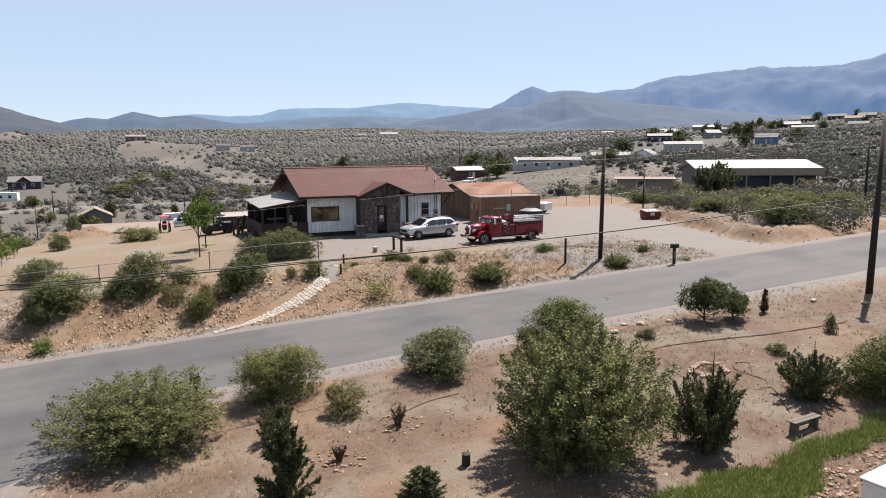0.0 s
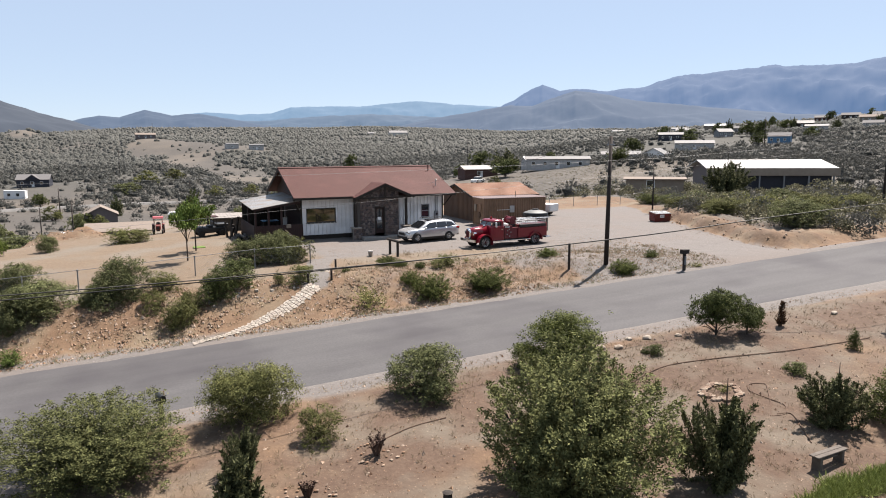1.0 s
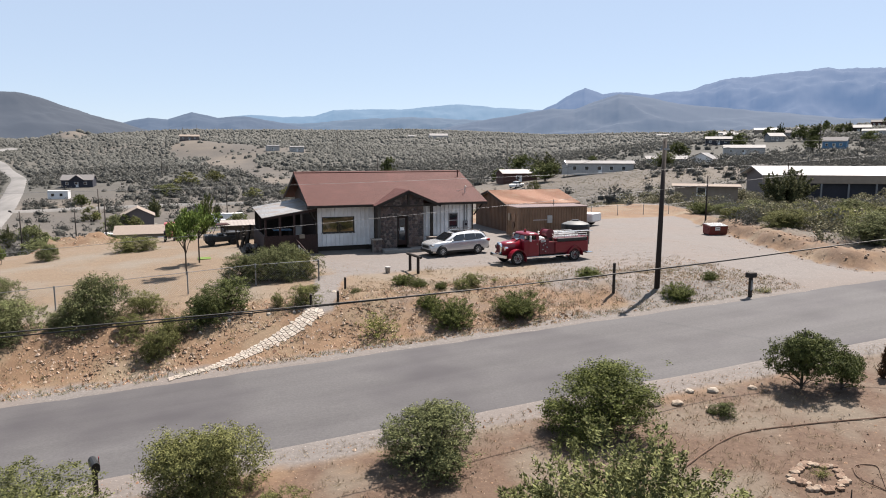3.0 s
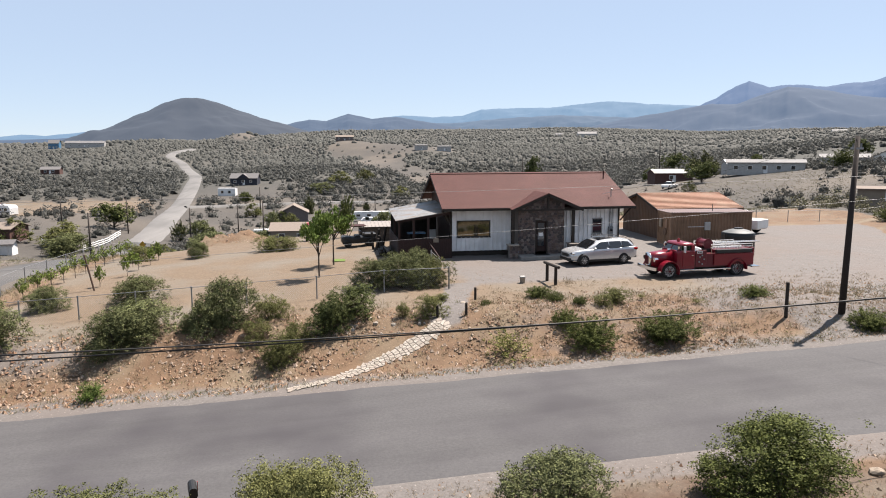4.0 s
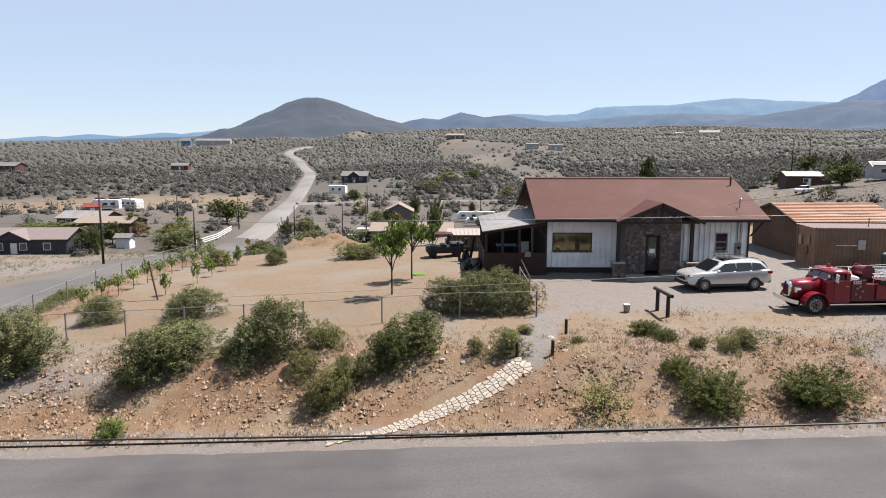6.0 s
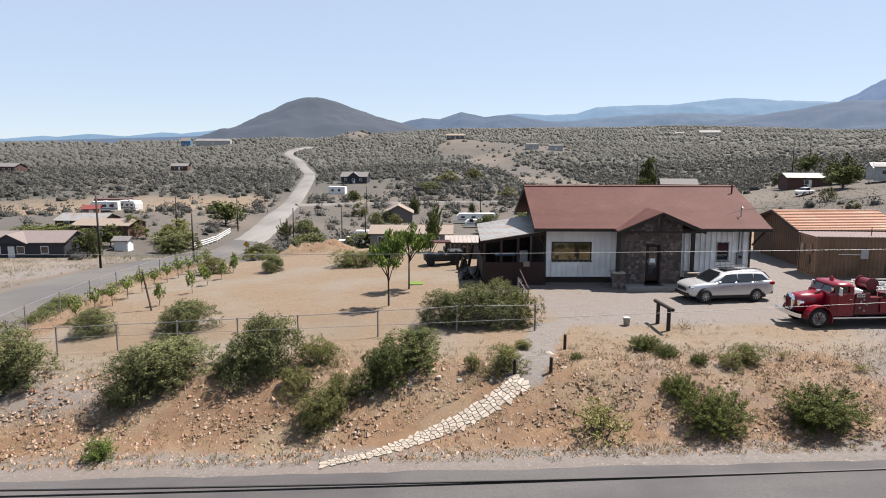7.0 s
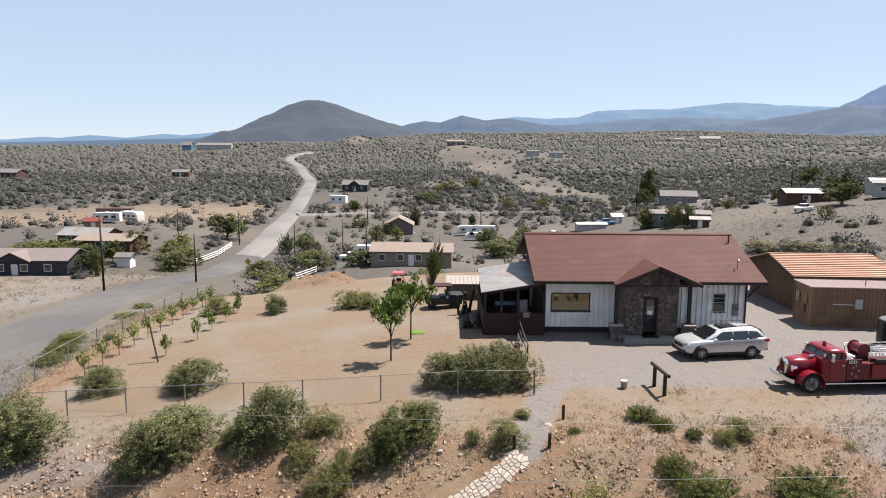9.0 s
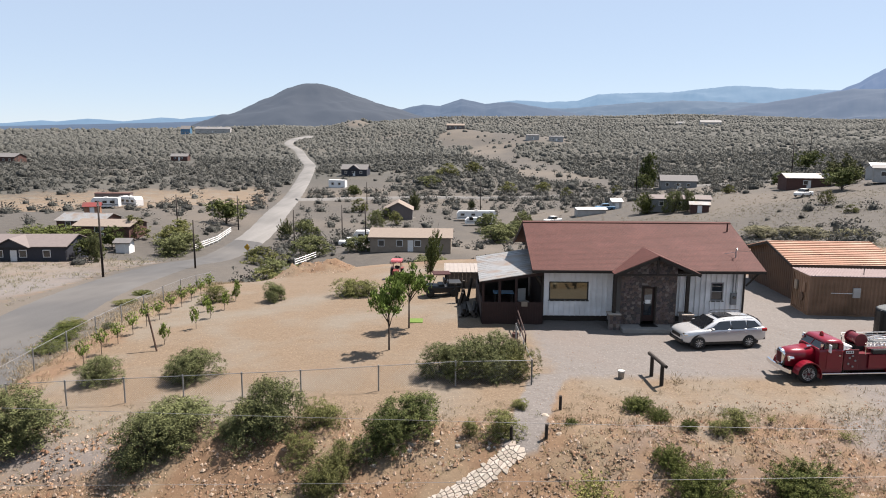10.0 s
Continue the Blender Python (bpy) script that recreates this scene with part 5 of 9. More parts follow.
def plant(style, x, y, w, h, label, category="shrub", variant=0, name="shrub", group="", turn=None, z=None):
    rng = np.random.default_rng(int(abs(x * 131 + y * 17)) + 7)
    turn = rng.uniform(0, 360) if turn is None else turn
    if y > 45 and style + "_far" in STYLES:
        style += "_far"
    single = style in ("juniper_far", "tree_far", "juniper", "pine", "young", "vine", "stake_tree", "poplar", "tree")
    if z is None:
        z = gz(x, y) - 0.04
        if not single and w < 7:      # on a slope the crown reaches down to the lower side
            low = min(gz(x + 0.3 * w * math.cos(a), y + 0.3 * w * math.sin(a)) for a in np.arange(0, 6.28, 0.785))
            z, h = low - 0.06, h + 0.8 * (z - low)
    key = (style, variant)
    if key in PROTO:
        first = PROTO[key]
        rel = Matrix.Diagonal((w / first.scale.x, w / first.scale.y, h / first.scale.z, 1))
        ob = copy_thing(first, pose(x, y, z, 0, 0, turn) @ rel)
    else:
        leafm, maker, n, leaf, kw = STYLES[style]
        r2 = np.random.default_rng(100 + len(PROTO) * 13)
        V, Fc, C = maker(r2, n, leaf, **kw)
        ob = new(name)
        ob.matrix_basis = pose(x, y, z, 0, 0, turn) @ Matrix.Diagonal((w, w, h, 1))
        from_arrays("crown", V, Fc, M[leafm], ob)
        st = bmesh.new()
        if single:
            rod(st, (0, 0, 0), (0, 0, 0.55), 0.025, 0.014, 7)
            rod(st, (0, 0, 0.55), (0, 0, 0.93), 0.014, 0.004, 6)
        for c in C[r2.integers(0, len(C), 14)]:
            b = Vector((0, 0, max(0.05, float(c[2]) - 0.25))) if single else Vector((c[0] * 0.15, c[1] * 0.15, 0))
            mid = b.lerp(Vector(c), 0.5) + Vector((0, 0, 0.04))
            rod(st, b, mid, 0.012, 0.008, 5)
            rod(st, mid, Vector(c), 0.008, 0.003, 5)
        part("trunk", st, M["bark"], ob)
        PROTO[key] = ob
    ob.name = name
    return tagged(ob, label, category, group)


def plants(rows, label, category="shrub", name="shrub", group=""):
    for i, (style, variant, x, y, w, h) in enumerate(rows):
        plant(style, x, y, w, h, label, category, variant, name, group)


plants([("grey", 0, -16.1, -13.9, 3.26, 1.92), ("grey", 1, -16.8, -15.0, 2.9, 1.95), ("grey", 2, -22.4, -14.0, 3.35, 2.34), ("grey", 0, -12.6, -14.2, 2.75, 2.75),
        ("grey", 2, -13.9, -14.5, 1.02, 0.92), ("grey", 2, -25.6, -14.8, 3.16, 2.18), ("grey", 1, -29.0, -14.0, 2.79, 2.00)],
       "rounded grey-green oak shrub on the dry bank", group="shrubs along the bank")
plants([("olive", 0, -10.45, -14.2, 1.7, 1.45), ("olive", 1, -11.1, -15.5, 1.4, 1.06), ("olive", 0, -10.0, -16.9, 1.8, 1.6), ("olive", 1, -9.5, -16.1, 1.4, 1.23),
        ("olive", 1, -3.6, -15.0, 1.55, 1.10), ("olive", 0, -4.8, -15.0, 0.65, 0.79), ("olive", 0, -2.65, -12.7, 0.8, 0.53), ("olive", 0, 5.3, -14.5, 1.4, 0.92),
        ("olive", 1, 4.5, -15.1, 0.9, 0.75), ("olive", 0, -13.6, -13.2, 1.4, 0.97)],
       "small olive-green shrub on the stony bank", group="shrubs along the bank")
plants([("dark", 0, -7.1, -14.3, 2.55, 1.54), ("dark", 1, -8.05, -15.4, 2.0, 1.63)], "dense dark-green rounded shrub on the bank", group="shrubs along the bank")
plants([("green", 0, 2.75, -18.2, 2.25, 1.6), ("green", 1, 6.05, -18.3, 2.75, 1.6), ("green", 0, 2.1, -16.7, 1.3, 1.06), ("green", 1, 2.05, -12.9, 1.45, 0.84),
        ("green", 0, 2.6, -13.9, 1.0, 0.70), ("green", 1, 3.5, -14.7, 0.8, 0.62), ("green", 0, -0.95, -14.6, 0.65, 0.57), ("green", 0, 12.1, -15.2, 1.5, 0.84),
        ("green", 1, 14.7, -19.5, 1.9, 1.10), ("green", 0, 17.8, -18.3, 1.0, 0.75), ("bright", 0, -16.9, -18.1, 1.25, 1.01), ("sparse", 0, -0.8, -18.2, 2.0, 1.5)],
       "leafy green shrub on the roadside bank", group="shrubs along the bank")
plants([("sparse", 0, 6.9, -14.0, 0.5, 0.45), ("sparse", 0, 9.0, -15.5, 0.8, 0.4), ("sparse", 0, 19.3, -20.6, 0.9, 0.45)], "low yellow-flowering weed clump on gravel", "weed", "weed")
plants([("grey", 0, -17.7, -8.0, 2.55, 1.9), ("grey", 2, -22.1, -8.0, 2.2, 1.35), ("olive", 1, -21.9, 8.1, 2.0, 1.5), ("grey", 1, -17.6, 7.5, 1.7, 1.5),
        ("grey", 1, -5.8, -9.0, 2.4, 1.75), ("grey", 0, -4.3, -9.4, 2.8, 2.3), ("olive", 0, -2.6, -9.1, 2.1, 1.75), ("grey", 2, -3.3, -8.6, 2.4, 2.0)],
       "dense shrub standing in the fenced dirt yard", group="shrubs in the yard")
plants([("olive", 0, -12.6, 8.3, 2.6, 1.5), ("olive", 1, -11.2, 8.0, 2.2, 1.2)], "straw-green broom shrub in the yard", "shrub", "broom_shrub")
# yard saplings, the vine row along the west fence and the poplar behind
plants([("young", 0, -8.6, -5.0, 2.1, 4.1), ("young", 1, -7.75, -1.2, 2.2, 3.85)], "young shade tree with bare trunk in the dirt yard", "tree", "young_tree", "young trees in the yard")
poplar = plant("poplar", -6.85, 15.0, 1.6, 4.8, "slender leaning poplar behind the yard", "tree", 0, "poplar")
poplar.matrix_basis = Matrix.Translation(poplar.location) @ Matrix.Rotation(radians(9), 4, "Y") @ Matrix.Translation(-poplar.location) @ poplar.matrix_basis
for i in range(11):
    plant("vine", -24.2 + 0.04 * i, -5.5 + i * 1.8, 0.85, 1.3 + 0.12 * math.sin(i * 2.1), "staked grape vine along the chain-link fence", "vine", 0, "grape_vine", "vine row")
for i, (x, y, h) in enumerate([(-21.3, -2.4, 1.3), (-20.6, 0.6, 1.4), (-20.6, 3.2, 1.2), (-20.4, 5.4, 1.3), (-20.5, 8.2, 1.1), (-21.5, 5.2, 1.2), (-21.0, 10.4, 1.2)]):
    plant("stake_tree", x, y, 0.62, h, "small sapling in bare orange earth", "sapling", 0, "sapling", "saplings in the yard")
# south side of the road
plants([("olive_wide", 0, -13.3, -30.95, 5.0, 2.6)], "large spreading grey-green oak scrub beside the road", "shrub")
plants([("grey_big", 1, -2.3, -38.1, 5.7, 4.7)], "big grey-green scrub oak with many stems", "tree", "scrub_oak")
plants([("olive_big", 0, -8.75, -29.6, 2.85, 2.6)], "tall rounded olive-green shrub casting a black shadow")
plants([("green_big", 0, 2.6, -30.6, 3.75, 2.4)], "broad fresh-green shrub beside the road", "shrub")
plants([("grey", 1, -2.9, -30.4, 2.9, 1.95)], "dusty grey-green shrub at the road edge")
plants([("olive", 1, -7.1, -31.9, 1.5, 1.25)], "thin twiggy shrub on red earth")
plants([("juniper", 0, 2.0, -38.9, 2.3, 3.2), ("juniper", 0, 7.45, -38.2, 1.9, 2.25), ("juniper", 0, -9.4, -32.6, 1.2, 1.6)], "dark upright juniper in the bare garden", "conifer", "juniper", "garden conifers")
plants([("pine", 0, -10.1, -36.5, 1.75, 2.35), ("pine", 0, -7.1, -38.3, 1.5, 1.1)], "young dark-green pine in the bare garden", "conifer", "pine", "garden conifers")
plants([("tree", 0, 10.0, -31.0, 2.0, 2.3), ("tree", 1, 11.1, -31.6, 1.6, 1.6)], "small bushy tree near the road", "tree", "bushy_tree")
plants([("green_big", 0, 9.6, -39.4, 3.0, 2.5)], "large leafy shrub by the garden bench")
plants([("dark", 1, 13.5, -34.6, 0.5, 0.9), ("dark", 0, 9.7, -35.0, 0.85, 0.5), ("dark", 0, 6.3, -31.4, 0.8, 0.5)], "small clipped dark shrub on red earth", "shrub", "small_shrub")
plants([("dead_bush", 0, 13.1, -31.6, 0.75, 1.15)], "dead brown little conifer by the road", "dead conifer", "dead_conifer")
# brush on the rise east of the car park
plants([("grey", 2, 34.5, -15.6, 4.6, 2.2), ("olive_big", 0, 36.4, -6.5, 4.0, 2.0), ("olive_big", 0, 40.5, -8.5, 4.5, 2.2), ("olive", 1, 42.5, -11.0, 4.2, 2.2),
        ("olive", 1, 38.6, 1.5, 2.6, 1.4), ("grey", 0, 42.0, 3.0, 3.2, 1.7), ("grey", 1, 44.5, 8.5, 2.8, 1.5), ("olive", 0, 46.0, 0.5, 3.4, 1.8), ("grey", 2, 46.5, -4.0, 3.8, 2.0),
        ("olive_big", 0, 50.0, -9.5, 4.2, 2.2), ("green", 1, 44.0, 11.5, 3.2, 1.6), ("grey", 1, 47.0, 6.5, 3.6, 1.8), ("olive", 1, 54.0, 1.0, 3.8, 1.9), ("grey", 0, 27.0, 17.5, 2.6, 1.3)],
       "wild grey-green brush on the rise beyond the car park", group="brush east of the car park")
plants([("juniper", 0, 60.3, 15.2, 6.0, 6.4), ("tree", 1, 90.0, 125.0, 8.0, 6.0), ("tree", 0, 88.0, 150.0, 6.0, 4.5)], "dark juniper tree beside an outbuilding", "tree", "juniper_tree")
plants([("green", 0, -31.2, 3.5, 2.4, 0.9), ("green", 1, -32.2, 6.5, 2.6, 1.0), ("green", 0, -33.4, 9.5, 2.4, 0.9), ("olive", 0, -34.4, 12.0, 2.2, 0.8), ("olive", 1, -34.8, 22.0, 2.4, 0.7),
        ("green", 1, -36.3, 29.0, 2.4, 0.7), ("olive", 0, -29.5, -6.0, 2.0, 0.8), ("grey", 0, -26.5, 2.0, 0.8, 0.6), ("olive", 1, -37.6, 74.0, 4.6, 1.8), ("olive", 0, -35.0, 79.0, 5.0, 2.0), ("grey", 1, -39.5, 84.0, 4.4, 1.8)],
       "low green brush along the side road", group="brush along the side road")
plants([("green", 0, -79.0, 86.0, 14.0, 4.4), ("tree", 0, -66.0, 84.0, 4.6, 4.2), ("grey", 0, -54.3, 88.0, 6.5, 4.2), ("grey", 1, -54.3, 82.0, 6.5, 3.8), ("olive", 0, -58.0, 92.0, 7.0, 4.0),
        ("grey", 0, -30.0, 84.0, 8.0, 4.6), ("olive", 0, -26.5, 62.0, 7.5, 3.0), ("grey", 1, -33.0, 68.0, 6.0, 2.6), ("olive", 0, -31.0, 56.0, 5.0, 2.4), ("grey", 0, -21.0, 86.0, 6.5, 3.4),
        ("grey", 1, -8.0, 62.0, 7.0, 2.6), ("grey", 0, 3.0, 64.0, 8.0, 2.8), ("grey", 1, 8.0, 118.0, 8.0, 4.0), ("grey", 0, 13.0, 122.0, 7.0, 3.6)],
       "broad valley thicket of grey-green brush", group="valley thickets")
plants([("green", 0, 44.0, 128.0, 5.0, 6.5), ("grey", 0, 49.5, 124.0, 5.0, 6.0), ("grey", 1, 52.5, 123.0, 3.5, 5.5), ("tree", 0, 66.0, 205.0, 7.0, 6.0), ("tree", 1, -38.0, 210.0, 5.0, 5.0), ("tree", 0, -22.0, 157.0, 4.5, 3.5),
        ("tree", 1, -63.0, 70.0, 4.5, 4.0), ("tree", 0, 140.0, 175.0, 7.0, 6.0), ("tree", 1, 205.0, 205.0, 9.0, 8.0), ("tree", 0, 250.0, 215.0, 9.0, 8.0), ("tree", 1, 300.0, 215.0, 9.0, 10.0)],
       "tree in a farmyard of the valley", "tree", "farm_tree", "farmyard trees")
plants([("grey", 0, -60.6, 67.5, 2.6, 5.5), ("olive", 1, -66.4, 94.2, 6.7, 4.9), ("olive", 0, -59.2, 98.5, 6.8, 4.4), ("tree", 1, -57.7, 124.1, 8.5, 6.4),
        ("grey", 0, -53.6, 80.2, 3.2, 3.8), ("olive", 1, -39.2, 82.0, 5.3, 2.5), ("olive", 0, -38.4, 82.5, 4.8, 2.7), ("juniper", 0, -41.0, 113.6, 3.4, 5.2),
        ("grey", 0, -35.9, 111.7, 6.4, 5.8), ("olive", 1, -31.3, 174.6, 6.8, 4.7), ("juniper", 0, -14.7, 181.3, 4.0, 7.0), ("grey", 1, -23.1, 139.1, 5.1, 5.1)],
       "rounded valley bush or small tree in dry scrub", group="valley bushes")
plants([("olive", 0, -18.3, 145.2, 4.6, 4.0), ("juniper", 0, 3.8, 182.3, 2.6, 4.1), ("grey", 0, 5.4, 131.4, 6.4, 5.7), ("grey", 1, 14.0, 129.2, 5.4, 4.8),
        ("grey", 0, 6.5, 113.2, 8.3, 4.3), ("olive", 1, 38.3, 201.1, 5.7, 4.1), ("olive", 0, 52.5, 218.5, 3.5, 2.6), ("olive", 1, 55.8, 203.8, 4.6, 3.3),
        ("tree", 0, 70.1, 213.5, 7.4, 13.1), ("olive", 1, 73.0, 148.8, 4.7, 2.7), ("olive", 0, 76.6, 107.3, 3.6, 3.3), ("tree", 1, 139.3, 233.4, 10.2, 8.7)],
       "rounded valley bush or small tree in dry scrub", group="valley bushes")
plants([("juniper", 0, 98.0, 138.2, 10.2, 8.5), ("olive", 1, 74.5, 94.0, 3.4, 1.8), ("brush", 0, 50.8, 81.6, 7.0, 2.8), ("brush", 0, 54.2, 73.7, 9.0, 2.7),
        ("brush", 0, 55.5, 62.6, 6.0, 2.3), ("olive", 1, -4.1, 281.7, 13.3, 6.4), ("olive", 0, 9.8, 295.7, 11.1, 6.1), ("olive", 1, 19.6, 224.5, 8.8, 4.8),
        ("olive", 0, 32.9, 225.5, 8.0, 4.4), ("grey", 1, -11.4, 245.7, 11.8, 4.7)],
       "rounded valley bush or small tree in dry scrub", group="valley bushes")


def pebble(rng, amp):
    """A cheap rough lump of eight faces."""
    P = np.array([(0.5, 0, 0), (0, 0.5, 0), (-0.5, 0, 0), (0, -0.5, 0), (0.1, 0.05, 0.5), (0, 0, -0.16)]) * rng.uniform(1 - amp, 1 + amp, (6, 3))
    return P, np.array([(0, 1, 4), (1, 2, 4), (2, 3, 4), (3, 0, 4), (1, 0, 5), (2, 1, 5), (3, 2, 5), (0, 3, 5)])


def blob(sub, rng, amp, rough=1.0):
    bm = bmesh.new()
    bmesh.ops.create_icosphere(bm, subdivisions=sub, radius=0.5)
    P = np.array([v.co[:] for v in bm.verts])
    Fc = np.array([[v.index for v in f.verts] for f in bm.faces])
    bm.free()
    Fc = Fc[P[Fc][:, :, 2].mean(1) > -0.3]     # the underside stays in the ground
    d = P / np.linalg.norm(P, axis=1, keepdims=True)
    P = P * (lumps(rng, d, 12, amp) * rng.uniform(1 - 0.12 * rough, 1 + 0.12 * rough, len(P)))[:, None]
    P[:, 2] = np.maximum(P[:, 2], -0.16)
    return P, Fc


def scatter(name, X, Y, Wd, Hd, sub, material, label, category, seed, amp=0.5, sink=0.1, shapes=5):
    rng = np.random.default_rng(seed)
    kinds = [dome(rng, amp) if sub == "dome" else blob(sub, rng, amp, 1.9 if category == "scrub" else 1.0) if sub else pebble(rng, amp) for _ in range(shapes)]
    Z = ground_z(X, Y) + relief(X, Y)
    k = rng.integers(0, shapes, len(X))
    a = rng.uniform(0, 2 * math.pi, len(X))
    VV, FF, n = [], [], 0
    for s, (P, Fc) in enumerate(kinds):
        i = np.where(k == s)[0]
        if not len(i):
            continue
        c, q = np.cos(a[i])[:, None], np.sin(a[i])[:, None]
        x = (P[None, :, 0] * c - P[None, :, 1] * q) * Wd[i][:, None] + X[i][:, None]
        y = (P[None, :, 0] * q + P[None, :, 1] * c) * Wd[i][:, None] + Y[i][:, None]
        z = (P[None, :, 2] + 0.16) / 0.66 * Hd[i][:, None] + (Z[i] - sink * Hd[i])[:, None]
        VV.append(np.stack([x, y, z], -1).reshape(-1, 3))
        FF.append((Fc[None] + (np.arange(len(i)) * len(P))[:, None, None] + n).reshape(-1, 3))
        n += len(i) * len(P)
    ob = from_arrays(name, np.concatenate(VV), np.concatenate(FF), material)
    return tagged(ob, label, category, kind="stuff")


def leafy(name, X, Y, Wd, Hd, k, seed, material=None):
    """Low brush: every bush is a dome of k leafy sprays."""
    rng = np.random.default_rng(seed + 50)
    n = len(X)
    d = unit_dirs(rng, n * k, 0.35)
    r = 0.35 + 0.65 * rng.random(n * k) ** 0.5
    W_, H_ = np.repeat(Wd, k), np.repeat(Hd, k)
    lop = np.repeat(rng.uniform(-0.25, 0.25, (n, 3)), k, 0)
    r = r * (1 + (d * lop).sum(1) * 2)
    P = np.stack([np.repeat(X, k) + d[:, 0] * r * W_ * 0.5, np.repeat(Y, k) + d[:, 1] * r * W_ * 0.5, np.repeat(ground_z(X, Y), k) + np.maximum(0.03, 0.3 + d[:, 2] * r * 0.65) * H_], -1)
    s = W_ * rng.uniform(0.6, 1.3, n * k) * (1.9 if k > 200 else 1.15) / math.sqrt(k)
    V, Fc = quads(P, unit_dirs(rng, n * k) + 0.6 * d, unit_dirs(rng, n * k, 0.5), s * 1.15, s * 0.95)
    V = V.reshape(-1, 4, 3)[:, 1:].reshape(-1, 3)   # one triangle a spray
    Fc = np.arange(len(V)).reshape(-1, 3)
    return tagged(from_arrays(name, V, Fc, material or M["scrub"]), "dusty grey-green chaparral scrub over the hills", "scrub", kind="stuff")


def dome(rng, amp, ring=5):
    """A cheap far bush: a lumpy dome with no underside."""
    a = np.arange(ring) / ring * 2 * math.pi
    P = [(0.5 * math.cos(q) * rng.uniform(1 - amp, 1 + amp), 0.5 * math.sin(q) * rng.uniform(1 - amp, 1 + amp), -0.16) for q in a]
    P += [(0.36 * math.cos(q + 0.4) * rng.uniform(1 - amp, 1 + amp), 0.36 * math.sin(q + 0.4) * rng.uniform(1 - amp, 1 + amp), rng.uniform(0.18, 0.42)) for q in a]
    P.append((rng.uniform(-0.1, 0.1), rng.uniform(-0.1, 0.1), 0.5))
    Fc = []
    for k in range(ring):
        n = (k + 1) % ring
        Fc += [(k, n, ring + k), (n, ring + n, ring + k), (ring + k, ring + n, 2 * ring)]
    return np.array(P), np.array(Fc)


def far_scrub(name, d0, d1, area, kind, seed, wmin, wmax):
    """Chaparral from d0 to d1 metres out: near bushes have leafy sprays on a lumpy body, far ones are lumpy domes."""
    rng = np.random.default_rng(seed)
    n = int((d1 * d1 - d0 * d0) * 0.5 * 1.92 / area)
    t, d = rng.uniform(radians(-40), radians(70), n), np.sqrt(rng.uniform(d0 * d0, d1 * d1, n))
    X, Y = -6 + d * np.sin(t), -39 + d * np.cos(t)
    patch = wave(X, Y, 23, 0.5) + wave(X, Y, 61, 0.5, 2)
    road = abs(X - side_x(Y)) < np.where(Y < 120, 8.5, 5.4)
    track = abs(Y - np.interp(X, [p[0] for p in TRACK], [p[1] for p in TRACK])) < 3.5
    keep = (rng.random(n) > clearing(X, Y) * 0.93) & ~(road & (Y < 580)) & ~(track & (X > -56) & (X < 165)) & (rng.random(n) < 0.85 + 0.5 * patch) & ((Y > 24) | (X > 58)) & (abs(Y - road_y(X)) > 8)
    for sx, sy in SITES:      # open ground about the buildings
        keep &= (np.hypot(X - sx, Y - sy) > 11) & (np.hypot(X - sx + 0.6 * (sx + 8) / 20, Y - sy + 9) > 10)
    X, Y = X[keep], Y[keep]
    w = wmin + (wmax - wmin) * rng.random(len(X)) ** 1.6
    h = w * rng.uniform(0.45, 0.75, len(X))
    text = "dusty grey-green chaparral scrub over the hills"
    ob = scatter(name, X, Y, w * (0.66 if kind == "leafy" else 0.85), h * (0.7 if kind == "leafy" else 0.85), 1 if kind != "dome" else "dome", M["scrub"], text, "scrub", seed, 0.6 if kind != "dome" else 0.3, 0.1, 7)
    for f in ob.data.polygons:
        f.use_smooth = True
    if kind != "dome":
        leafy(name + "_sprays", X, Y, w * 1.05, h * 1.08, 90 if kind == "leafy" else 44, seed)
    return ob


def scrub_material():
    # leaf tones pulled towards blue-grey to stand for haze over far scrub
    m = leaf_mat("chaparral", (0.2, 0.205, 0.188), (0.124, 0.124, 0.113), 0.1)
    nt = m.node_tree
    p = nt.nodes["Principled BSDF"]
    n = nt.nodes.new("ShaderNodeTexNoise")
    tc = nt.nodes.new("ShaderNodeTexCoord")
    n.inputs["Scale"].default_value, n.inputs["Detail"].default_value, n.inputs["Roughness"].default_value = 2.2, 6, 0.75
    nt.links.new(tc.outputs["Object"], n.inputs["Vector"])
    b = nt.nodes.new("ShaderNodeBump")
    b.inputs["Distance"].default_value = 1.2
    nt.links.new(n.outputs[0], b.inputs["Height"])
    nt.links.new(b.outputs[0], p.inputs["Normal"])
    old = p.inputs["Base Color"].links[0].from_socket
    mx = nt.nodes.new("ShaderNodeMix")
    mx.data_type, mx.blend_type = "RGBA", "MULTIPLY"
    mx.inputs[0].default_value = 1
    r = nt.nodes.new("ShaderNodeMapRange")
    r.inputs[1].default_value, r.inputs[2].default_value, r.inputs[3].default_value, r.inputs[4].default_value = 0.3, 0.7, 0.45, 1.35
    nt.links.new(n.outputs[0], r.inputs[0])
    nt.links.new(old, mx.inputs[6])
    nt.links.new(r.outputs[0], mx.inputs[7])
    nt.links.new(mx.outputs[2], p.inputs["Base Color"])
    return m


M["scrub"] = scrub_material()

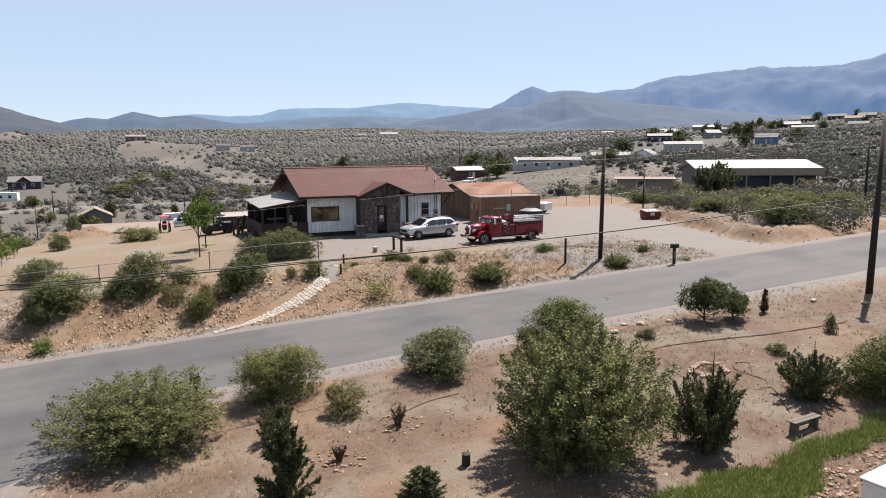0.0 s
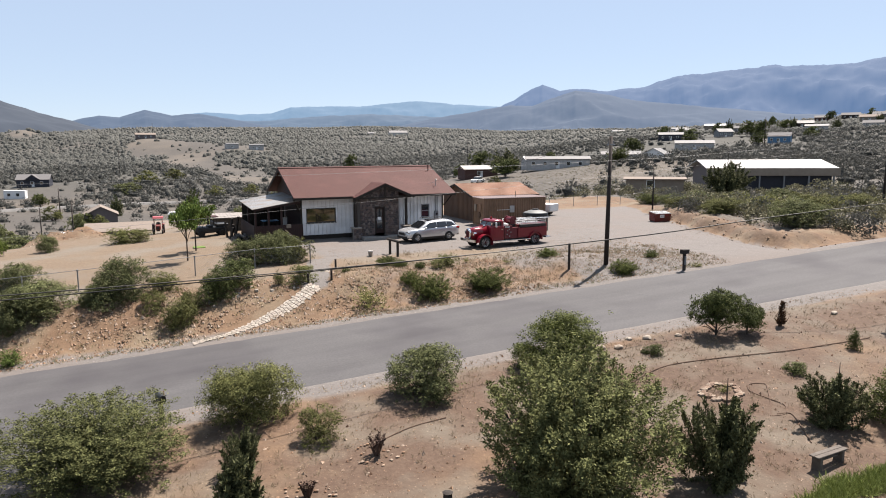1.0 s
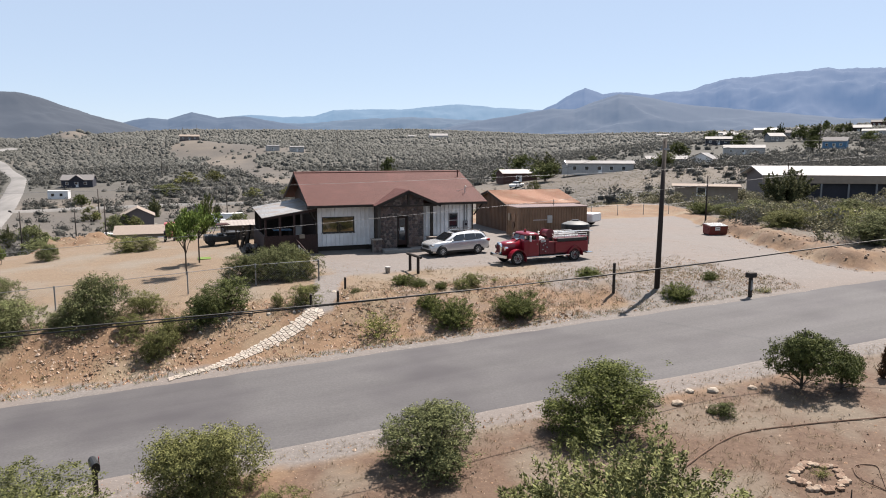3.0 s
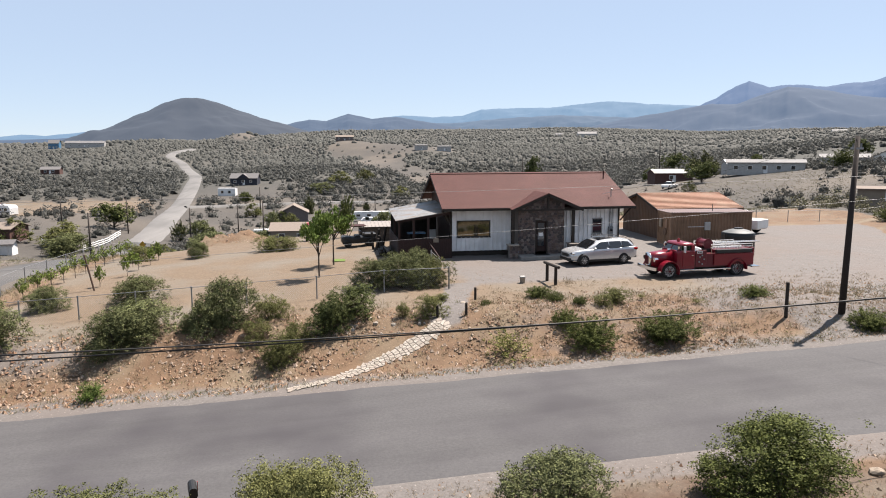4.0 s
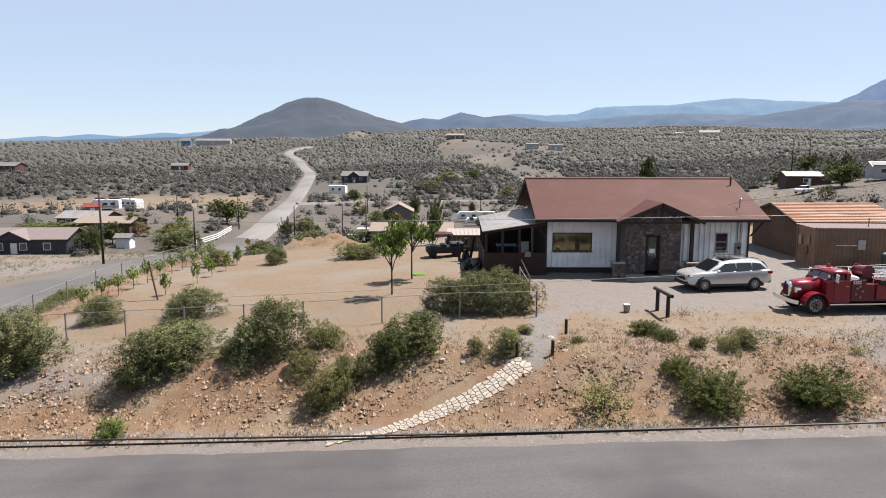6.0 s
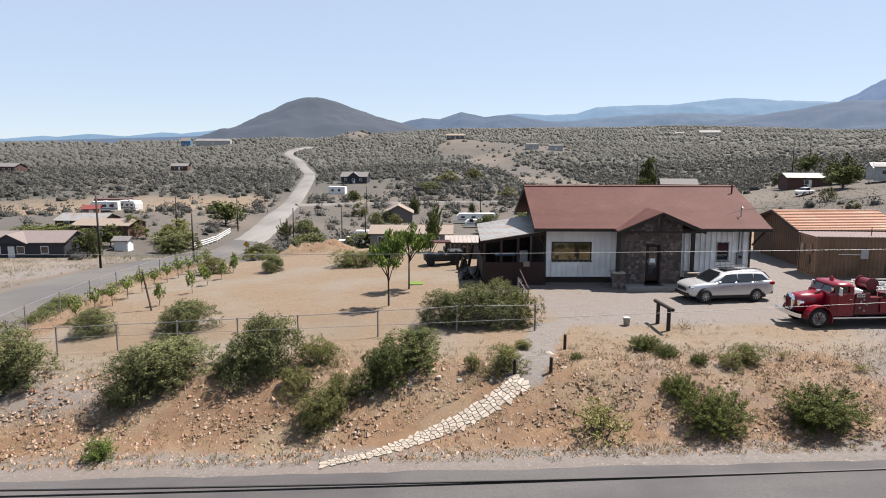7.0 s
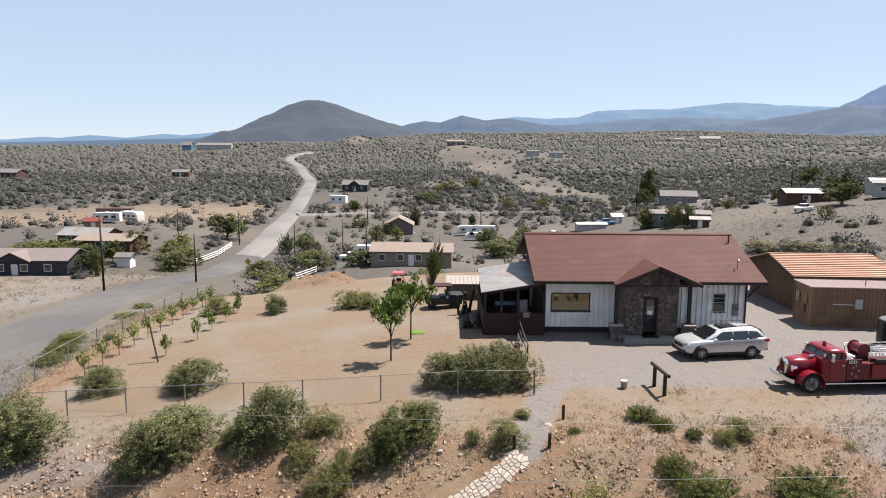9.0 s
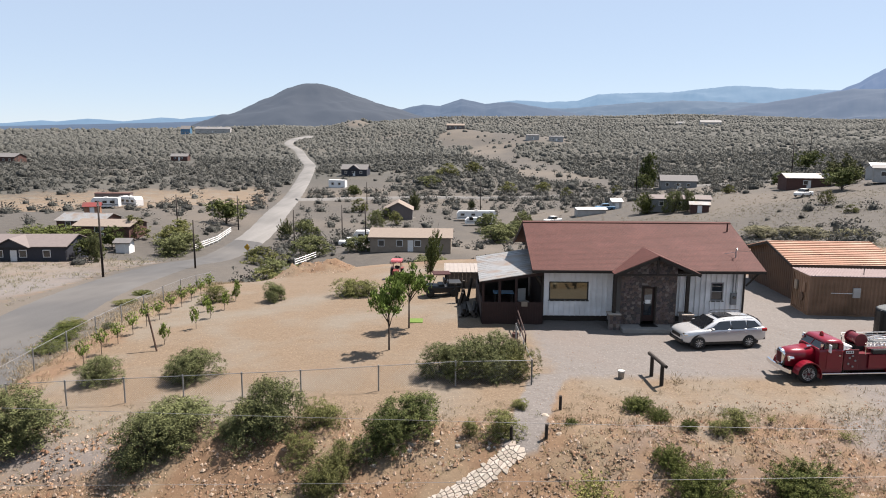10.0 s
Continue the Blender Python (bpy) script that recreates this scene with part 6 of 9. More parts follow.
def stones(name, n, x0, x1, y0, y1, s0, s1, seed, where=None, label="loose reddish stones on the bank", sub=1, kind="rock"):
    rng = np.random.default_rng(seed)
    X, Y = rng.uniform(x0, x1, n), rng.uniform(y0, y1, n)
    keep = where(X, Y, rng.random(n)) if where else np.ones(n, bool)
    X, Y = X[keep], Y[keep]
    w = s0 + (s1 - s0) * rng.random(len(X)) ** 4
    scatter(name, X, Y, w, w * rng.uniform(0.45, 0.8, len(X)), sub, M[kind], label, "stones", seed, 0.42, 0.25, 9)


def from_edge(X, Y):
    return Y - road_y(X) - road_half(X)


def off_path(X, Y):
    """True beside the flagstones and the gravel ramp."""
    flags = (abs(Y + 19.2 - 0.56 * (X + 9.4)) < 0.55) & (X > -10) & (X < -2.8)
    ramp = (abs(X + 3.0 - 0.3 * (Y + 15.7)) < 0.75) & (Y > -16.1)
    return ~(flags | ramp)


stones("bank_stones", 30000, -32, 9, -20, -12, 0.035, 0.2, 31, lambda X, Y, r: off_path(X, Y) & (from_edge(X, Y) > 0.25) & (from_edge(X, Y) < 6) & (r < 1 - 0.1 * abs(from_edge(X, Y) - 2.5)), sub=0)
stones("verge_stones", 9000, 0, 22, -21, -12, 0.03, 0.15, 32, lambda X, Y, r: (from_edge(X, Y) > 0.2) & (Y < -12), sub=0)
stones("garden_stones", 9000, -16, 22, -43, -27.6, 0.02, 0.15, 33, lambda X, Y, r: (Y < road_y(X) - road_south(X) - 0.1) & (r < 0.55 + wave(X, Y, 1.9, 0.5)), "scattered pale stones on red garden earth", 0)
stones("heap_stones", 90, -8.5, -3.5, -16.2, -14.6, 0.06, 0.26, 34, None, "pale stones tipped beside the path", 1, "flag")


def tufts(name, n, seed, where, box_, h0, h1, material, label):
    rng = np.random.default_rng(seed)
    x0, x1, y0, y1 = box_
    X, Y = rng.uniform(x0, x1, n), rng.uniform(y0, y1, n)
    keep = where(X, Y, rng.random(n))
    X, Y = X[keep], Y[keep]
    k, Z = 9, ground_z(X, Y) + relief(X, Y)
    P = np.repeat(np.stack([X, Y, Z], -1), k, 0)
    s = np.repeat(rng.uniform(h0, h1, len(X)), k)
    P[:, :2] += rng.normal(0, 0.35, (len(P), 2)) * s[:, None]
    U = rng.normal(0, 0.55, (len(P), 3)) + np.array([0, 0, 0.9])
    V, Fc = quads(P, unit_dirs(rng, len(P)), U / np.linalg.norm(U, axis=1, keepdims=True), s, s * 0.2)
    V = V.reshape(-1, 4, 3)[:, (0, 1, 2)].reshape(-1, 3)      # one slim triangle a blade
    Fc = np.arange(len(V)).reshape(-1, 3)
    tagged(from_arrays(name, V, Fc, material), label, "grass", kind="stuff")


tufts("dry_grass", 6500, 41, lambda X, Y, r: (from_edge(X, Y) > 0.15) & (from_edge(X, Y) < 7.5) & off_path(X, Y) & ((X > -3) | (r < 0.55)), (-32, 22, -21, -11), 0.08, 0.24, M["L_straw"], "dry straw tufts on the stony bank")
tufts("green_weeds", 1500, 42, lambda X, Y, r: (from_edge(X, Y) > 0.15) & (from_edge(X, Y) < 7), (-32, 22, -21, -11), 0.06, 0.22, M["L_olive"], "small green weeds on the bank")
tufts("verge_weeds", 2200, 43, lambda X, Y, r: (from_edge(X, Y) > 0.05) & (from_edge(X, Y) < 0.9), (-32, 20, -21, -17), 0.07, 0.2, M["L_olive"], "weeds along the road edge")
tufts("garden_straw", 11000, 44, lambda X, Y, r: (Y < road_y(X) - road_south(X) - 0.2) & (r < 0.5 + wave(X, Y, 2.5, 0.5)), (-14, 20, -42, -28), 0.05, 0.17, M["L_straw"], "dry straw on the garden earth")
tufts("lawn", 11000, 45, lambda X, Y, r: (Y < -40.3 + 0.04 * (X - 3) + 0.16 * np.sin(X * 1.7) + 0.1 * np.sin(X * 4.3)) & (Y > -41.9 + 1.0 * sstep(2.6, 4.2, X) + 0.12 * np.sin(X * 3.1)), (-1.8, 8.6, -42.3, -39.3), 0.12, 0.3, M["L_lawn"], "strip of lush green grass")
tufts("dry_pasture", 3000, 46, lambda X, Y, r: r < 0.5 + wave(X, Y, 3, 0.5), (-34, -24.5, -16, 24), 0.1, 0.35, M["L_straw"], "dry grass on the slope below the fence")


def east_brush(name, n, seed, material, w0, w1):
    rng = np.random.default_rng(seed)
    X, Y = rng.uniform(30, 80, n), rng.uniform(-21, 34, n)
    keep = (X - cut_x(Y) > 2.0 + 1.8 * rng.random(n)) & (from_edge(X, Y) > 2.2) & (rng.random(n) < 0.5 + wave(X, Y, 5, 0.5)) & (np.hypot(X - 85, Y - 29) > 14) & (np.hypot(X - 59, Y - 27) > 6)
    X, Y = X[keep], Y[keep]
    w = rng.uniform(w0, w1, len(X))
    leafy(name, X, Y, w, w * rng.uniform(0.45, 0.75, len(X)), 380, seed, material)


east_brush("east_brush", 640, 61, M["L_brush"], 1.0, 2.8)
east_brush("east_scrub", 420, 62, M["scrub"], 1.0, 2.6)
tufts("pasture_weeds", 11000, 77, lambda X, Y, r: r < 0.6 + wave(X, Y, 6, 0.4), (10, 115, 30, 120), 0.2, 0.5, M["L_brush"], "grey dry weeds over the pasture")
tufts("pasture_straw", 2500, 63, lambda X, Y, r: r < 0.55 + wave(X, Y, 9, 0.4), (16, 112, 30, 166), 0.25, 0.6, M["L_straw"], "dry straw over the valley pasture")
tufts("lot_weeds", 420, 64, lambda X, Y, r: r < 0.5 + wave(X, Y, 2, 0.5), (0, 22, -12.5, -8), 0.05, 0.16, M["L_straw"], "thin straw weeds in the gravel")
stones("lawn_rocks", 1500, 0.5, 6.5, -44.5, -41.2, 0.07, 0.2, 65, lambda X, Y, r: Y < -41.3 + 0.05 * X, "reddish river stones below the lawn")
stones("cut_stones", 2600, 27.8, 46, -21, 2, 0.03, 0.22, 66, lambda X, Y, r: (from_edge(X, Y) > 0.6) & (X > cut_x(Y) - 0.6 * r) & (r < 1.3 - 0.2 * (X - cut_x(Y))), "rubble on the red cut bank")
tufts("rail_weeds", 46, 67, lambda X, Y, r: (np.hypot((X - 5.2) / 1.5, (Y + 9.6) / 0.6) < 0.5 + 0.6 * r), (3.4, 7.2, -10.4, -8.8), 0.12, 0.36, M["L_straw"], "dry weeds round the hitching rail")
stones("bank_gravel", 46000, -32, 22, -21, -11.5, 0.025, 0.085, 68, lambda X, Y, r: off_path(X, Y) & (from_edge(X, Y) > 0.1) & (from_edge(X, Y) < 7) & (r < 0.6 + wave(X, Y, 1.3, 0.5)), "coarse gravel on the bank", 0)
stones("garden_gravel", 30000, -16, 22, -43, -27.4, 0.02, 0.07, 69, lambda X, Y, r: (Y < road_y(X) - road_south(X) + 0.1) & (r < 0.5 + wave(X, Y, 1.6, 0.5)), "coarse gravel on the garden earth", 0)
stones("lot_gravel", 14000, -2, 28, -13, -1.3, 0.018, 0.045, 70, lambda X, Y, r: r < 0.6 + wave(X, Y, 1.1, 0.4), "loose gravel in the car park", 0)
stones("cut_gravel", 9000, 27.8, 44, -21, 2, 0.03, 0.1, 71, lambda X, Y, r: (from_edge(X, Y) > 0.4) & (X > cut_x(Y) - 1.2 * r) & (r < 1.25 - 0.2 * (X - cut_x(Y))), "gravel on the red cut bank", 0)
stones("heap_rubble", 1500, -21, -14, 20, 25, 0.04, 0.2, 72, None, "rubble on the bulldozed heap", 0)
tufts("bank_straw", 1900, 73, lambda X, Y, r: off_path(X, Y) & (from_edge(X, Y) > 0.2) & (r < 0.5 + wave(X, Y, 2.1, 0.5)), (-1, 22, -20.5, -10.5), 0.08, 0.22, M["L_straw"], "pale dry tufts on the stony bank")
tufts("yard_weeds", 5200, 76, lambda X, Y, r: (X < side_x(Y) - 4.5) & (r < 0.45 + wave(X, Y, 4, 0.5)), (-100, -45, 14, 80), 0.2, 0.55, M["L_brush"], "grey dry weeds in the western yards")
tufts("slope_weeds", 2600, 74, lambda X, Y, r: r < 0.6 + wave(X, Y, 2.5, 0.4), (-34.5, -25.2, -14, 30), 0.15, 0.4, M["L_straw"], "dry grey weeds below the fence")
stones("yard_gravel", 16000, -24, -1, -12.5, 20, 0.018, 0.05, 75, lambda X, Y, r: r < 0.6 + wave(X, Y, 1.7, 0.4), "fine gravel over the dirt yard", 0)


# ---- vehicles ----
def wheel(parent, x, y, r, w, side, spokes=10, rim="steel", ring=None):
    """A wheel with its axle along y; side is the way its face looks."""
    t = lathe(bmesh.new(), [(r * 0.62, -w / 2), (r * 0.93, -w / 2), (r, -w * 0.34), (r, w * 0.34), (r * 0.93, w / 2), (r * 0.62, w / 2)], 28, pose(x, y, r, 90, 0, 0))
    ob = part("wheel", t, M["rubber"], parent, "black tyre", True)
    f = y + side * (w / 2 - 0.03)
    part("rim", R((x, f - side * 0.08, r), (x, f, r), r * 0.63, seg=24), M["black"], ob)
    sp = bmesh.new()
    for i in range(spokes):
        a = 2 * math.pi * i / spokes
        p = Vector((math.cos(a), 0, math.sin(a)))
        rod(sp, Vector((x, f + side * 0.012, r)) + p * r * 0.1, Vector((x, f + side * 0.012, r)) + p * r * 0.58, 0.022, 0.03, 5)
    part("spokes", sp, M[rim], ob)
    part("hub", R((x, f, r), (x, f + side * 0.05, r), r * 0.15, seg=12), M[rim], ob)
    if ring:
        part("whitewall", lathe(bmesh.new(), [(r * 0.62, 0), (r * 0.69, 0), (r * 0.69, 0.012), (r * 0.62, 0.012)], 28, pose(x, y + side * w / 2, r, 90 * side, 0, 0)), M[ring], ob)
    return ob


def loft(bm, stations):
    """Skin over cross-sections: each is (x, [(y, z), ...]) with equal counts, closed round."""
    rings = [[bm.verts.new((x, y, z)) for y, z in pts] for x, pts in stations]
    n = len(rings[0])
    for a, b in zip(rings[:-1], rings[1:]):
        for i in range(n):
            bm.faces.new((a[i], a[(i + 1) % n], b[(i + 1) % n], b[i]))
    bm.faces.new(rings[0])
    bm.faces.new(rings[-1][::-1])
    bmesh.ops.recalc_face_normals(bm, faces=bm.faces)
    return bm


def body_ring(hw, z0, zb, zt, inset, r=0.08):
    """A car's cross-section: sill, waist and shoulder."""
    return [(-hw + r, z0), (-hw, z0 + r), (-hw, zb), (-hw + inset * 0.4, zt - r * 0.4), (-hw + inset, zt), (hw - inset, zt), (hw - inset * 0.4, zt - r * 0.4), (hw, zb), (hw, z0 + r), (hw - r, z0)]


def estate_car():
    c = thing("car", 8.55, -4.2, -0.36, 7.6)
    tagged(c, "silver estate car parked on the gravel", "car")
    st = [(-2.4, body_ring(0.6, 0.42, 0.55, 0.7, 0.14)), (-2.32, body_ring(0.74, 0.32, 0.62, 0.82, 0.14)), (-2.05, body_ring(0.87, 0.27, 0.7, 0.93, 0.16)), (-1.6, body_ring(0.93, 0.25, 0.8, 1.0, 0.18)),
          (-1.0, body_ring(0.94, 0.24, 0.88, 1.06, 0.16)), (0.2, body_ring(0.94, 0.24, 0.92, 1.07, 0.12)), (1.5, body_ring(0.94, 0.24, 0.94, 1.09, 0.12)),
          (2.05, body_ring(0.92, 0.3, 0.95, 1.12, 0.13)), (2.32, body_ring(0.86, 0.4, 0.93, 1.1, 0.14)), (2.42, body_ring(0.74, 0.46, 0.86, 1.04, 0.15))]
    body = part("body", loft(bmesh.new(), st), M["silver"], c, "silver metallic body", True)

    def cabin_ring(hb, ht, zt):
        k, m = (hb + ht) / 2 + 0.03, (0.94 + zt) / 2 + 0.04
        return [(-hb, 0.94), (-k, m), (-ht, zt - 0.05), (-ht * 0.7, zt), (ht * 0.7, zt), (ht, zt - 0.05), (k, m), (hb, 0.94)]

    cab = [(-1.2, cabin_ring(0.76, 0.74, 1.0)), (-0.95, cabin_ring(0.84, 0.72, 1.16)), (-0.38, cabin_ring(0.88, 0.68, 1.53)), (0.25, cabin_ring(0.89, 0.66, 1.64)), (1.0, cabin_ring(0.89, 0.66, 1.65)),
           (1.75, cabin_ring(0.86, 0.64, 1.6)), (2.0, cabin_ring(0.83, 0.63, 1.5)), (2.3, cabin_ring(0.8, 0.64, 1.12))]
    roof = part("roof", loft(bmesh.new(), cab), M["silver"], c, "silver cabin and roof", True)
    for o in (body, roof):
        m = o.modifiers.new("round", "SUBSURF")
        m.levels = m.render_levels = 2

    def glass(name, *pts):
        part(name, sheet(bmesh.new(), *pts, 0.012), M["car_glass"], c, "dark tinted glass")

    for s in (-1, 1):
        def side(x, z):
            return (x, s * (0.93 - (z - 1.02) * 0.4), z)
        glass("side_window", side(-0.78, 1.06), side(0.36, 1.07), side(0.34, 1.47), side(-0.22, 1.46))
        glass("side_window", side(0.43, 1.07), side(1.24, 1.08), side(1.2, 1.48), side(0.41, 1.47))
        glass("side_window", side(1.31, 1.08), side(1.97, 1.16), side(1.72, 1.43), side(1.27, 1.48))
    glass("windscreen", (-1.12, -0.66, 1.1), (-1.12, 0.66, 1.1), (-0.42, 0.58, 1.54), (-0.42, -0.58, 1.54))
    glass("rear_window", (2.3, 0.56, 1.17), (2.3, -0.56, 1.17), (2.03, -0.52, 1.5), (2.03, 0.52, 1.5))
    part("sunroof", B(-0.12, 0.78, -0.42, 0.42, 1.63, 1.648), M["car_glass"], c)
    for s in (-1, 1):
        part("roof_rail", tube(bmesh.new(), [(-0.1, s * 0.6, 1.66), (0.1, s * 0.6, 1.73), (1.5, s * 0.58, 1.73), (1.75, s * 0.57, 1.64)], 0.022), M["black"], c)
        part("mirror", B(-0.78, -0.6, s * 1.0 - 0.09, s * 1.0 + 0.09, 1.02, 1.15, 0.04), M["silver"], c)
        part("sill", B(-1.9, 1.9, s * 0.9 - 0.03, s * 0.9 + 0.04, 0.24, 0.4, 0.02), M["black_plastic"], c, "black lower cladding")
        for x in (-1.37, 1.37):
            arch = bmesh.new()
            slab(arch, [(x + 0.44 * math.cos(t), 0.34 + 0.44 * math.sin(t)) for t in np.linspace(-0.25, math.pi + 0.25, 14)], s * 0.9 - 0.02, s * 0.9 + 0.035)
            part("wheel_arch", arch, M["black_plastic"], c)
            wheel(c, x, s * 0.85, 0.35, 0.24, s, 10, "silver")
        part("headlight", B(-2.33, -1.98, s * 0.7 - 0.13, s * 0.7 + 0.13, 0.7, 0.84, 0.04), M["chrome"], c, "clear headlight")
        part("fog_lamp", R((-2.4, s * 0.62, 0.45), (-2.3, s * 0.62, 0.45), 0.06), M["glass"], c)
        part("tail_light", B(2.05, 2.4, s * 0.77 - 0.12, s * 0.77 + 0.12, 0.86, 1.04, 0.04), M["lamp_red"], c, "red tail light")
        part("door_handle", B(0.1, 0.3, s * 0.93 - 0.02, s * 0.93 + 0.02, 0.86, 0.9), M["silver"], c)
    part("grille", B(-2.43, -2.33, -0.42, 0.42, 0.55, 0.74, 0.02), M["black"], c)
    part("bumper", B(-2.44, -2.2, -0.7, 0.7, 0.28, 0.46, 0.04), M["black_plastic"], c)
    part("rear_bumper", B(2.2, 2.45, -0.7, 0.7, 0.34, 0.52, 0.04), M["black_plastic"], c)

    for o in c.children_recursive:      # short nose and low roof
        if o.type == "MESH" and "wheel" not in o.name and "wheel" not in o.parent.name:
            for v in o.data.vertices:
                if v.co.x < -1.75:
                    v.co.x = -1.75 + (v.co.x + 1.75) * 0.66
                if v.co.z > 0.7:
                    v.co.z = 0.7 + (v.co.z - 0.7) * 0.93


estate_car()


def fender(bm, x, y, r, w, a0, a1, th=0.05):
    pts = [(x + r * math.cos(t), 0.46 + r * math.sin(t)) for t in np.linspace(a0, a1, 12)]
    ins = [(x + (r - th) * math.cos(t), 0.46 + (r - th) * math.sin(t)) for t in np.linspace(a1, a0, 12)]
    return slab(bm, pts + ins, y - w / 2, y + w / 2)


def fire_engine():
    t = thing("fire_engine", 12.56, -8.96, -0.4, 4.0, 0.89)
    tagged(t, "vintage red fire engine standing on the gravel drive", "fire engine")
    red = M["fire_red"]

    def ring(hw, z0, z1, k=0.2):
        return [(-hw, z0), (-hw, z1 - k), (-hw + k * 0.45, z1 - k * 0.25), (-hw + k * 1.3, z1), (hw - k * 1.3, z1), (hw - k * 0.45, z1 - k * 0.25), (hw, z1 - k), (hw, z0)]

    part("bonnet", loft(bmesh.new(), [(-3.35, ring(0.4, 0.75, 1.5, 0.2)), (-3.0, ring(0.46, 0.7, 1.58, 0.2)), (-1.75, ring(0.66, 0.7, 1.68, 0.2))]), red, t, "rounded red bonnet", True)
    cab = loft(bmesh.new(), [(-1.78, ring(0.7, 0.62, 1.75, 0.15)), (-1.72, ring(0.9, 0.6, 1.72, 0.15)), (-1.4, ring(0.98, 0.58, 1.75, 0.12)), (-0.3, ring(1.0, 0.58, 1.75, 0.12)), (-0.22, ring(0.99, 0.6, 1.7, 0.12))])
    cb = part("cab", cab, red, t, "red two-door cab")
    part("cab_roof", loft(bmesh.new(), [(-1.42, ring(0.78, 2.12, 2.2, 0.06)), (-1.2, ring(0.9, 2.12, 2.34, 0.16)), (-0.35, ring(0.9, 2.1, 2.34, 0.16)), (-0.2, ring(0.86, 2.05, 2.26, 0.14))]), red, cb, "", True)
    for y in (-0.86, 0.86):
        part("pillar", rod(bmesh.new(), (-1.62, y * 0.96, 1.72), (-1.3, y * 0.93, 2.18), 0.05, seg=6), red, cb)
        part("rear_quarter", B(-0.5, -0.22, y - 0.09 if y < 0 else y, y if y < 0 else y + 0.09, 1.7, 2.16), red, cb)
        part("side_window", B(-1.45, -0.5, y - 0.02, y + 0.02, 1.74, 2.13), M["car_glass"], cb)
    ws = bmesh.new()
    sheet(ws, (-1.66, -0.8, 1.73), (-1.66, 0.8, 1.73), (-1.34, 0.76, 2.16), (-1.34, -0.76, 2.16), 0.03)
    part("windscreen", ws, M["car_glass"], cb)
    part("windscreen_bar", rod(bmesh.new(), (-1.67, 0, 1.73), (-1.35, 0, 2.17), 0.025, seg=6), red, cb)
    part("back_window", B(-0.24, -0.2, -0.5, 0.5, 1.78, 2.05), M["car_glass"], cb)
    for y, s in ((-1.0, -1), (1.0, 1)):
        d = part("door", B(-1.3, -0.36, y - 0.012, y + 0.012, 0.72, 1.68, 0.01), red, cb)
        part("door_handle", B(-0.55, -0.4, y + s * 0.015, y + s * 0.05, 1.4, 1.44), M["chrome"], d)
        part("mirror", B(-1.28, -1.2, y + s * 0.12 - 0.1, y + s * 0.12 + 0.1, 1.62, 2.02, 0.02), M["white"], t, "square white door mirror")
        part("mirror_arm", rod(bmesh.new(), (-1.3, y, 1.7), (-1.24, y + s * 0.12, 1.82), 0.015, seg=5), M["chrome"], t)
        part("front_fender", fender(bmesh.new(), -2.45, s * 0.88, 0.66, 0.46, -0.35, math.pi * 0.98), red, t, "curved red front wing")
        part("fender_apron", slab(bmesh.new(), [(-2.45 + 0.6 * math.cos(q), 0.46 + 0.6 * math.sin(q)) for q in np.linspace(0, math.pi, 12)], s * 0.62 - 0.02, s * 0.62 + 0.02), red, t)
        part("headlight", rod(bmesh.new(), (-3.3, s * 0.58, 1.18), (-3.05, s * 0.58, 1.2), 0.14, 0.08, 16), M["chrome"], t, "round chrome headlight")
        part("running_board", B(-1.85, 1.75, s * 0.98 - 0.2, s * 0.98 + 0.2, 0.5, 0.56, 0.01), M["chrome"], t, "bright tread-plate running board")
        part("rear_fender", fender(bmesh.new(), 2.3, s * 0.98, 0.66, 0.34, -0.1, math.pi + 0.1), red, t, "round red rear wing")
        wheel(t, -2.45, s * 0.88, 0.48, 0.24, s, 6, "dark_red", "white")
        wheel(t, 2.3, s * 0.88, 0.48, 0.3, s, 6, "dark_red", "white")
        body = part("side_panel", B(0.62, 3.45, s * 1.0 - 0.03, s * 1.0 + 0.03, 0.72, 1.45, 0.015), red, t)
        part("ladder_locker", B(0.75, 3.3, s * 0.98 - 0.1, s * 0.98 + 0.1, 1.5, 1.72, 0.02), M["black"], t, "black hose and ladder bracket")
        for z in (1.86, 2.02):
            part("hand_rail", rod(bmesh.new(), (0.4, s * 0.95, z), (3.4, s * 0.95, z), 0.022, seg=6), M["chrome"], t)
        for x in (0.45, 1.4, 2.4, 3.35):
            part("rail_post", rod(bmesh.new(), (x, s * 0.95, 1.45), (x, s * 0.95, 2.04), 0.02, seg=5), M["chrome"], t)
        for x, z in ((0.05, 1.0), (0.28, 0.85), (0.1, 1.3), (0.4, 1.15), (0.25, 1.4)):
            part("gauge", rod(bmesh.new(), (x, s * 0.99, z), (x, s * 1.05, z), 0.05, seg=10), M["steel"], t)
        part("pump_panel", B(-0.17, 0.58, s * 0.97 - 0.03, s * 0.97 + 0.02, 0.66, 1.72, 0.01), M["dark_red"], t)
        part("number_plate", B(-0.1, 0.3, s * 1.0 - 0.005, s * 1.0 + 0.01, 1.52, 1.66), M["white"], t, "white panel with dark bars")
        for k in range(3):
            part("bar", B(-0.06 + k * 0.12, 0.0 + k * 0.12 + 0.02, s * 1.0 - 0.012, s * 1.0 + 0.016, 1.55, 1.63), M["black"], t)
        part("beacon", rod(bmesh.new(), (-1.75, s * 0.8, 1.75), (-1.75, s * 0.8, 1.98), 0.05, 0.08, 10), M["chrome"], t)
    part("chassis", B(-3.3, 3.5, -0.42, 0.42, 0.42, 0.62), M["black"], t)
    part("tank_body", B(-0.15, 3.42, -0.94, 0.94, 0.64, 1.48), M["dark_red"], t, "dark red hose body")
